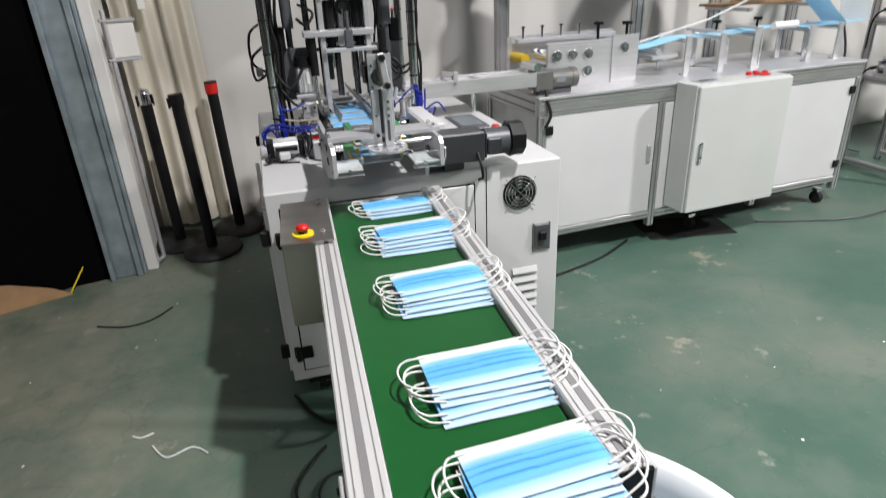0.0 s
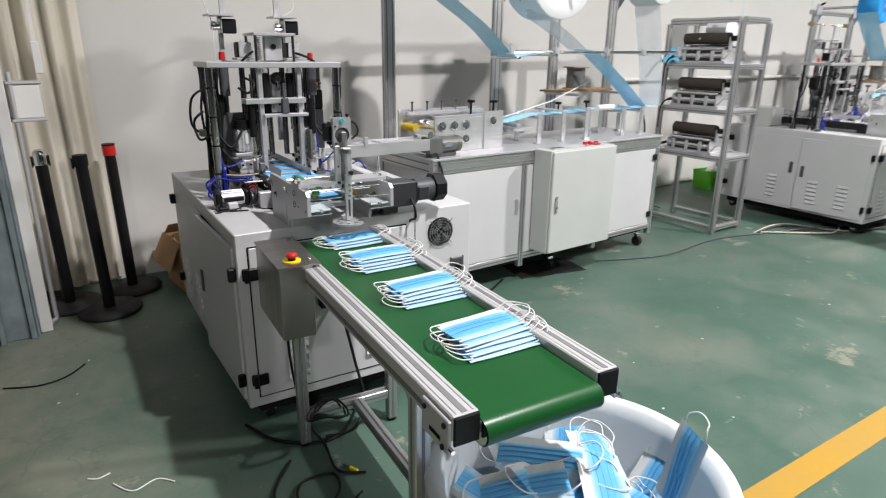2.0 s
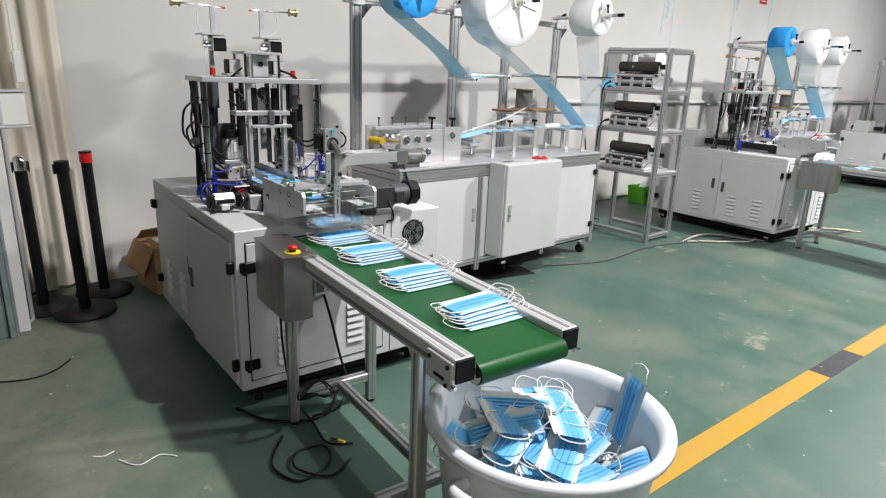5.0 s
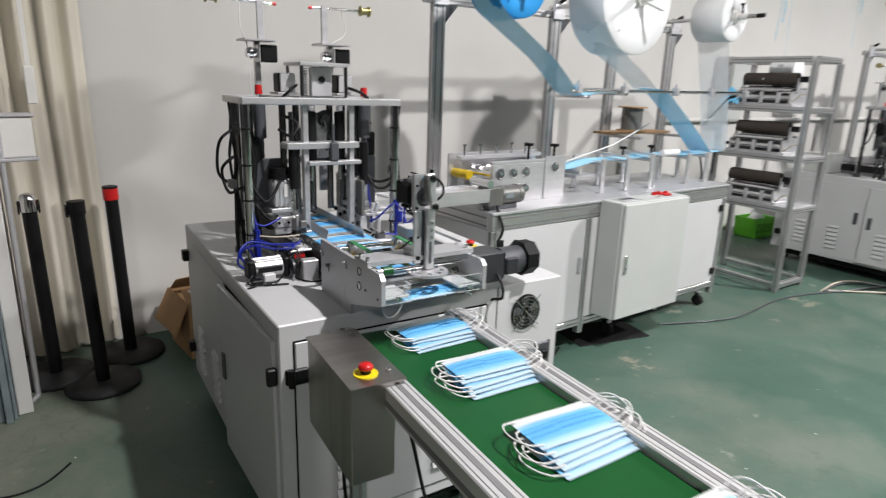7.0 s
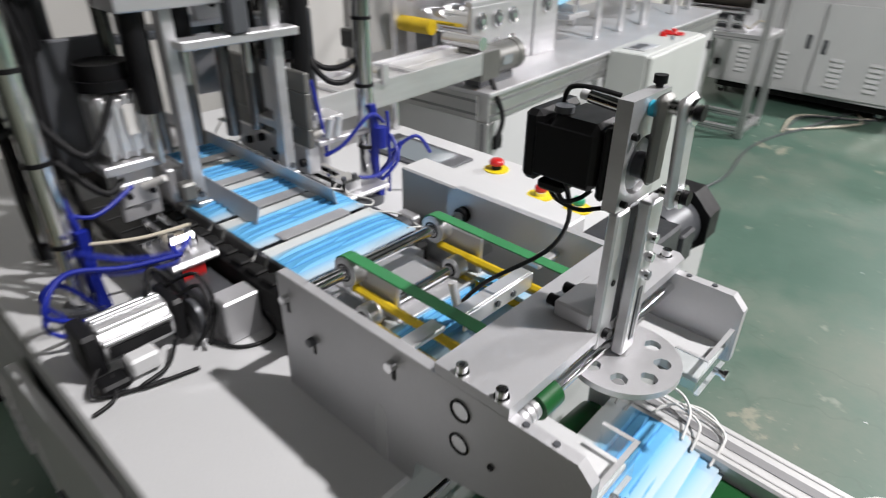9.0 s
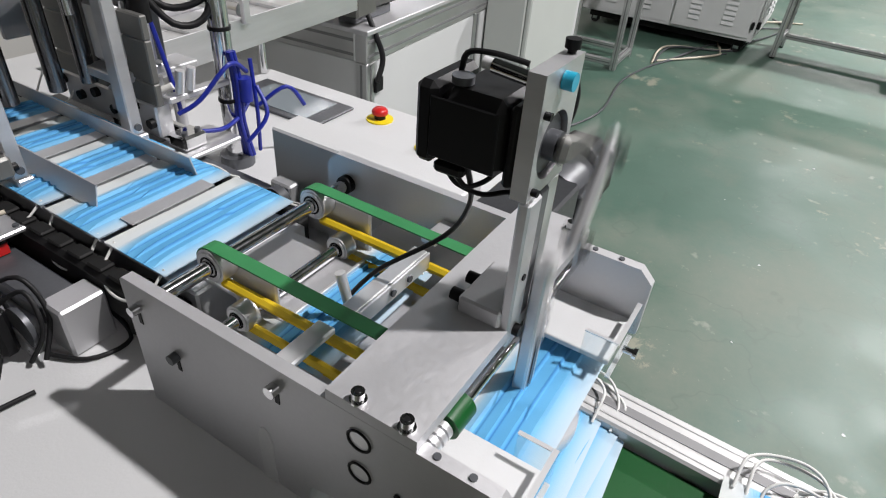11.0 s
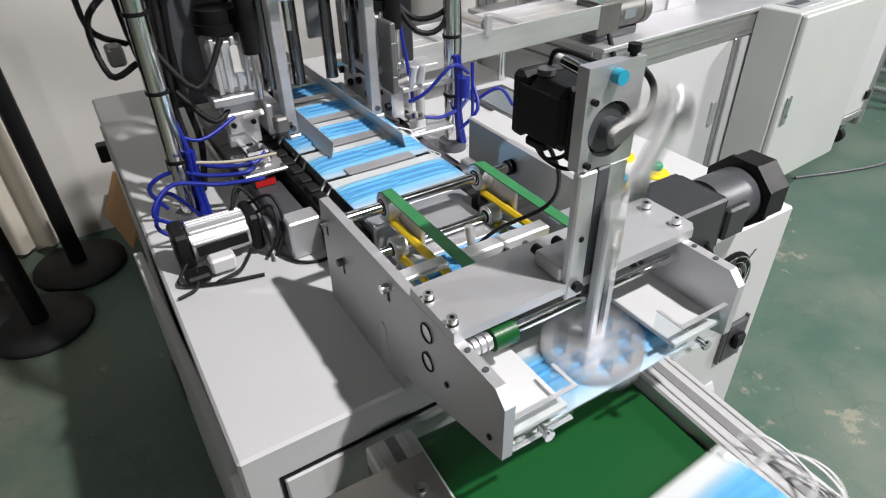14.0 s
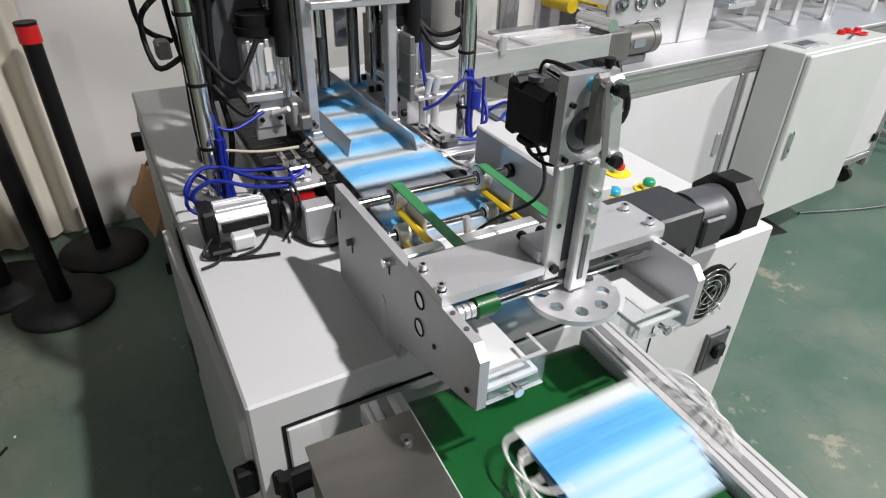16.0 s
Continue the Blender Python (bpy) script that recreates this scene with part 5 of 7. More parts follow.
def perforated_disc(cx, cy, z, r, th):
    """A round plate with a ring of eight holes, built as three rings of faces."""
    s = Shape()
    n, hole = 8, 0.0088
    rh = r * 0.66
    for zz in (z, z + th):
        for k in range(n):
            a0, a1 = 2 * math.pi * k / n, 2 * math.pi * (k + 1) / n
            am = (a0 + a1) / 2
            hx, hy = cx + rh * math.cos(am), cy + rh * math.sin(am)
            m0 = 8
            rim = []
            for q in range(m0 + 1):
                w = a0 + (a1 - a0) * q / m0
                rim.append((cx + r * math.cos(w), cy + r * math.sin(w), zz))
            inner = [(cx + 0.001 * math.cos(a1), cy + 0.001 * math.sin(a1), zz)]
            outline = rim + [(cx + r * f * math.cos(a1), cy + r * f * math.sin(a1), zz) for f in (0.66, 0.33)] + inner \
                + [(cx + r * f * math.cos(a0), cy + r * f * math.sin(a0), zz) for f in (0.33, 0.66)]
            c = Vector((hx, hy, zz))
            ring = []
            for p in outline:
                d = (Vector(p) - c).normalized()
                ring.append(tuple(c + d * hole))
            k2 = len(outline)
            s.add(outline + ring, [(i, (i + 1) % k2, k2 + (i + 1) % k2, k2 + i) for i in range(k2)])
            if zz == z:
                s.add([tuple(p) for p in ring] + [(p[0], p[1], z + th) for p in ring], [(i, (i + 1) % k2, k2 + (i + 1) % k2, k2 + i) for i in range(k2)], True)
    e = 64
    s.add([(cx + r * math.cos(2 * math.pi * i / e), cy + r * math.sin(2 * math.pi * i / e), zz) for zz in (z, z + th) for i in range(e)],
          [(i, (i + 1) % e, e + (i + 1) % e, e + i) for i in range(e)], True)
    bm = bmesh.new()
    verts = [bm.verts.new(p) for p in s.v]
    for f in s.f:
        bm.faces.new([verts[i] for i in f])
    bmesh.ops.remove_doubles(bm, verts=bm.verts, dist=0.0002)
    bm.verts.index_update()
    welded = Shape().add([tuple(p.co) for p in bm.verts], [tuple(q.index for q in f.verts) for f in bm.faces])
    bm.free()
    return welded


part("disc", perforated_disc(ARM_U + 0.003, ARM_V - 0.018, HEAD_TOP, 0.058, 0.007), ALU, head, "round aluminium disc with a ring of holes")
CRANK_M = M @ pose(ARM_U, ARM_V, BORE_Z)
crank = thing("crank", CRANK_M, "dark crank wheel and arm in the bore of the press arm", "crank")
part("wheel", Shape().rod((0, 0.012, 0), (0, 0.004, 0), 0.0235, 24), CASTING, crank)
part("arm", Shape().box(-0.011, 0.011, -0.016, -0.006, -0.014, THROW + 0.010, 0.004), MOTORGREY, crank)
part("hub", Shape().rod((0, 0.004, 0), (0, -0.0058, 0), 0.012, 16), CASTING, crank)
part("pin", Shape().rod((0, -0.016, THROW), (0, -0.030, THROW), 0.006, 12), CHROME, crank)
link = thing("crank_link", M @ pose(ARM_U, ARM_V - 0.031, BORE_Z + THROW), "aluminium link bar with two black bolts between crank and slider", "link")
part("bar", Shape().box(-0.0115, 0.0115, -0.004, 0.006, -LINK - 0.012, 0.013, 0.004), ALU, link)
for z in (0.0, -LINK):
    b = part("washer", Shape().rod((0, -0.0042, z), (0, -0.0075, z), 0.011, 18), CHROME, link)
    part("bolt", Shape().rod((0, -0.0077, z), (0, -0.0128, z), 0.0068, 12), BLACK, b, "black socket bolt")
part("slider_pin", Shape().rod((0, 0.007, -LINK), (0, 0.0125, -LINK), 0.006, 10), CHROME, link)

# ---- left servo slide on the cabinet ----
slide = thing("ear_loop_slide", M @ pose(0.010, 0.036, 0), "black linear slide with a chrome servo motor on the cabinet top", "linear slide")
part("rail", Shape().box(0.185, 0.235, 0.35, 0.93, 0.858, 0.885, 0.003), CASTING, slide)
part("rail_base", Shape().box(0.17, 0.25, 0.36, 0.93, TOP, 0.8575, 0.002), ALUMATT, slide)
part("end_block", Shape().box(0.185, 0.24, 0.305, 0.345, TOP, 0.90, 0.003), ALUMATT, slide)
blk = part("slide_block", Shape().box(0.165, 0.247, 0.50, 0.77, 0.8855, 0.905, 0.003), BLACK, slide, "black linear actuator body")
for v in (0.54, 0.60, 0.66, 0.72):
    part("groove", Shape().box(0.175, 0.237, v - 0.002, v + 0.002, 0.9052, 0.9058), CASTING, blk)
part("belt_wheel", Shape().rod((0.160, 0.352, 0.873), (0.166, 0.352, 0.873), 0.026, 22), CASTING, slide)
mo = part("motor", Shape().rod((0.045, 0.385, 0.873), (0.135, 0.385, 0.873), 0.031, 24), ALU, slide, "bright ribbed servo motor with black ends")
for k in range(5):
    a = 0.4 + k * 0.6
    part("rib", Shape().rod((0.047, 0.385 - 0.032 * math.cos(a), 0.873 + 0.032 * math.sin(a)), (0.133, 0.385 - 0.032 * math.cos(a), 0.873 + 0.032 * math.sin(a)), 0.004, 6), SERVO, mo)
part("end_cap", Shape().box(0.02, 0.0445, 0.355, 0.415, TOP + 0.008, 0.905, 0.005), BLACK, mo)
part("end_cap", Shape().box(0.1355, 0.155, 0.352, 0.418, TOP + 0.008, 0.906, 0.005), BLACK, mo)
part("strip", Shape().box(0.05, 0.13, 0.35, 0.3535, 0.865, 0.88), BLACK, mo)
part("plug", Shape().box(0.06, 0.10, 0.325, 0.352, TOP + 0.006, 0.865, 0.004), WHITE, mo)
part("plug", Shape().box(0.02, 0.058, 0.318, 0.35, TOP + 0.004, 0.85, 0.004), BLACK, mo)
part("bracket", Shape().plate([(0.33, TOP), (0.33, TOP + 0.012), (0.365, 0.865), (0.372, 0.865), (0.372, TOP)], "x", 0.158, 0.166), ALU, slide)
for p in ([(0.12, 0.39, 0.90), (0.14, 0.41, 0.935), (0.165, 0.40, 0.90), (0.17, 0.39, 0.86)], [(0.12, 0.40, 0.90), (0.15, 0.42, 0.925), (0.17, 0.41, 0.88)],
          [(0.03, 0.35, 0.86), (0.01, 0.33, 0.84), (0.05, 0.31, 0.837), (0.09, 0.30, 0.836)], [(0.16, 0.35, 0.84), (0.19, 0.29, 0.836), (0.24, 0.28, 0.836), (0.25, 0.33, 0.85)],
          [(0.04, 0.34, 0.85), (0.03, 0.31, 0.838), (0.0, 0.30, 0.836)], [(0.15, 0.37, 0.90), (0.175, 0.345, 0.92), (0.17, 0.32, 0.88), (0.15, 0.33, 0.84)],
          [(0.15, 0.40, 0.905), (0.18, 0.36, 0.93), (0.185, 0.33, 0.89), (0.16, 0.315, 0.845)], [(0.13, 0.35, 0.85), (0.10, 0.315, 0.842), (0.06, 0.305, 0.838), (0.13, 0.29, 0.836)],
          [(0.06, 0.42, 0.86), (0.03, 0.45, 0.85), (0.06, 0.47, 0.84), (0.12, 0.46, 0.85), (0.16, 0.43, 0.88)]):
    part("cable", Shape().tube(bend(p), 0.0029, 6), CABLE, slide)

carriage = thing("slide_carriage", M, "aluminium gripper carriage on the linear slide", "carriage")
part("plate", Shape().box(0.180, 0.258, 0.395, 0.495, 0.9105, 0.9175, 0.002), ALU, carriage)
part("runner", Shape().box(0.195, 0.235, 0.405, 0.49, 0.886, 0.9035, 0.002), CASTING, carriage)
part("wiper", Shape().box(0.197, 0.233, 0.4035, 0.4048, 0.887, 0.902), RED, carriage, "red end wiper")
part("spacer", Shape().box(0.20, 0.23, 0.41, 0.485, 0.9037, 0.9103), ALUMATT, carriage)
gr = part("gripper", Shape().box(0.195, 0.240, 0.425, 0.465, 0.918, 0.944, 0.004), CHROME, carriage, "bright air gripper")
for u in (0.205, 0.230):
    part("jaw", Shape().box(u - 0.006, u + 0.006, 0.4655, 0.530, 0.928, 0.940, 0.002), CHROME, gr)
    part("screw", Shape().rod((u, 0.435, 0.944), (u, 0.435, 0.949), 0.005, 10), CASTING, gr)
for u, v in ((0.188, 0.405), (0.250, 0.405), (0.188, 0.485), (0.250, 0.485)):
    part("screw", Shape().rod((u, v, 0.9175), (u, v, 0.9205), 0.004, 8), CASTING, carriage)
part("hose", Shape().tube(bend([(0.20, 0.43, 0.935), (0.19, 0.40, 0.925), (0.13, 0.42, 0.925), (0.07, 0.45, 0.935), (0.03, 0.46, 0.91), (0.05, 0.47, 0.86)]), 0.004, 6), HOSE, carriage, "blue air hose")
part("hose", Shape().tube(bend([(0.23, 0.43, 0.940), (0.20, 0.415, 0.930), (0.14, 0.44, 0.932), (0.09, 0.48, 0.945), (0.08, 0.52, 0.92)]), 0.004, 6), HOSE, carriage, "blue air hose")
part("fitting", Shape().rod((0.225, 0.4245, 0.932), (0.225, 0.410, 0.932), 0.005, 8), SERVO, carriage)

slide2 = thing("ear_loop_slide", M, "dark linear slide beside the mask track", "linear slide")
part("rail", Shape().box(0.515, 0.55, 0.36, 0.93, 0.87, 0.895, 0.003), CASTING, slide2)
part("rail_base", Shape().box(0.505, 0.56, 0.36, 0.93, TOP, 0.8695, 0.002), ALUMATT, slide2)
part("end_roller", Shape().rod((0.51, 0.33, 0.90), (0.525, 0.33, 0.90), 0.02, 18), CASTING, slide2)
part("end_block", Shape().box(0.528, 0.55, 0.315, 0.355, TOP, 0.92, 0.003), ALUMATT, slide2)
carriage2 = thing("slide_carriage", M, "aluminium gripper carriage on the linear slide", "carriage")
part("plate", Shape().box(0.505, 0.615, 0.42, 0.50, 0.9035, 0.911, 0.002), ALU, carriage2)
part("runner", Shape().box(0.52, 0.545, 0.43, 0.48, 0.8955, 0.903, 0.002), CASTING, carriage2)
gr = part("gripper", Shape().box(0.515, 0.560, 0.435, 0.475, 0.9115, 0.937, 0.004), CHROME, carriage2, "bright air gripper")
for u in (0.525, 0.550):
    part("jaw", Shape().box(u - 0.006, u + 0.006, 0.4755, 0.545, 0.922, 0.934, 0.002), CHROME, gr)
    part("screw", Shape().rod((u, 0.445, 0.937), (u, 0.445, 0.942), 0.005, 10), CASTING, gr)
part("hose", Shape().tube(bend([(0.56, 0.45, 0.93), (0.60, 0.44, 0.925), (0.66, 0.46, 0.93), (0.71, 0.49, 0.95), (0.70, 0.52, 0.90), (0.67, 0.54, 0.86)]), 0.004, 6), HOSE, carriage2, "blue air hose")

# ---- the output conveyor ----
C = pose(1.123, 1.09, 0, 0, 0, -6.5)
BELT_Z, RAIL_Z, LEN = 0.788, 0.81, 1.30


def conveyor(m):
    t = thing("belt_conveyor", m, "green belt conveyor with white aluminium side rails on a profile stand", "conveyor", "belt conveyors")
    r = 0.030
    loop = [(LEN - 0.02, BELT_Z)] + [(-0.002 - r * math.sin(a), BELT_Z - r + r * math.cos(a)) for a in [k * math.pi / 12 for k in range(13)]] \
        + [(LEN - 0.02 + r * math.sin(a), BELT_Z - r - r * math.cos(a)) for a in [k * math.pi / 8 for k in range(9)]]
    n, s = len(loop), Shape()
    s.add([(-0.149, a, b) for a, b in loop] + [(0.149, a, b) for a, b in loop], [(i, (i + 1) % n, n + (i + 1) % n, n + i) for i in range(n)], True)
    belt = part("belt", s, BELT, t, "glossy green belt")
    for y in (0.0, LEN - 0.02):
        part("roller", Shape().rod((-0.15, y, BELT_Z - r), (0.15, y, BELT_Z - r), r - 0.002, 24), CHROME, t)
    part("bed", Shape().box(-0.149, 0.149, 0.04, LEN - 0.06, BELT_Z - 0.02, BELT_Z - 0.004), ALUMATT, t)
    for s0 in (-1, 1):
        x0, x1 = (0.152, 0.212) if s0 > 0 else (-0.212, -0.152)
        rail = part("rail", Shape().box(x0, x1, 0.0, LEN, 0.752, RAIL_Z, 0.003), RAIL, t, "white anodised side rail")
        xm = (x0 + x1) / 2
        part("groove", Shape().box(xm - 0.0065, xm + 0.0065, 0.004, LEN - 0.004, RAIL_Z + 0.0002, RAIL_Z + 0.001), GROOVE, rail)
        for dx in (-0.019, 0.019):
            part("edge_line", Shape().box(xm + dx - 0.001, xm + dx + 0.001, 0.004, LEN - 0.004, RAIL_Z + 0.0002, RAIL_Z + 0.0008), PROFILE, rail)
        for xs in (x0 - 0.001, x1):
            part("groove", Shape().box(xs, xs + 0.001, 0.004, LEN - 0.004, 0.764, 0.778), GROOVE, rail)
        part("end_cap", Shape().box(x0 + 0.001, x1 - 0.001, -0.008, -0.0005, 0.745, RAIL_Z - 0.002, 0.002), BLACK, rail, "black plastic end cap")
        xa = x1 + 0.001 if s0 > 0 else x0 - 0.009
        tens = part("tensioner", Shape().box(xa, xa + 0.008, 0.0, 0.11, 0.725, 0.80, 0.002), ALUMATT, t, "aluminium belt tensioner plate")
        part("slot", Shape().box(xa - 0.001 if s0 < 0 else xa + 0.0082, xa - 0.0002 if s0 < 0 else xa + 0.009, 0.03, 0.075, 0.742, 0.752), DARKGAP, tens)
        for y, z in ((0.015, 0.785), (0.095, 0.785), (0.02, 0.735)):
            xb = xa - 0.004 if s0 < 0 else xa + 0.0085
            part("bolt", Shape().rod((xb, y, z), (xb + 0.004, y, z), 0.006, 8), BLACK, tens)
        part("adjuster", Shape().rod((xa + 0.004, -0.014, 0.74), (xa + 0.004, 0.0, 0.74), 0.005, 8), CHROME, tens)
        for y in ((0.19, 1.17) if s0 < 0 else (1.17,)):
            xl = 0.165 if s0 > 0 else -0.205
            leg = profile_part("leg", t, xl, xl + 0.04, y - 0.02, y + 0.02, 0.012, 0.7515)
            part("foot", Shape().rod((xl + 0.02, y, 0), (xl + 0.02, y, 0.0118), 0.02, 12), BLACK, leg)
            part("bracket", Shape().plate([(y + 0.021, 0.715), (y + 0.05, 0.7515), (y + 0.021, 0.7515)], "x", xl + 0.005, xl + 0.035), ALUMATT, t)
    profile_part("brace", t, 0.01, 0.05, 0.42, 1.149, 0.11, 0.15)
    profile_part("cross_brace", t, -0.164, 0.164, 1.151, 1.189, 0.11, 0.15)
    profile_part("cross_brace", t, -0.205, 0.05, 0.379, 0.419, 0.11, 0.15)
    profile_part("side_brace", t, -0.205, -0.165, 0.211, 0.378, 0.11, 0.15)
    profile_part("cross_brace", t, -0.164, 0.15, 0.172, 0.208, 0.66, 0.70)
    return t


conveyor(C)


def control_case(m):
    t = thing("control_case", m, "brushed stainless steel control case on the conveyor side", "control box", "control cases")
    part("case", Shape().box(-0.295, -0.186, 0.93, 1.245, 0.575, 0.819, 0.002), STAIN, t)
    part("lid", Shape().box(-0.298, -0.160, 0.925, 1.25, 0.8195, 0.824), STAIN, t)
    for x, y in ((-0.185, 1.205), (-0.185, 0.975)):
        part("bolt", Shape().rod((x, y, 0.824), (x, y, 0.832), 0.0075, 12).rod((x, y, 0.832), (x, y, 0.834), 0.004, 6), CHROME, t)
    return t


control_case(C)
push_button(C @ pose(-0.238, 0.985, 0.824), RED, "red mushroom emergency stop on a yellow disc on the control case", True)

outlet = thing("power_outlet", M @ pose(0.375, -0.03, 0.555), "white twin power outlet box with black plugs under the conveyor", "power outlet")
part("case", Shape().box(-0.055, 0.055, -0.02, 0.02, -0.045, 0.045, 0.004), WHITE, outlet)
for x in (-0.025, 0.025):
    part("socket", Shape().box(x - 0.018, x + 0.018, -0.023, -0.0205, -0.03, 0.03, 0.002), CASTING, outlet)
part("bracket", Shape().box(-0.075, -0.057, -0.015, 0.029, -0.06, 0.06, 0.002), BLACK, outlet)
part("back", Shape().box(-0.05, 0.05, 0.0205, 0.028, -0.04, 0.04), BLACK, outlet)


def floor_cable(pts, r, mat, label, m=None):
    return solid("floor_cable", Shape().tube(bend(pts, 6), r, 6), mat, label, "cable", m, "cables on the floor")


floor_cable([(1.30, 2.41, 0.52), (1.31, 2.36, 0.40), (1.33, 2.33, 0.25), (1.34, 2.28, 0.10), (1.26, 2.22, 0.03), (1.15, 2.26, 0.008)], 0.006, CABLE, "black power cable hanging from the outlet to the floor")
floor_cable([(1.04, 2.30, 0.58), (1.05, 2.31, 0.35), (1.08, 2.29, 0.12), (1.12, 2.20, 0.02), (1.10, 2.05, 0.008), (1.18, 1.98, 0.008)], 0.005, CABLE, "black cable hanging from the control case to the floor")
for k in range(3):
    a0 = 0.7 * k
    floor_cable([(1.14 + (0.055 + 0.012 * k) * math.cos(a0 + q), 2.20 + (0.05 + 0.008 * k) * math.sin(a0 + q), 0.16 + 0.02 * math.sin(2 * q + k)) for q in [i * 0.7 for i in range(9)]],
                0.0045, CABLE, "coil of black cable tied to the stand leg")
floor_cable([(0.92, 2.52, 0.007), (1.0, 2.33, 0.007), (1.2, 2.24, 0.007), (1.45, 2.5, 0.007)], 0.007, CABLE, "black cable lying on the floor by the cabinet")
floor_cable([(0.98, 2.2, 0.006), (0.86, 2.05, 0.006), (0.90, 1.90, 0.006), (1.04, 1.93, 0.006), (1.08, 2.04, 0.006), (0.97, 2.06, 0.009), (0.92, 1.97, 0.012), (1.0, 1.86, 0.006), (1.12, 1.9, 0.006)], 0.005, CABLE,
            "loops of black cable on the floor under the conveyor")
plug = thing("cable_plug", pose(1.15, 2.02, 0.0, 0, 0, 20), "yellow-green cable connector on the floor", "plug")
part("body", Shape().box(-0.008, 0.008, -0.02, 0.02, 0.0, 0.014, 0.004), YELLOWP, plug)
part("tail", Shape().rod((0, 0.02, 0.008), (0, 0.05, 0.007), 0.005, 8), CASTING, plug)
floor_cable([(0.12, 3.42, 0.004), (0.25, 3.36, 0.004), (0.36, 3.38, 0.004), (0.45, 3.47, 0.004)], 0.004, CABLE, "short black cord lying on the floor")
floor_cable([(0.42, 2.44, 0.003), (0.47, 2.36, 0.003), (0.55, 2.38, 0.003), (0.60, 2.33, 0.003)], 0.003, CORD, "white ear cord scrap on the floor")
floor_cable([(0.35, 2.52, 0.003), (0.38, 2.50, 0.003), (0.42, 2.51, 0.003)], 0.003, CORD, "white ear cord scrap on the floor")
floor_cable([(1.75, 3.0, 0.007), (2.1, 2.95, 0.007), (2.6, 3.05, 0.007), (2.9, 3.2, 0.007)], 0.007, CABLE, "black cable lying on the floor between the machines")
floor_cable([(3.75, 3.1, 0.007), (4.3, 2.9, 0.007), (5.0, 2.92, 0.007), (5.6, 2.75, 0.007), (6.1, 2.4, 0.007)], 0.007, CASTING, "grey-brown cable lying on the floor along the machines")
for k in range(4):
    r = random.Random(k + 11)
    floor_cable([(5.55 + 0.35 * q + r.uniform(-0.1, 0.1), 2.75 - 0.12 * q + r.uniform(-0.22, 0.22), 0.007 + 0.012 * (q % 2)) for q in range(7)], 0.008, CLEARHOSE if k % 2 else CASTING,
                "tangled hose lying on the floor before the second machine")

r = random.Random(19)
for k in range(26):
    x, y = (r.uniform(-0.6, 0.75), r.uniform(1.5, 3.6)) if k < 14 else (r.uniform(1.9, 4.5), r.uniform(0.6, 2.6))
    a, n = r.uniform(0, 6.28), r.uniform(0.004, 0.011)
    solid("paper_scrap", Shape().add([(x + n * math.cos(a + q) * (0.5 if q % 2 else 1), y + n * math.sin(a + q) * 0.7, z) for z in (0.0012, 0.0022) for q in (0, 1.3, 2.7, 4.2, 5.3)],
          [(0, 1, 2, 3, 4), (9, 8, 7, 6, 5)] + [(q, (q + 1) % 5, 5 + (q + 1) % 5, 5 + q) for q in range(5)]), WHITEFAB, "tiny white nonwoven scrap lying on the floor", "scrap", None, "scraps on the floor")

# ---- the white tub ----
BIN_C = (1.25, 1.08)
tub = thing("plastic_tub", pose(BIN_C[0], BIN_C[1], 0), "large round white plastic tub with side handles, full of masks", "tub")
part("wall", Shape().lathe([(0.0, 0.0), (0.235, 0.0), (0.258, 0.02), (0.312, 0.50), (0.320, 0.535), (0.342, 0.54), (0.352, 0.552), (0.349, 0.566), (0.334, 0.57), (0.316, 0.562), (0.306, 0.53),
                            (0.25, 0.03), (0.225, 0.012), (0.0, 0.012)], n=64), BIN, tub)
for a in (196, 16):
    c, s = math.cos(radians(a)), math.sin(radians(a))
    h = Shape().tube(bend([(0.315 * c - 0.08 * s, 0.315 * s + 0.08 * c, 0.48), (0.37 * c - 0.075 * s, 0.37 * s + 0.075 * c, 0.49), (0.385 * c, 0.385 * s, 0.49), (0.37 * c + 0.075 * s, 0.37 * s - 0.075 * c, 0.49), (0.315 * c + 0.08 * s, 0.315 * s - 0.08 * c, 0.48)]), 0.016, 8)
    part("handle", h, BIN, tub)


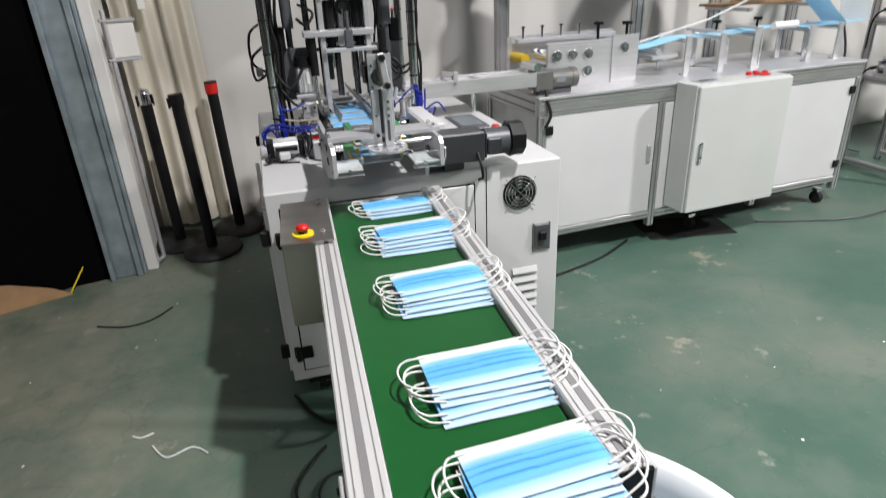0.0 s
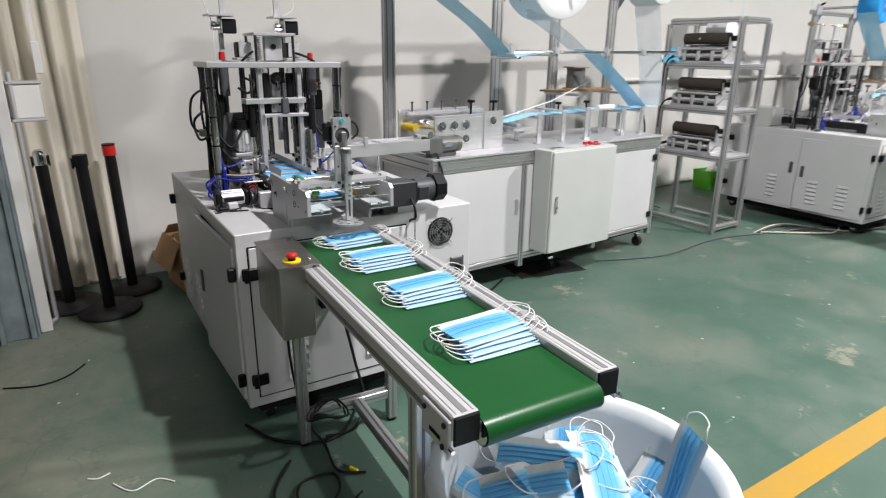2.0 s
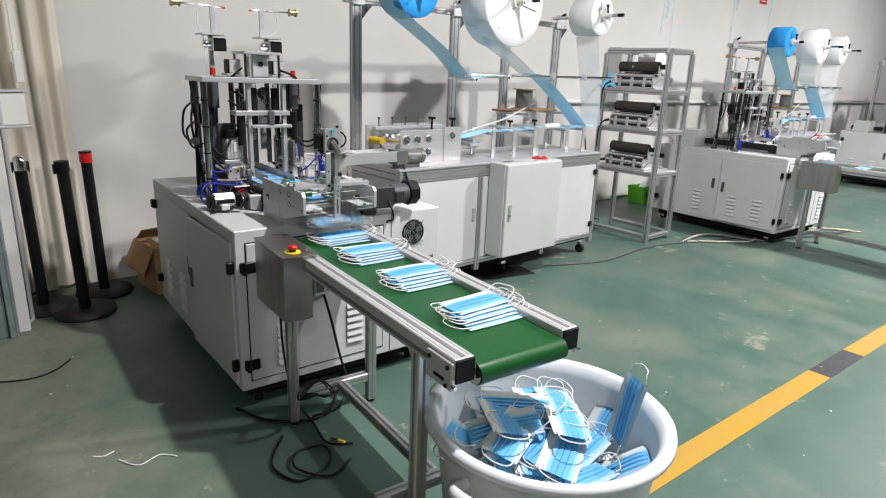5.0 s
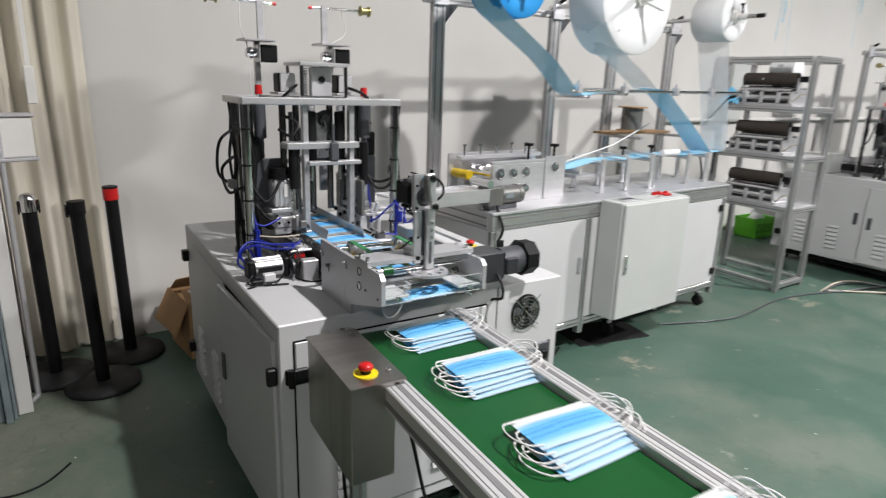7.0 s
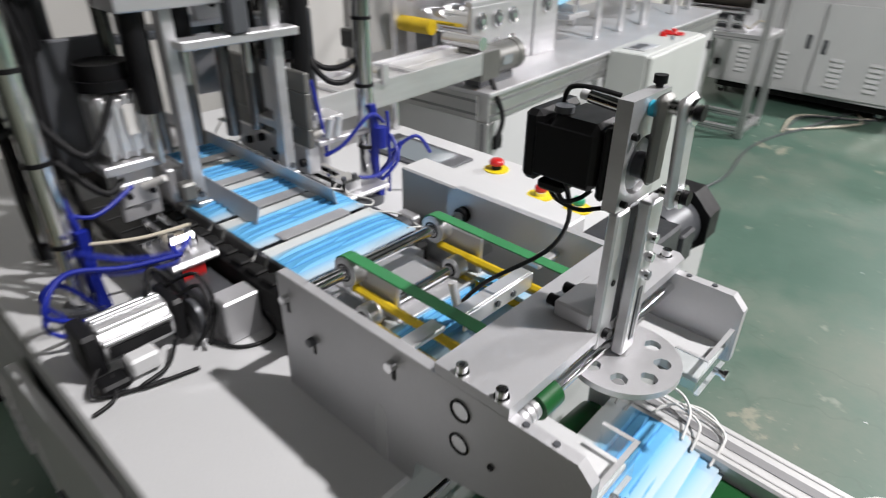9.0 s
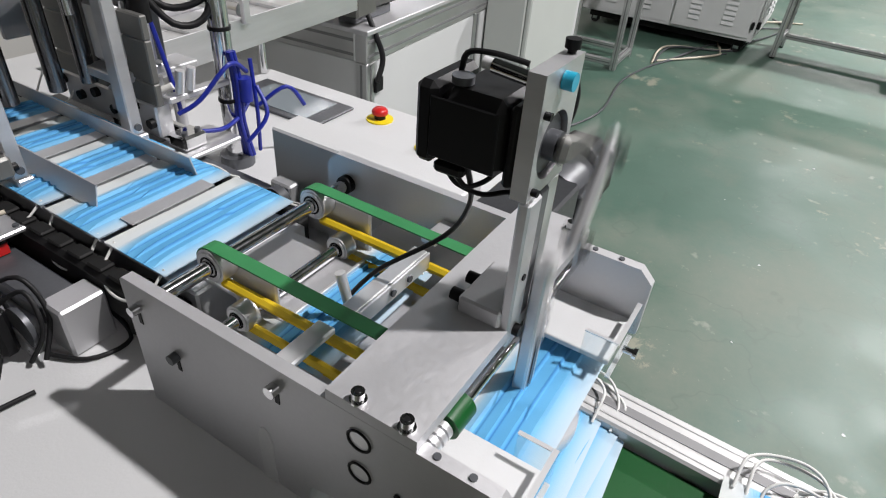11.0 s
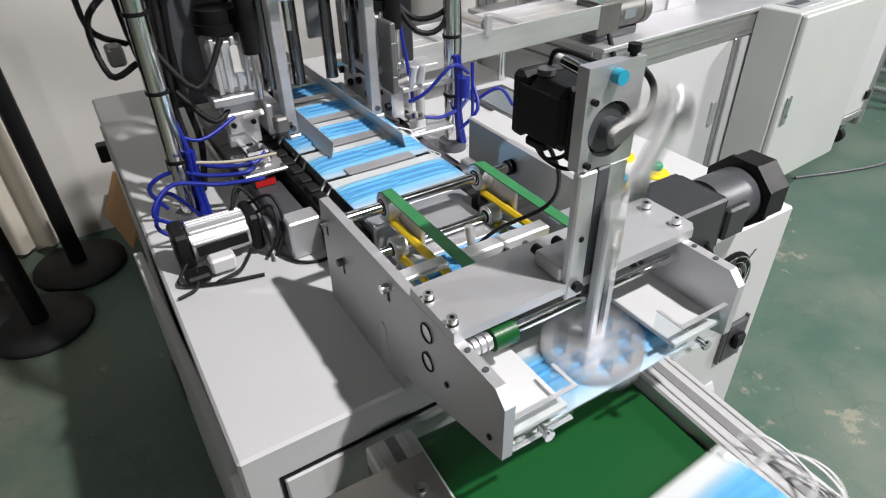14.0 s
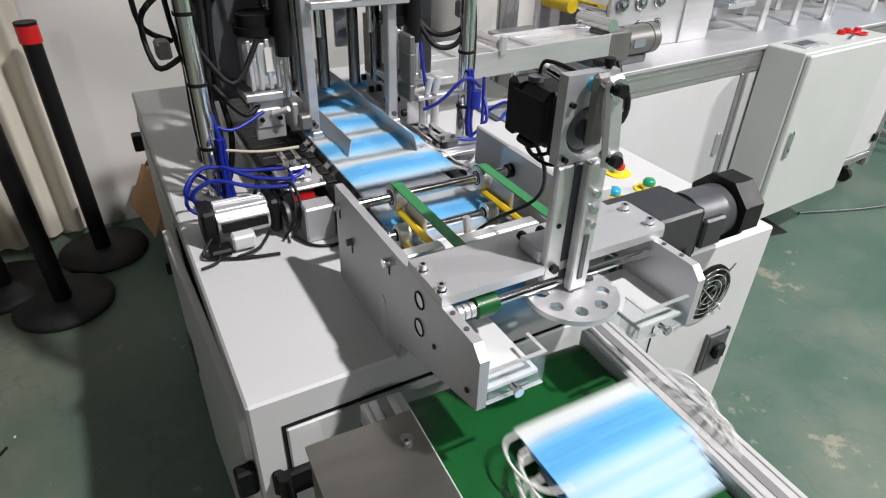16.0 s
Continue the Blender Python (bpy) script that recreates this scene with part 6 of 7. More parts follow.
# ---- masks ----
def mask_material():
    m = bpy.data.materials.new("pleated_mask")
    m.use_nodes = True
    nt = m.node_tree
    bsdf = nt.nodes["Principled BSDF"]
    bsdf.inputs["Roughness"].default_value = 0.8
    coord, sep = nt.nodes.new("ShaderNodeTexCoord"), nt.nodes.new("ShaderNodeSeparateXYZ")
    nt.links.new(coord.outputs["Object"], sep.inputs[0])
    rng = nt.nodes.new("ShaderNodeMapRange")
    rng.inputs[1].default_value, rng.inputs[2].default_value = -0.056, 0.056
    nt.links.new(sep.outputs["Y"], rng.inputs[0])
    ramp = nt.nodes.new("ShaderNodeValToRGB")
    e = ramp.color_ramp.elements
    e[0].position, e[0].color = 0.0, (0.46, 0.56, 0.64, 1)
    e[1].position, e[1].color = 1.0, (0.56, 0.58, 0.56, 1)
    # narrow dark stops paint crease shade along the pleats
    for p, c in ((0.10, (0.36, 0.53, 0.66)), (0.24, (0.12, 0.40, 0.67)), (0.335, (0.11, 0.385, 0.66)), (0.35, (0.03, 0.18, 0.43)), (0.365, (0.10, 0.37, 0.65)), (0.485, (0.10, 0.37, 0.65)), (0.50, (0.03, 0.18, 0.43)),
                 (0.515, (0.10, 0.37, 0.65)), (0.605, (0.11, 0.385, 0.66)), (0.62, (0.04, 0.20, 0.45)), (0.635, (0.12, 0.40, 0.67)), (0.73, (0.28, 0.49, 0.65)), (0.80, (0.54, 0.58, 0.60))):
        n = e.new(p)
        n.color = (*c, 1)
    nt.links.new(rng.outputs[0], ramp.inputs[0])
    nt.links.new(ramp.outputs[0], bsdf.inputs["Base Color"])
    tex, b = nt.nodes.new("ShaderNodeTexNoise"), nt.nodes.new("ShaderNodeBump")
    tex.inputs["Scale"].default_value = 900
    b.inputs["Strength"].default_value, b.inputs["Distance"].default_value = 0.2, 0.001
    nt.links.new(coord.outputs["Object"], tex.inputs["Vector"])
    nt.links.new(tex.outputs[0], b.inputs["Height"])
    nt.links.new(b.outputs[0], bsdf.inputs["Normal"])
    return m


MASK = mask_material()
ML, MW = 0.205, 0.110


def mask_meshes(seed, belt):
    r = random.Random(seed)
    p1, p2 = r.uniform(-2, 2), r.uniform(-2, 2)

    def at(u, v):
        x, y = ML * (u - 0.5), MW * (v - 0.5)
        w = (v - 0.2) / 0.6 * 4 + 0.04 * math.sin(3 * u + p1)
        saw = 1.0 - (w % 1.0) if 0.2 < v < 0.8 else 0.0
        z = 0.003 + 0.0048 * saw * min(1, 8 * u, 8 * (1 - u))
        z += 0.003 * math.sin(math.pi * u) * math.sin(math.pi * v) + 0.0006 * math.sin(2.2 * u * 3.14 + p2)
        if not belt:
            z += 0.010 * math.sin(3.1 * u + p1) * math.cos(2.3 * v + p2)
        return (x, y, z)
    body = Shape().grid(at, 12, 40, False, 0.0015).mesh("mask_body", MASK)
    loops = []
    for s in (-1, 1):
        pts = []
        out = 0.046 + r.uniform(-0.010, 0.010)
        bow = r.uniform(-0.012, 0.012)
        for q in range(11):
            a = math.pi * q / 10
            x = s * (ML / 2 - 0.004 + out * math.sin(a) ** 0.7 if 0 < q < 10 else ML / 2 - 0.012)
            y = (MW / 2 - 0.010) * math.cos(a) + bow * math.sin(a)
            lift = 0.0045
            if belt and s < 0:
                lift = 0.0045 + 0.010 * math.sin(a) ** 0.6 if 0 < q < 10 else 0.006
            elif belt:
                lift = 0.0045 + 0.022 * math.sin(a) ** 0.4 + 0.003 * math.sin(3 * a + p1) if 0 < q < 10 else 0.006
            elif not belt:
                lift = 0.005 + 0.02 * math.sin(a) * math.sin(2 * a + p2)
            pts.append((x, y, max(lift, 0.004)))
        loops.append(Shape().tube(bend(pts, 3), 0.0019, 5).mesh("ear_loop", CORD))
    return body, loops


BELT_MASKS = [mask_meshes(s, True) for s in range(6)]
PILE_MASKS = [mask_meshes(s + 20, False) for s in range(6)]


def mask(kind, m, label, group):
    body, loops = kind
    t = thing("face_mask", m, label, "face mask", group)
    for name, me in (("body", body), ("ear_loop", loops[0]), ("ear_loop", loops[1])):
        ob = new(name, me)
        ob.parent = t
        if name == "ear_loop":
            ob["label"] = "white elastic ear loop"
    return t


r = random.Random(8)
for layer in range(6):
    z = 0.15 + 0.05 * layer
    for k in range(15):
        a, d = r.uniform(0, 6.283), math.sqrt(r.uniform(0.02, 1)) * (0.17 if layer < 5 else 0.15)
        zz = z + 0.04 * (1 - d / 0.2) + r.uniform(-0.02, 0.02)
        side = math.degrees(a)
        mask(PILE_MASKS[r.randrange(6)], pose(BIN_C[0] + d * math.cos(a), BIN_C[1] + d * math.sin(a), zz, r.uniform(-14, 14), r.uniform(-14, 14), r.gauss(18, 26)),
             "blue pleated face mask with white ear loops in the tub", "masks in the tub")
for a, d, z, tilt in ((-29, 0.250, 0.545, 74), (48, 0.225, 0.41, 40), (84, 0.21, 0.41, 30), (-5, 0.235, 0.40, 50), (150, 0.20, 0.40, 25), (200, 0.20, 0.40, 25), (-50, 0.21, 0.40, 30), (-100, 0.21, 0.40, 25), (120, 0.20, 0.40, 25)):
    m = pose(BIN_C[0] + d * math.cos(radians(a)), BIN_C[1] + d * math.sin(radians(a)), z, 0, 0, a) @ pose(0, 0, 0, 0, -tilt, 0)
    mask(PILE_MASKS[r.randrange(6)], m, "blue face mask leaning upright against the side of the tub", "masks in the tub")

PERIOD, T0 = 0.431, 14.5          # seconds from press to press; one press time
CREEP, STEP, DROP_Y = 0.016, 0.268, 1.250


def press_time(j):
    return T0 + PERIOD * j


def group_end(j):
    return j % 5 == 3


MASK_U = 0.385


def slot(k, j=0):
    """Place of a mask before the press, by how many presses it still has to wait."""
    if k == 0:
        return M @ pose(MASK_U, -0.135, 0.912, -3)
    if k == 1:
        return M @ pose(MASK_U, 0.095, 0.912)
    if k <= 6:
        return M @ pose(MASK_U, 0.322 + 0.121 * (k - 2), 0.931)
    if k <= 9:
        return M @ pose(MASK_U + 0.22 * (k - 6), 0.816 + 0.0154 * (k - 6), 0.964, 0, 0, 4)
    return pose(2.66, 3.435, 0.893 + 0.0014 * ((j + 60) % 60))


FIRST, LAST = -56, 13
made_masks = {}
for j in range(FIRST, LAST + 1):
    # what has left the belt before the clip begins is part of the heap
    made_masks[j] = mask(BELT_MASKS[j % 6], slot(3), "blue pleated face mask with white ear loops on the machine", "masks passing the machine")


def mask_rows(j):
    r = random.Random(1000 + j)
    rows = []
    t_press = press_time(j)
    # through the machine
    top = 11
    for k in range(top, 0, -1):
        t = press_time(j - k + 1) - 0.29
        rows.append((t, slot(k, j)))
        rows.append((t + 0.12, slot(k - 1, j)))
    jx, jr = r.uniform(-0.006, 0.006), 3 + r.uniform(-3, 3)
    lift = 0.0058 * ((j - 4) % 5)

    def on_belt(y, dz=0.0, tip=0.0):
        y += 0.035 * math.sin(math.pi * min(1, max(0, y / 1.1))) - 0.035 * min(1, max(0, (y - 1.1) / 0.1))
        return C @ pose(0.054 + jx, y, BELT_Z + 0.001 + lift + dz, tip, 0, jr)
    y = DROP_Y + r.uniform(-0.004, 0.004)
    rows.append((t_press - 0.06, slot(0)))
    rows.append((t_press + 0.0, on_belt(y)))
    q = j
    fallen = False
    while not fallen and q < 20:
        t = press_time(q)
        if group_end(q):
            a, b, d = t + 0.04, t + 0.42, STEP if q != -37 or j > -52 else 0.16
        else:
            a, b, d = t + 0.02, t + 0.12, CREEP
            if q == j:
                a += 0.02
        rows.append((a, on_belt(y)))
        if y - d < 0.012 and d > 0.1 and not (q == -22 and j == -37) and q != -37:
            tf = b if j > -52 else t + 0.2
            ang, dist = r.uniform(0, 6.283), 0.13 * math.sqrt(r.random())
            rest = Vector((BIN_C[0] + dist * math.cos(ang), BIN_C[1] + dist * math.sin(ang), 0.47 + 0.012 * ((j * 7) % 6)))
            over = max(-0.075, y - d)
            rows.append((tf - 0.12, on_belt(y - 0.75 * d)))
            rows.append((tf, on_belt(over, -0.006, 14)))
            rows.append((tf + 0.08, C @ pose(0.06, over - 0.03, BELT_Z - 0.05 + lift, 42, 0, jr)))
            rows.append((tf + 0.18, C @ pose(0.06, over - 0.06, BELT_Z - 0.16 + lift, 68, 8, jr)))
            yaw = r.uniform(-60, 60)
            rows.append((tf + 0.32, pose(*rest, 12, r.uniform(-14, 14), yaw)))
            rows.append((tf + 0.5, pose(*rest, 10, r.uniform(-14, 14), yaw)))
            fallen = True
        else:
            y -= d
            rows.append((b, on_belt(y, -0.012 if y < -0.02 else 0, 14 if y < -0.02 else 0)))
        q += 1
    rows.sort(key=lambda row: row[0])
    return rows


def clipped(rows):
    """Rows from the clip's start to its end, with a hold at both ends."""
    inside = [row for row in rows if 0 < row[0] < 16]
    before = [row for row in rows if row[0] <= 0]
    after = [row for row in rows if row[0] >= 16]

    def between(a, b, t):
        f = (t - a[0]) / max(1e-6, b[0] - a[0])
        q = a[1].to_quaternion().slerp(b[1].to_quaternion(), f)
        return Matrix.LocRotScale(a[1].translation.lerp(b[1].translation, f), q, None)
    nxt = inside[0] if inside else (after[0] if after else before[-1])
    first = between(before[-1], nxt, 0) if before and before[-1][0] < nxt[0] else nxt[1]
    prv = inside[-1] if inside else (0, first)
    last = between(prv, after[0], 16) if after else prv[1]
    out = [(0.0, first)]
    for t, m in inside:
        if t - out[-1][0] > 0.035 and 16 - t > 0.02:
            out.append((t, m))
    return out + [(16.0, last)]


def crank_angle(t):
    """Degrees that the crank has turned since its rest at the top, at t."""
    j = math.floor((t - T0) / PERIOD + 0.5)
    d = t - press_time(j)
    if d < -0.10:
        return 0.0
    if d < 0:
        return 180 * (d + 0.10) / 0.10
    return min(360.0, 180 + 180 * d / 0.09)


def press_level(t):
    """How far the press head is down, in metres, at t."""
    a = radians(crank_angle(t))
    x, z = THROW * math.sin(a), THROW * math.cos(a)
    return THROW + LINK - z - math.sqrt(LINK ** 2 - (x - 0.011) ** 2) - (LINK - math.sqrt(LINK ** 2 - 0.011 ** 2))


def loop_rows(j, s):
    """The ear loops hang down beside the track and lie out once the mask is on the belt."""
    fold = random.Random(77 * j + s).uniform(42, 68)
    t = press_time(j)
    x = s * (ML / 2 - 0.012)
    return [(w, pose(x, 0, 0, 0, s * a, 0) @ pose(-x, 0, 0)) for w, a in ((t - 60, fold), (t - 0.14, fold), (t - 0.03, 0.4 * fold), (t + 0.03, 0), (t + 60, 0))]


def motions():
    for j, ob in made_masks.items():
        walk(ob, clipped(mask_rows(j)))
        for s, me in zip((-1, 1), BELT_MASKS[j % 6][1]):
            cord = next(c for c in ob.children if c.data == me)
            walk(cord, clipped(loop_rows(j, s)))
    times = []
    for j in range(-34, 5):
        t = press_time(j)
        times += [t + q for q in (-0.101, -0.08, -0.06, -0.04, -0.02, 0, 0.022, 0.045, 0.068, 0.091)]
    times = [0.0] + [t for t in times if 0.03 < t < 15.97] + [16.0]
    walk(head, [(t, M @ pose(0, 0, -press_level(t))) for t in times])
    walk(crank, [(t, CRANK_M @ pose(0, 0, 0, 0, crank_angle(t) % 360, 0)) for t in times])
    rods = []
    for t in times:
        a = radians(crank_angle(t))
        x, z = THROW * math.sin(a), THROW * math.cos(a)
        lean = math.degrees(math.asin((x - 0.011) / LINK))
        rods.append((t, M @ pose(ARM_U + x, ARM_V - 0.031, BORE_Z + z, 0, lean, 0)))
    walk(link, rods)
    rows, rows2 = [], []
    for j in range(-34, 5):
        t = press_time(j)
        for dt, y in ((-0.20, 0.0), (-0.10, 0.11), (0.05, 0.11), (0.17, 0.0)):
            rows.append((t + dt, M @ pose(0, y, 0)))
            rows2.append((t + dt, M @ pose(0, 0.8 * y, 0)))
    for ob, some in ((carriage, rows), (carriage2, rows2)):
        walk(ob, clipped(some))

# ---- the mask-blank machine: table, rolls and web ----
def blank_table(m):
    t = thing("blank_machine_table", m, "long machine table of aluminium profile with white door panels", "machine table", "mask-blank machines")
    top = part("tabletop", Shape().box(-0.01, 2.14, -0.01, 0.63, 0.872, 0.886, 0.002), ALUMATT, t, "smooth aluminium tabletop")
    for x in (0.0, 0.70, 1.43, 2.09):
        profile_part("leg", t, x, x + 0.04, 0.0, 0.04, 0.10, 0.79)
    for x in (0.0, 2.09):
        profile_part("leg", t, x, x + 0.04, 0.58, 0.62, 0.10, 0.79)
        profile_part("end_rail", t, x, x + 0.04, 0.041, 0.579, 0.791, 0.871)
        profile_part("end_rail", t, x, x + 0.04, 0.041, 0.579, 0.15, 0.19)
        part("end_panel", Shape().box(x + 0.012, x + 0.026, 0.041, 0.579, 0.191, 0.79, 0.001), WHITE, t)
    profile_part("front_rail", t, 0.0, 2.13, 0.0, 0.04, 0.791, 0.871)
    profile_part("back_rail", t, 0.0, 2.13, 0.58, 0.62, 0.791, 0.871)
    profile_part("bottom_rail", t, 0.041, 0.699, 0.0, 0.04, 0.15, 0.19)
    profile_part("bottom_rail", t, 0.741, 2.089, 0.0, 0.04, 0.15, 0.19)
    # near-black block keeps the hollow table dark
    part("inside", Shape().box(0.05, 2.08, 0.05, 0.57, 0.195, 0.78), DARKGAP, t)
    for x0, x1, hx in ((0.043, 0.697, 0.66), (1.473, 2.087, 1.51)):
        d = part("door", Shape().box(x0, x1, 0.006, 0.022, 0.193, 0.788, 0.002), WHITE, t, "white sheet-metal door")
        if x0 < 1:
            part("handle", Shape().box(hx - 0.012, hx + 0.012, -0.006, 0.0055, 0.48, 0.57, 0.003), ALUMATT, d)
        hx2 = x0 + 0.012 if x0 < 1 else x1 - 0.012
        for z in (0.27, 0.72):
            part("hinge", Shape().box(hx2 - 0.02, hx2 + 0.02, -0.008, 0.0055, z - 0.022, z + 0.022, 0.003), BLACK, d)
    part("panel", Shape().box(0.742, 1.428, 0.006, 0.022, 0.193, 0.788, 0.002), WHITE, t)
    for x in (0.06, 1.05, 2.05):
        for y in (0.06, 0.56):
            c = part("caster", Shape().rod((x - 0.015, y, 0.038), (x + 0.015, y, 0.038), 0.038, 16), RUBBER, t)
            part("fork", Shape().box(x - 0.024, x + 0.024, y - 0.02, y + 0.02, 0.077, 0.0995, 0.002), CHROME, c)
    # dark block painting the shade below the table frame
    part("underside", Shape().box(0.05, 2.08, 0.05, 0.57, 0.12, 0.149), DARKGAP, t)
    return t


def electric_cabinet(m):
    t = thing("electric_cabinet", m, "pale grey electric control cabinet mounted on the table front", "control cabinet", "electric cabinets")
    part("case", Shape().box(0.79, 1.395, -0.155, -0.002, 0.215, 0.888, 0.004), GREY, t)
    d = part("door", Shape().box(0.795, 1.39, -0.176, -0.1555, 0.22, 0.883, 0.005), GREY, t)
    part("handle", Shape().box(0.825, 0.85, -0.186, -0.1765, 0.49, 0.60, 0.004), CHROME, d)
    part("keyhole", Shape().rod((0.8375, -0.1865, 0.525), (0.8375, -0.188, 0.525), 0.007, 12), CASTING, d)
    part("panel", Shape().box(0.85, 1.0, -0.12, -0.03, 0.8885, 0.891, 0.001), ALUMATT, t, "small grey operator panel")
    part("display", Shape().box(0.87, 0.97, -0.09, -0.05, 0.8915, 0.8925), CASTING, t)
    for k, (x, y, mt) in enumerate(((1.21, -0.05, RED), (1.26, -0.045, RED), (1.31, -0.06, RED))):
        b = part("button", Shape().rod((x, y, 0.8885), (x, y, 0.905), 0.016, 14, 0.013), mt, t)
    sc = part("scissors", Shape().add([(1.13, -0.115, 0.8888), (1.14, -0.123, 0.8888), (1.24, -0.088, 0.8888), (1.235, -0.078, 0.8888), (1.13, -0.115, 0.893), (1.14, -0.123, 0.893), (1.24, -0.088, 0.893), (1.235, -0.078, 0.893)],
                                       [(3, 2, 1, 0), (4, 5, 6, 7), (0, 1, 5, 4), (1, 2, 6, 5), (2, 3, 7, 6), (3, 0, 4, 7)]), CHROME, t)
    for y in (-0.098, -0.062):
        part("scissor_grip", Shape().tube([(1.272 + 0.030 * math.cos(q * 0.524), y + 0.015 * math.sin(q * 0.524), 0.894) for q in range(12)], 0.0045, 6, True), RED, sc, "red plastic grip")
    return t


def pleating_unit(m):
    t = thing("pleating_unit", m, "aluminium roller block with bearing plates, black knobs and a yellow roller", "roller unit", "mask-blank machines")
    f = part("front_plate", Shape().box(0.13, 0.64, 0.17, 0.185, 0.8865, 1.09, 0.002), ALU, t)
    part("step_plate", Shape().box(0.50, 0.66, 0.163, 0.1695, 0.8865, 1.12, 0.002), ALU, t)
    for x, z in ((0.18, 1.045), (0.27, 1.045), (0.36, 1.045), (0.57, 1.06), (0.27, 0.96), (0.36, 0.96)):
        y = 0.1695 if x < 0.5 else 0.1625
        b = part("bearing", Shape().rod((x, y, z), (x, y - 0.006, z), 0.024, 20), CASTING, f)
        part("ring", Shape().tube([(x + 0.024 * math.cos(a * 0.3927), y - 0.005, z + 0.024 * math.sin(a * 0.3927)) for a in range(16)], 0.004, 5, True), CHROME, b)
        part("hub", Shape().rod((x, y - 0.0062, z), (x, y - 0.012, z), 0.009, 12), CHROME, b)
    part("back_plate", Shape().box(0.02, 0.66, 0.40, 0.415, 0.8865, 1.13, 0.002), ALU, t)
    for x in (0.06, 0.17, 0.28, 0.39, 0.50):
        rr = 0.042 if x > 0.1 else 0.027
        part("roller", Shape().rod((x, 0.186 if x > 0.1 else 0.27, 1.03), (x, 0.399, 1.03), rr if x > 0.1 else 0.024, 20), CHROME if x > 0.1 else YELLOW, t, "" if x > 0.1 else "yellow roller")
        part("screw", Shape().rod((x + 0.03, 0.36, 1.10), (x + 0.03, 0.36, 1.17), 0.006, 8).rod((x + 0.03, 0.36, 1.17), (x + 0.03, 0.36, 1.18), 0.011, 10), CHROME, t)
    part("top_bar", Shape().box(0.05, 0.64, 0.34, 0.38, 1.10, 1.12, 0.002), ALU, t)
    part("top_bar", Shape().box(0.13, 0.64, 0.172, 0.20, 1.0905, 1.105, 0.002), ALU, t)
    for x, y in ((0.50, 0.30), (0.62, 0.22)):
        k = part("knob", Shape().rod((x, y, 1.09), (x, y, 1.165), 0.007, 8).rod((x, y, 1.165), (x, y, 1.18), 0.026, 8), BLACK, t, "black hand knob")
    part("block", Shape().box(0.50, 0.62, 0.21, 0.39, 0.8865, 1.08, 0.003), ALUMATT, t)
    mo = part("motor", Shape().rod((0.085, 0.07, 0.957), (0.195, 0.07, 0.957), 0.046, 24), MOTORGREY, t, "grey gear motor")
    part("gearbox", Shape().box(-0.01, 0.0845, 0.022, 0.118, 0.912, 1.002, 0.005), MOTORGREY, mo)
    part("name_plate", Shape().box(0.10, 0.15, 0.0225, 0.0238, 0.945, 0.972), SCREEN, mo)
    part("fan_cover", Shape().rod((0.1955, 0.07, 0.957), (0.225, 0.07, 0.957), 0.048, 24), MOTORGREY, mo)
    for q in (0.038, 0.026, 0.014):
        part("fan_grille", Shape().tube([(0.2258, 0.07 + q * math.cos(a * 0.3927), 0.957 + q * math.sin(a * 0.3927)) for a in range(16)], 0.0028, 4, True), CASTING, mo)
    part("mount", Shape().box(0.02, 0.20, 0.05, 0.11, 0.8865, 0.912, 0.003), CASTING, mo)
    part("cable", Shape().tube(bend([(0.05, 0.04, 0.93), (0.04, 0.0, 0.87), (0.05, -0.02, 0.80), (0.02, -0.02, 0.74)]), 0.008, 6), CABLE, t)
    return t


def transfer_trough(m):
    t = thing("transfer_trough", m, "aluminium transfer trough between the roller block and the welding tower", "trough", "mask-blank machines")
    part("floor", Shape().box(-0.66, 0.06, 0.03, 0.17, 0.955, 0.962, 0.001), ALUMATT, t)
    part("side", Shape().box(-0.66, 0.06, 0.024, 0.0295, 0.935, 1.0, 0.001), ALU, t)
    part("side", Shape().box(-0.66, 0.06, 0.1705, 0.176, 0.935, 1.0, 0.001), ALU, t)
    part("roller", Shape().rod((-0.42, 0.03, 1.015), (-0.42, 0.17, 1.015), 0.014, 14), CHROME, t)
    part("roller", Shape().rod((0.0, 0.03, 1.02), (0.0, 0.17, 1.02), 0.02, 14), CHROME, t)
    part("bracket", Shape().box(-0.43, -0.41, 0.012, 0.0235, 0.99, 1.04, 0.002), ALU, t)
    part("post", Shape().rod((-0.3, 0.1, 0.834), (-0.3, 0.1, 0.9545), 0.012, 10), CHROME, t)
    for x0, x1 in ((-0.55, -0.36), (-0.30, -0.11)):
        part("crossbar", Shape().box(x0, x0 + 0.02, 0.03, 0.17, 0.9895, 0.996), ALU, t)
    for y0, y1 in ((0.032, 0.098), (0.102, 0.168)):
        part("cover_strip", Shape().box(-0.655, 0.04, y0, y1, 0.984, 0.989, 0.001), SERVO, t)
    return t


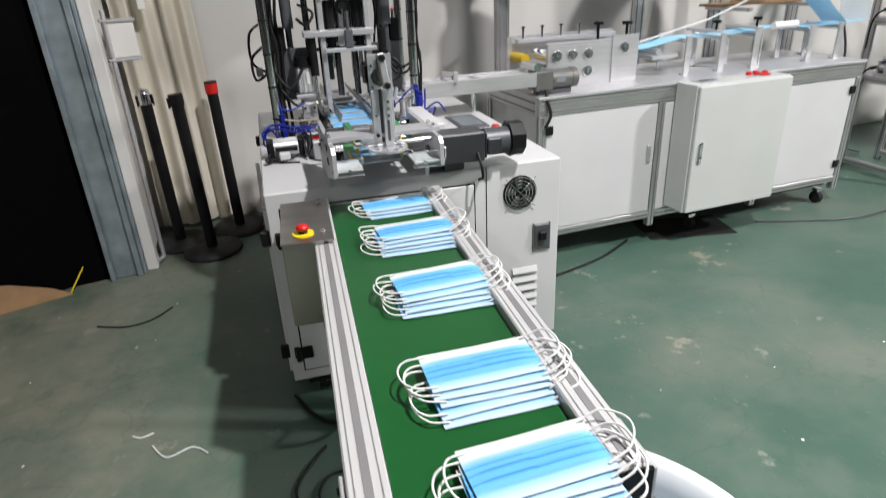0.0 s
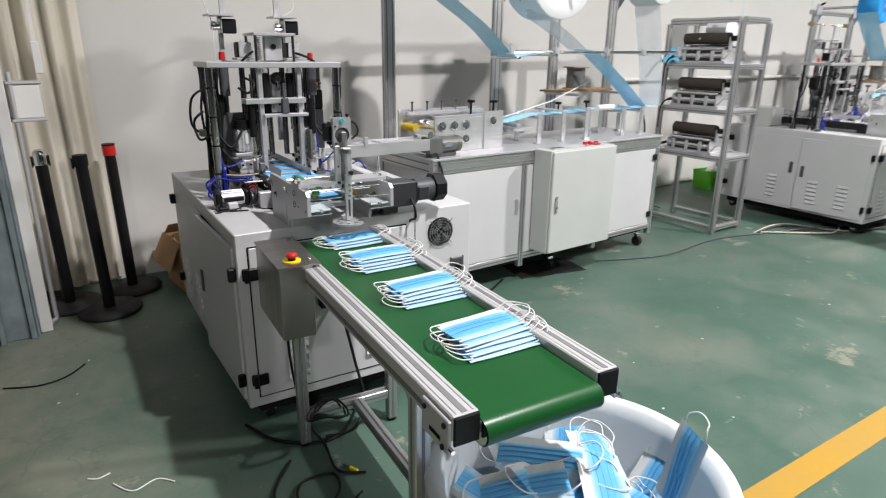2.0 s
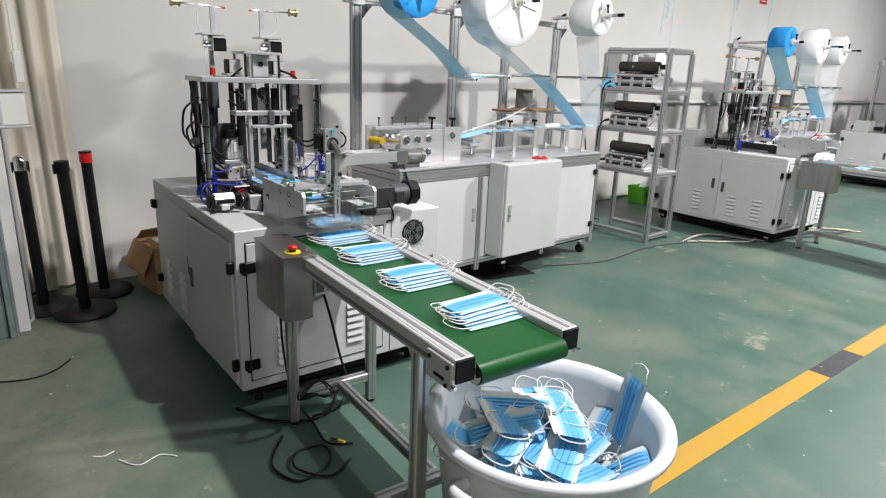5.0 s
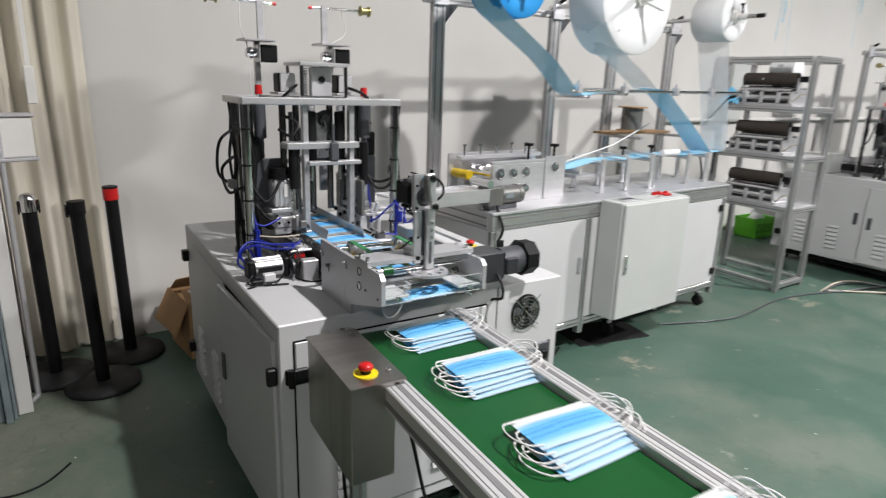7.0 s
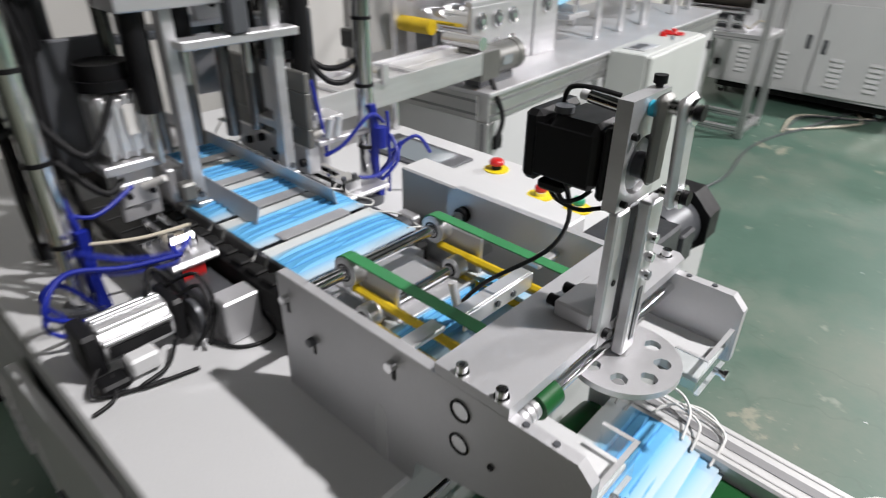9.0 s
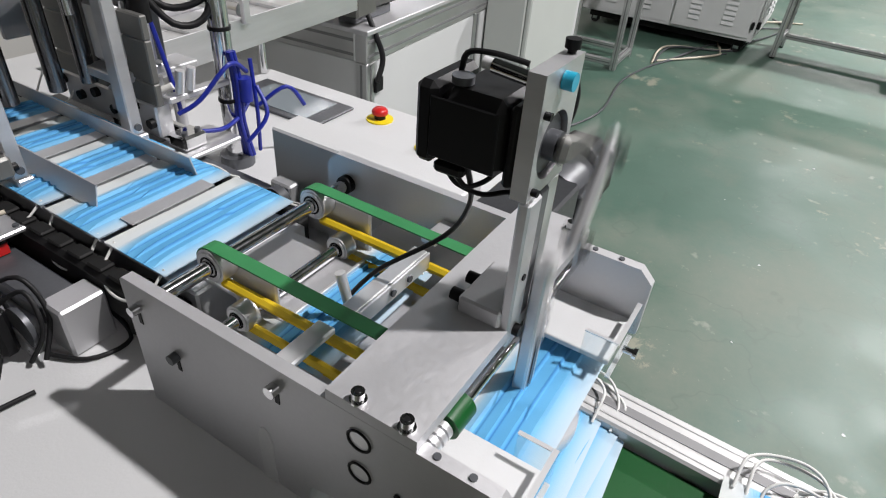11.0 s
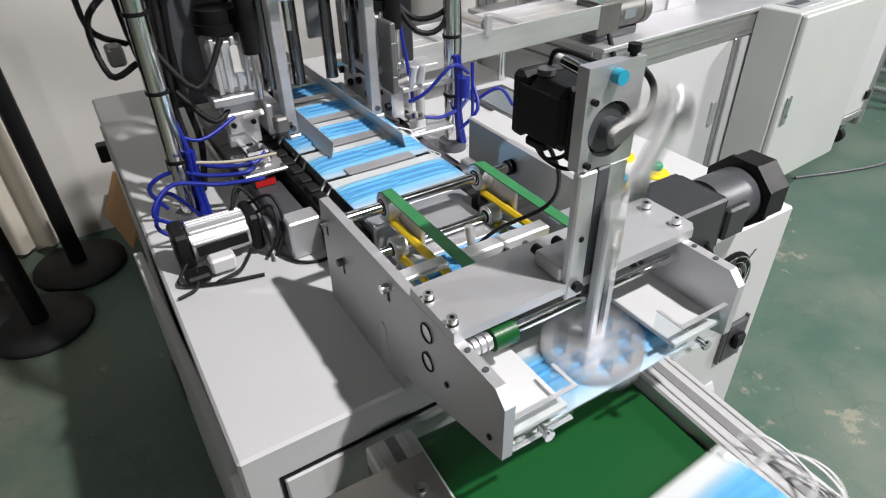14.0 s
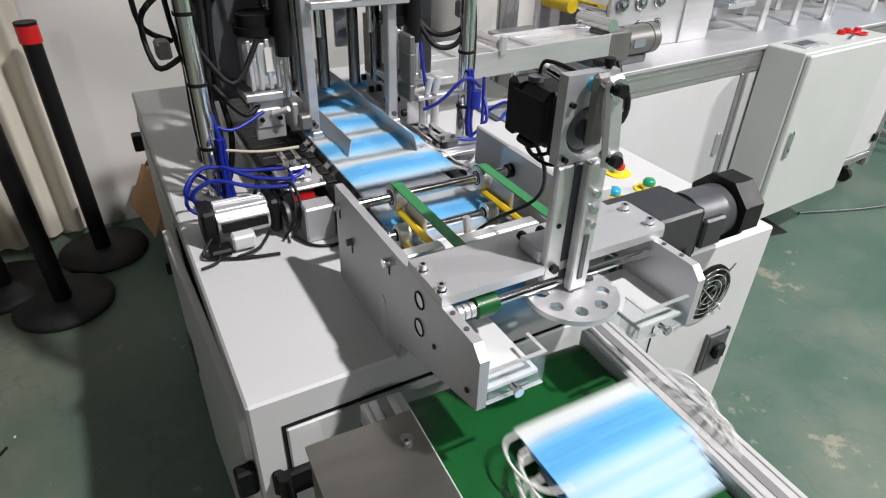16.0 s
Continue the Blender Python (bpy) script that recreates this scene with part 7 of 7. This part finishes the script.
def web_stands(m):
    t = thing("web_guide_stands", m, "row of aluminium guide stands with rollers on the tabletop", "guide stands", "mask-blank machines")
    for x in (0.96, 1.19, 1.43, 1.83, 2.05):
        for y in (0.14, 0.36):
            a = part("stand", Shape().box(x - 0.018, x + 0.018, y - 0.006, y + 0.006, 0.8865, 1.09, 0.002), ALU, t)
            part("foot", Shape().box(x - 0.02, x + 0.02, y + 0.0065, y + 0.03, 0.8865, 0.893, 0.001), ALU, a)
        part("roller", Shape().rod((x, 0.147, 1.062), (x, 0.353, 1.062), 0.012, 14), CHROME, t)
    for x in (1.15, 1.43):
        part("bridge", Shape().box(x - 0.02, x + 0.02, 0.13, 0.37, 1.0905, 1.105, 0.002), ALU, t)
        part("knob", Shape().rod((x, 0.16, 1.105), (x, 0.16, 1.14), 0.006, 8).rod((x, 0.16, 1.14), (x, 0.16, 1.155), 0.022, 8), BLACK, t)
    part("frame", Shape().box(1.40, 1.46, 0.128, 0.133, 0.8865, 0.90, 0.001).box(1.40, 1.41, 0.128, 0.133, 0.90, 1.08, 0.001).box(1.45, 1.46, 0.128, 0.133, 0.90, 1.08, 0.001), ALU, t)
    part("spacer", Shape().box(0.75, 0.92, 0.16, 0.34, 0.98, 1.0, 0.002).rod((0.78, 0.15, 1.02), (0.78, 0.35, 1.02), 0.015, 12), ALU, t)
    part("bar", Shape().rod((1.55, 0.16, 1.10), (1.72, 0.16, 1.10), 0.02, 12), WHITEFAB, t, "small white roll")
    return t


def roll_frame(m, xs):
    t = thing("roll_frame", m, "tall aluminium profile frame that carries the fabric rolls", "frame", "mask-blank machines")
    for x in (0.12, 1.02, 1.60, 2.25):
        profile_part("upright", t, x - 0.04, x + 0.04, 0.66, 0.70, 0.0, 1.90)
    profile_part("beam", t, 0.03, 2.35, 0.665, 0.705, 1.901, 1.941)
    for x in (0.12, 1.02, 2.25):
        part("gusset", Shape().plate([(x + 0.041, 1.899), (x + 0.13, 1.899), (x + 0.041, 1.80)], "y", 0.67, 0.69), CASTING, t)
        part("clamp", Shape().box(x - 0.05, x + 0.05, 0.64, 0.66, 1.89, 2.0, 0.004), ALU, t)
        part("clamp_knob", Shape().rod((x, 0.64, 1.99), (x, 0.60, 2.01), 0.012, 8), BLACK, t)
    for x, z in zip(xs, (1.965, 1.96, 1.975)):
        part("axle", Shape().rod((x, -0.12 if 0.5 < x < 1.5 else 0.02, z), (x, 0.70, z), 0.013, 14), CHROME, t)
        part("axle_end", Shape().rod((x, -0.17 if 0.5 < x < 1.5 else -0.03, z), (x, -0.12 if 0.5 < x < 1.5 else 0.02, z), 0.014, 12), BLACK, t)
    bar = part("guide_bar", Shape().rod((0.62, 0.12, 1.47), (2.45, 0.12, 1.49), 0.009, 10), CHROME, t)
    for x in (0.66, 1.05, 1.55, 1.95, 2.38):
        part("collar", Shape().box(x - 0.018, x + 0.018, 0.10, 0.14, 1.458, 1.505, 0.003).rod((x, 0.12, 1.505), (x, 0.12, 1.525), 0.006, 8), ALU, bar)
    for x in (1.02, 1.60, 2.25):
        part("arm", Shape().rod((x, 0.12, 1.48), (x, 0.66, 1.48), 0.009, 10), CHROME, t)
    part("guide_rod", Shape().rod((0.68, 0.06, 1.44), (0.68, 0.34, 1.44), 0.008, 8), CHROME, t)
    part("guide_rod", Shape().rod((1.0, 0.06, 1.46), (1.0, 0.34, 1.46), 0.008, 8), CHROME, t)
    part("spool_table", Shape().box(1.45, 2.12, 0.50, 0.655, 1.19, 1.205, 0.002), WOODM, t, "plywood shelf")
    part("shelf_arm", Shape().box(1.50, 1.53, 0.30, 0.655, 1.17, 1.189, 0.002), PROFILE, t)
    part("shelf_arm", Shape().box(2.05, 2.08, 0.30, 0.655, 1.17, 1.189, 0.002), PROFILE, t)
    return t


def fabric_roll(m, x, y0, y1, z, r, mat, spoke, label):
    t = thing("fabric_roll", m, label, "fabric roll", "fabric rolls")
    s = Shape()
    prof = [(0.045, y0), (r - 0.004, y0), (r, y0 + 0.004), (r, y1 - 0.004), (r - 0.004, y1), (0.045, y1)]
    n = 48
    v = [(x + a * math.cos(2 * math.pi * i / n), b, z + a * math.sin(2 * math.pi * i / n)) for a, b in prof for i in range(n)]
    s.add(v, [(a * n + i, a * n + (i + 1) % n, ((a + 1) % 6) * n + (i + 1) % n, ((a + 1) % 6) * n + i) for a in range(6) for i in range(n)], True)
    part("roll", s, mat, t)
    part("core", Shape().rod((x, y0 - 0.004, z), (x, y1, z), 0.044, 24), spoke, t)
    for k in range(3):
        a = math.pi / 2 + 0.35 + k * 2.094
        part("clamp_arm", Shape().rod((x, y0 - 0.003, z), (x + 0.78 * r * math.cos(a), y0 - 0.002, z + 0.78 * r * math.sin(a)), 0.006, 8), spoke, t)
    part("hub", Shape().rod((x, y0 - 0.03, z), (x, y0 - 0.0045, z), 0.040, 20).rod((x, y0 - 0.085, z), (x, y0 - 0.03, z), 0.022, 16), WHITEPAINT, t, "white plastic hub")
    part("lever", Shape().rod((x, y0 - 0.05, z + 0.02), (x - 0.01, y0 - 0.05, z + 0.07), 0.007, 8).rod((x - 0.01, y0 - 0.05, z + 0.07), (x - 0.012, y0 - 0.05, z + 0.085), 0.014, 8), BLACK, t)
    return t


def web(m, pts, w0, w1, mat, label, y=0.25):
    """A band of fabric that runs over the given line of points (x, z, shift in y)."""
    line = bend([(a, b, c) for a, b, c in pts], 5)
    n = len(line) - 1

    def at(u, v):
        p = line[round(u * n)]
        w = w0 + (w1 - w0) * u
        return (p[0], y + p[2] + w * (v - 0.5), p[1] + 0.004 * math.sin(6 * v + 5 * u))
    return solid("fabric_web", Shape().grid(at, n, 6, True), mat, label, "fabric web", m, "fabric webs")


def blank_machine(m, xs=(0.19, 0.99, 2.19), radii=(0.17, 0.29, 0.155)):
    blank_table(m)
    electric_cabinet(m)
    pleating_unit(m)
    transfer_trough(m)
    web_stands(m)
    roll_frame(m, xs)
    fabric_roll(m, xs[0], 0.10, 0.30, 1.965, radii[0], BLUEROLL, BLUEROLL, "bright blue nonwoven fabric roll on its axle")
    fabric_roll(m, xs[1], 0.04, 0.28, 1.96, radii[1], WHITEFAB, WHITEFAB, "large white nonwoven fabric roll on its axle")
    fabric_roll(m, xs[2], 0.17, 0.40, 1.975, radii[2], WHITEFAB, WHITEFAB, "white nonwoven fabric roll on its axle")
    web(m, [(xs[0] - 0.165, 1.90, -0.03), (xs[0] - 0.09, 1.815, -0.03), (0.5 * xs[0] + 0.16, 1.725, -0.03), (0.46, 1.61, -0.03), (0.68, 1.456, -0.02), (0.84, 1.462, 0), (1.0, 1.472, 0.0)], 0.19, 0.17, BLUEWEB, "blue fabric web running down from its roll", 0.22)
    web(m, [(xs[1] - 0.9 * radii[1], 1.82, -0.06), (xs[1] - 0.45 * radii[1], 1.70, -0.06), (1.12, 1.585, -0.05), (1.32, 1.50, -0.02)], 0.22, 0.17, WHITEWEB, "white fabric web running down from its roll", 0.2)
    web(m, [(1.30, 1.497, 0.0), (1.45, 1.478, 0.0), (1.62, 1.40, 0.02), (1.90, 1.23, 0.03), (2.10, 1.085, 0.03)], 0.17, 0.17, BLUEWEB, "blue and white fabric web running down to the table", 0.2)
    web(m, [(xs[2] - 0.02, 1.82, 0.0), (0.5 * xs[2] + 1.105, 1.60, -0.02), (2.24, 1.35, -0.04), (2.27, 1.09, -0.05)], 0.23, 0.20, WHITEWEB, "sheer white fabric web hanging from its roll to the table", 0.29)
    web(m, [(2.28, 1.085, 0), (2.05, 1.078, 0), (1.83, 1.072, 0), (1.6, 1.085, 0), (1.43, 1.078, 0), (1.19, 1.07, 0), (0.96, 1.075, 0), (0.75, 1.045, 0), (0.63, 1.04, 0)], 0.17, 0.12, BLUEWEB, "blue fabric web lying over the guide rollers", 0.25)
    sp = thing("cardboard_spool", m @ pose(1.76, 0.58, 1.205), "grey cardboard spool of nose wire on the shelf", "spool")
    part("flange", Shape().rod((0, 0, 0), (0, 0, 0.008), 0.10, 28), CARD, sp)
    part("drum", Shape().rod((0, 0, 0.008), (0, 0, 0.16), 0.072, 28), MOTORGREY, sp)
    part("flange", Shape().rod((0, 0, 0.16), (0, 0, 0.168), 0.10, 28), CARD, sp)
    solid("nose_wire", Shape().tube([(1.66, 0.36, 1.27), (1.2, 0.28, 1.15), (0.72, 0.26, 1.06)], 0.005, 6), CORD, "white nose wire running from the spool to the rollers", "wire", m, "nose wires")


TABLE = pose(2.28, 3.14, 0)
blank_machine(TABLE)

# flat black sheet drawn in place of the shade below the electric cabinet
solid("rubber_mat", Shape().box(-0.22, 0.30, -0.13, 0.16, 0, 0.006, 0.002), RUBBER, "flat black sheet drawn as the shade under the electric cabinet", "mat", pose(3.27, 3.22, 0, 0, 0, -14))


# ---- the roll rack beyond the table ----
def rack(m):
    t = thing("ultrasonic_rack", m, "open aluminium profile rack with three shelves of generators", "rack", "racks")
    H = 1.76
    for x in (0.0, 0.38):
        for y in (0.0, 0.66):
            profile_part("upright", t, x, x + 0.04, y, y + 0.04, 0.0, H - 0.041)
    for z in (0.03, 0.62, 1.0, 1.36, H - 0.04):
        for x in (0.0, 0.38):
            profile_part("side_rail", t, x, x + 0.04, 0.041, 0.659, z, z + 0.04)
        for y in (0.0, 0.66):
            if z > 0.5 or y < 0.1:
                profile_part("cross_rail", t, 0.041, 0.379, y, y + 0.04, z, z + 0.04)
    for z in (0.66, 1.04, 1.40):
        part("shelf", Shape().box(0.0, 0.42, 0.0, 0.70, z, z + 0.006, 0.001), ALUMATT, t)
    part("hang_rod", Shape().rod((0.05, 0.30, 1.70), (0.40, 0.30, 1.70), 0.008, 8), CHROME, t)
    part("hang_rod", Shape().rod((0.05, 0.40, 1.60), (0.40, 0.40, 1.60), 0.008, 8), CHROME, t)
    for z in (0.666, 1.046, 1.406):
        g = thing("feed_unit", m @ pose(0, 0, z), "grey generator unit with a dark brown roller on the rack shelf", "generator", "units on the rack")
        part("base", Shape().box(0.03, 0.37, 0.14, 0.60, 0.0, 0.018, 0.002), ALUMATT, g)
        part("chassis", Shape().box(0.07, 0.33, 0.20, 0.55, 0.0185, 0.095, 0.004), CASTING, g, "dark inner housing")
        for y in (0.165, 0.575):
            part("end_plate", Shape().plate([(0.03, 0.0185), (0.36, 0.0185), (0.36, 0.10), (0.20, 0.125), (0.03, 0.10)], "y", y - 0.006, y + 0.006), ALU, g)
        for x, z, rr in ((0.045, 0.06, 0.020), (0.058, 0.115, 0.016), (0.16, 0.13, 0.022), (0.25, 0.12, 0.018)):
            part("guide_roller", Shape().rod((x, 0.172, z), (x, 0.568, z), rr, 16), CHROME, g, "chrome roller")
        part("roller", Shape().rod((0.10, 0.16, 0.195), (0.10, 0.56, 0.195), 0.046, 20), FOAM, g, "dark brown foam roller")
        for y in (0.148, 0.572):
            part("roller_arm", Shape().box(0.08, 0.12, y - 0.006, y + 0.006, 0.1005, 0.205, 0.002), ALU, g)
        part("knob", Shape().rod((0.10, 0.141, 0.195), (0.10, 0.09, 0.195), 0.022, 12), BLACK, g)
        for y in (0.23, 0.36, 0.49):
            part("clamp", Shape().box(0.012, 0.0248, y, y + 0.03, 0.0185, 0.10, 0.003), ALUMATT, g)
        part("drive", Shape().box(0.20, 0.32, 0.42, 0.54, 0.0955, 0.165, 0.004), BLACK, g, "black drive motor")
        part("plug", Shape().rod((0.03, 0.585, 0.06), (0.0, 0.61, 0.05), 0.012, 10), BLACK, g)
        part("lead", Shape().tube(bend([(0.0, 0.61, 0.05), (-0.03, 0.63, 0.02), (-0.02, 0.66, -0.05), (-0.01, 0.67, -0.2)]), 0.006, 6), CABLE, g)
        part("lead", Shape().tube(bend([(0.02, 0.15, 0.05), (-0.02, 0.11, 0.04), (-0.015, 0.06, 0.09), (0.03, 0.02, 0.05), (0.02, 0.01, -0.1)]), 0.005, 6), CLEARHOSE, g)
    solid("white_roll", Shape().rod((0.20, 0.22, 1.67), (0.20, 0.40, 1.67), 0.085, 24), WHITEFAB, "small white fabric roll hanging at the rack top", "fabric roll", m)
    solid("blue_scrap", Shape().grid(lambda u, v: (-0.02 + 0.14 * u, 0.56 + 0.16 * v, 1.41 + 0.11 * math.sin(3 * u) * math.sin(3.1 * v) + 0.02 * math.sin(17 * u + 9 * v)), 12, 12), BLUEFAB,
          "crumpled blue fabric scrap on the rack shelf", "fabric", m)
    return t


rack(pose(5.12, 3.02, 0, 0, 0, -1.5))
for x, y, p in ((4.75, 3.6, [(0, 0, 1.05), (0.05, -0.02, 0.8), (0.0, 0.05, 0.45), (-0.1, 0.1, 0.15), (-0.05, 0.2, 0.01)]), (4.95, 3.75, [(0.2, -0.1, 0.66), (0.1, 0.0, 0.35), (0.3, 0.1, 0.12), (0.6, 0.1, 0.01)])):
    solid("hanging_cable", Shape().tube(bend(p), 0.008, 6), CASTING, "grey cable hanging beside the rack", "cable", pose(x, y, 0))

crate = thing("plastic_crate", pose(6.95, 4.05, 0, 0, 0, -6) @ Matrix.Diagonal((0.85, 0.8, 1.0, 1)), "bright green plastic crate on the floor behind the rack", "crate")
for y0, y1, nm in ((-0.01, 0.01, "front"), (0.27, 0.29, "back")):
    part(nm, Shape().plate([(-0.19, 0.0), (0.19, 0.0), (0.22, 0.21), (-0.22, 0.21)], "y", y0, y1), CRATE, crate)
for x in (-0.205, 0.19):
    part("end", Shape().box(x, x + 0.015, 0.0105, 0.2695, 0.0, 0.21, 0.003), CRATE, crate)
part("bottom", Shape().box(-0.189, 0.189, 0.0105, 0.2695, 0.0, 0.012), CRATE, crate)
part("rim", Shape().box(-0.23, 0.23, -0.02, -0.0105, 0.195, 0.215, 0.003), CRATE, crate)
for k in range(7):
    part("slot", Shape().box(-0.15 + 0.045 * k, -0.135 + 0.045 * k, -0.0112, -0.0102, 0.05, 0.15), DARKGAP, crate)
solid("crumpled_bag", Shape().grid(lambda u, v: (-0.17 + 0.34 * u, 0.03 + 0.22 * v, 0.15 + 0.10 * math.sin(3.1 * u) * math.sin(3.1 * v) + 0.015 * math.sin(13 * u + 5 * v) * math.cos(11 * v)), 16, 12), WHITEFAB,
      "crumpled white plastic bag in the green crate", "bag", pose(6.95, 4.05, 0, 0, 0, -6) @ Matrix.Diagonal((0.85, 0.8, 1.0, 1)))

# ---- the same line again, further along the wall ----
for dx, dy in ((5.19, -0.19), (10.4, -0.40)):
    away = Matrix.Translation((dx, dy, 0))
    m2 = away @ M
    earloop_cabinet(m2, True)
    tower(m2)
    mask_track(m2)
    output_unit(m2)
    conveyor(away @ C)
    control_case(away @ C)
    case = thing("valve_box", m2 @ pose(0.06, 1.0, TOP), "grey electrical box on the far cabinet top", "box", "boxes on the cabinets")
    part("case", Shape().box(0, 0.22, 0, 0.22, 0.0, 0.17, 0.004), GREY, case)
    part("lid", Shape().box(0.01, 0.21, -0.006, -0.0005, 0.01, 0.16, 0.002), GREY, case)
    blank_machine(away @ TABLE, (0.30, 1.16, 2.36), (0.165, 0.205, 0.185))
    for k in range(4):
        mask(BELT_MASKS[k], away @ C @ pose(0.055, 0.22 + 0.33 * k, BELT_Z + 0.001), "blue face mask with white ear loops on the far belt", "masks on the far belt")
panel = thing("wall_panel_box", WALL_M @ pose(5.35, -0.19, 1.22), "pale grey electrical box on the wall beyond the rack", "box")
part("case", Shape().box(0, 0.28, 0, 0.185, 0.0, 0.62, 0.004), GREY, panel)
part("door", Shape().box(0.01, 0.27, -0.008, -0.0005, 0.01, 0.61, 0.003), GREY, panel)

motions()
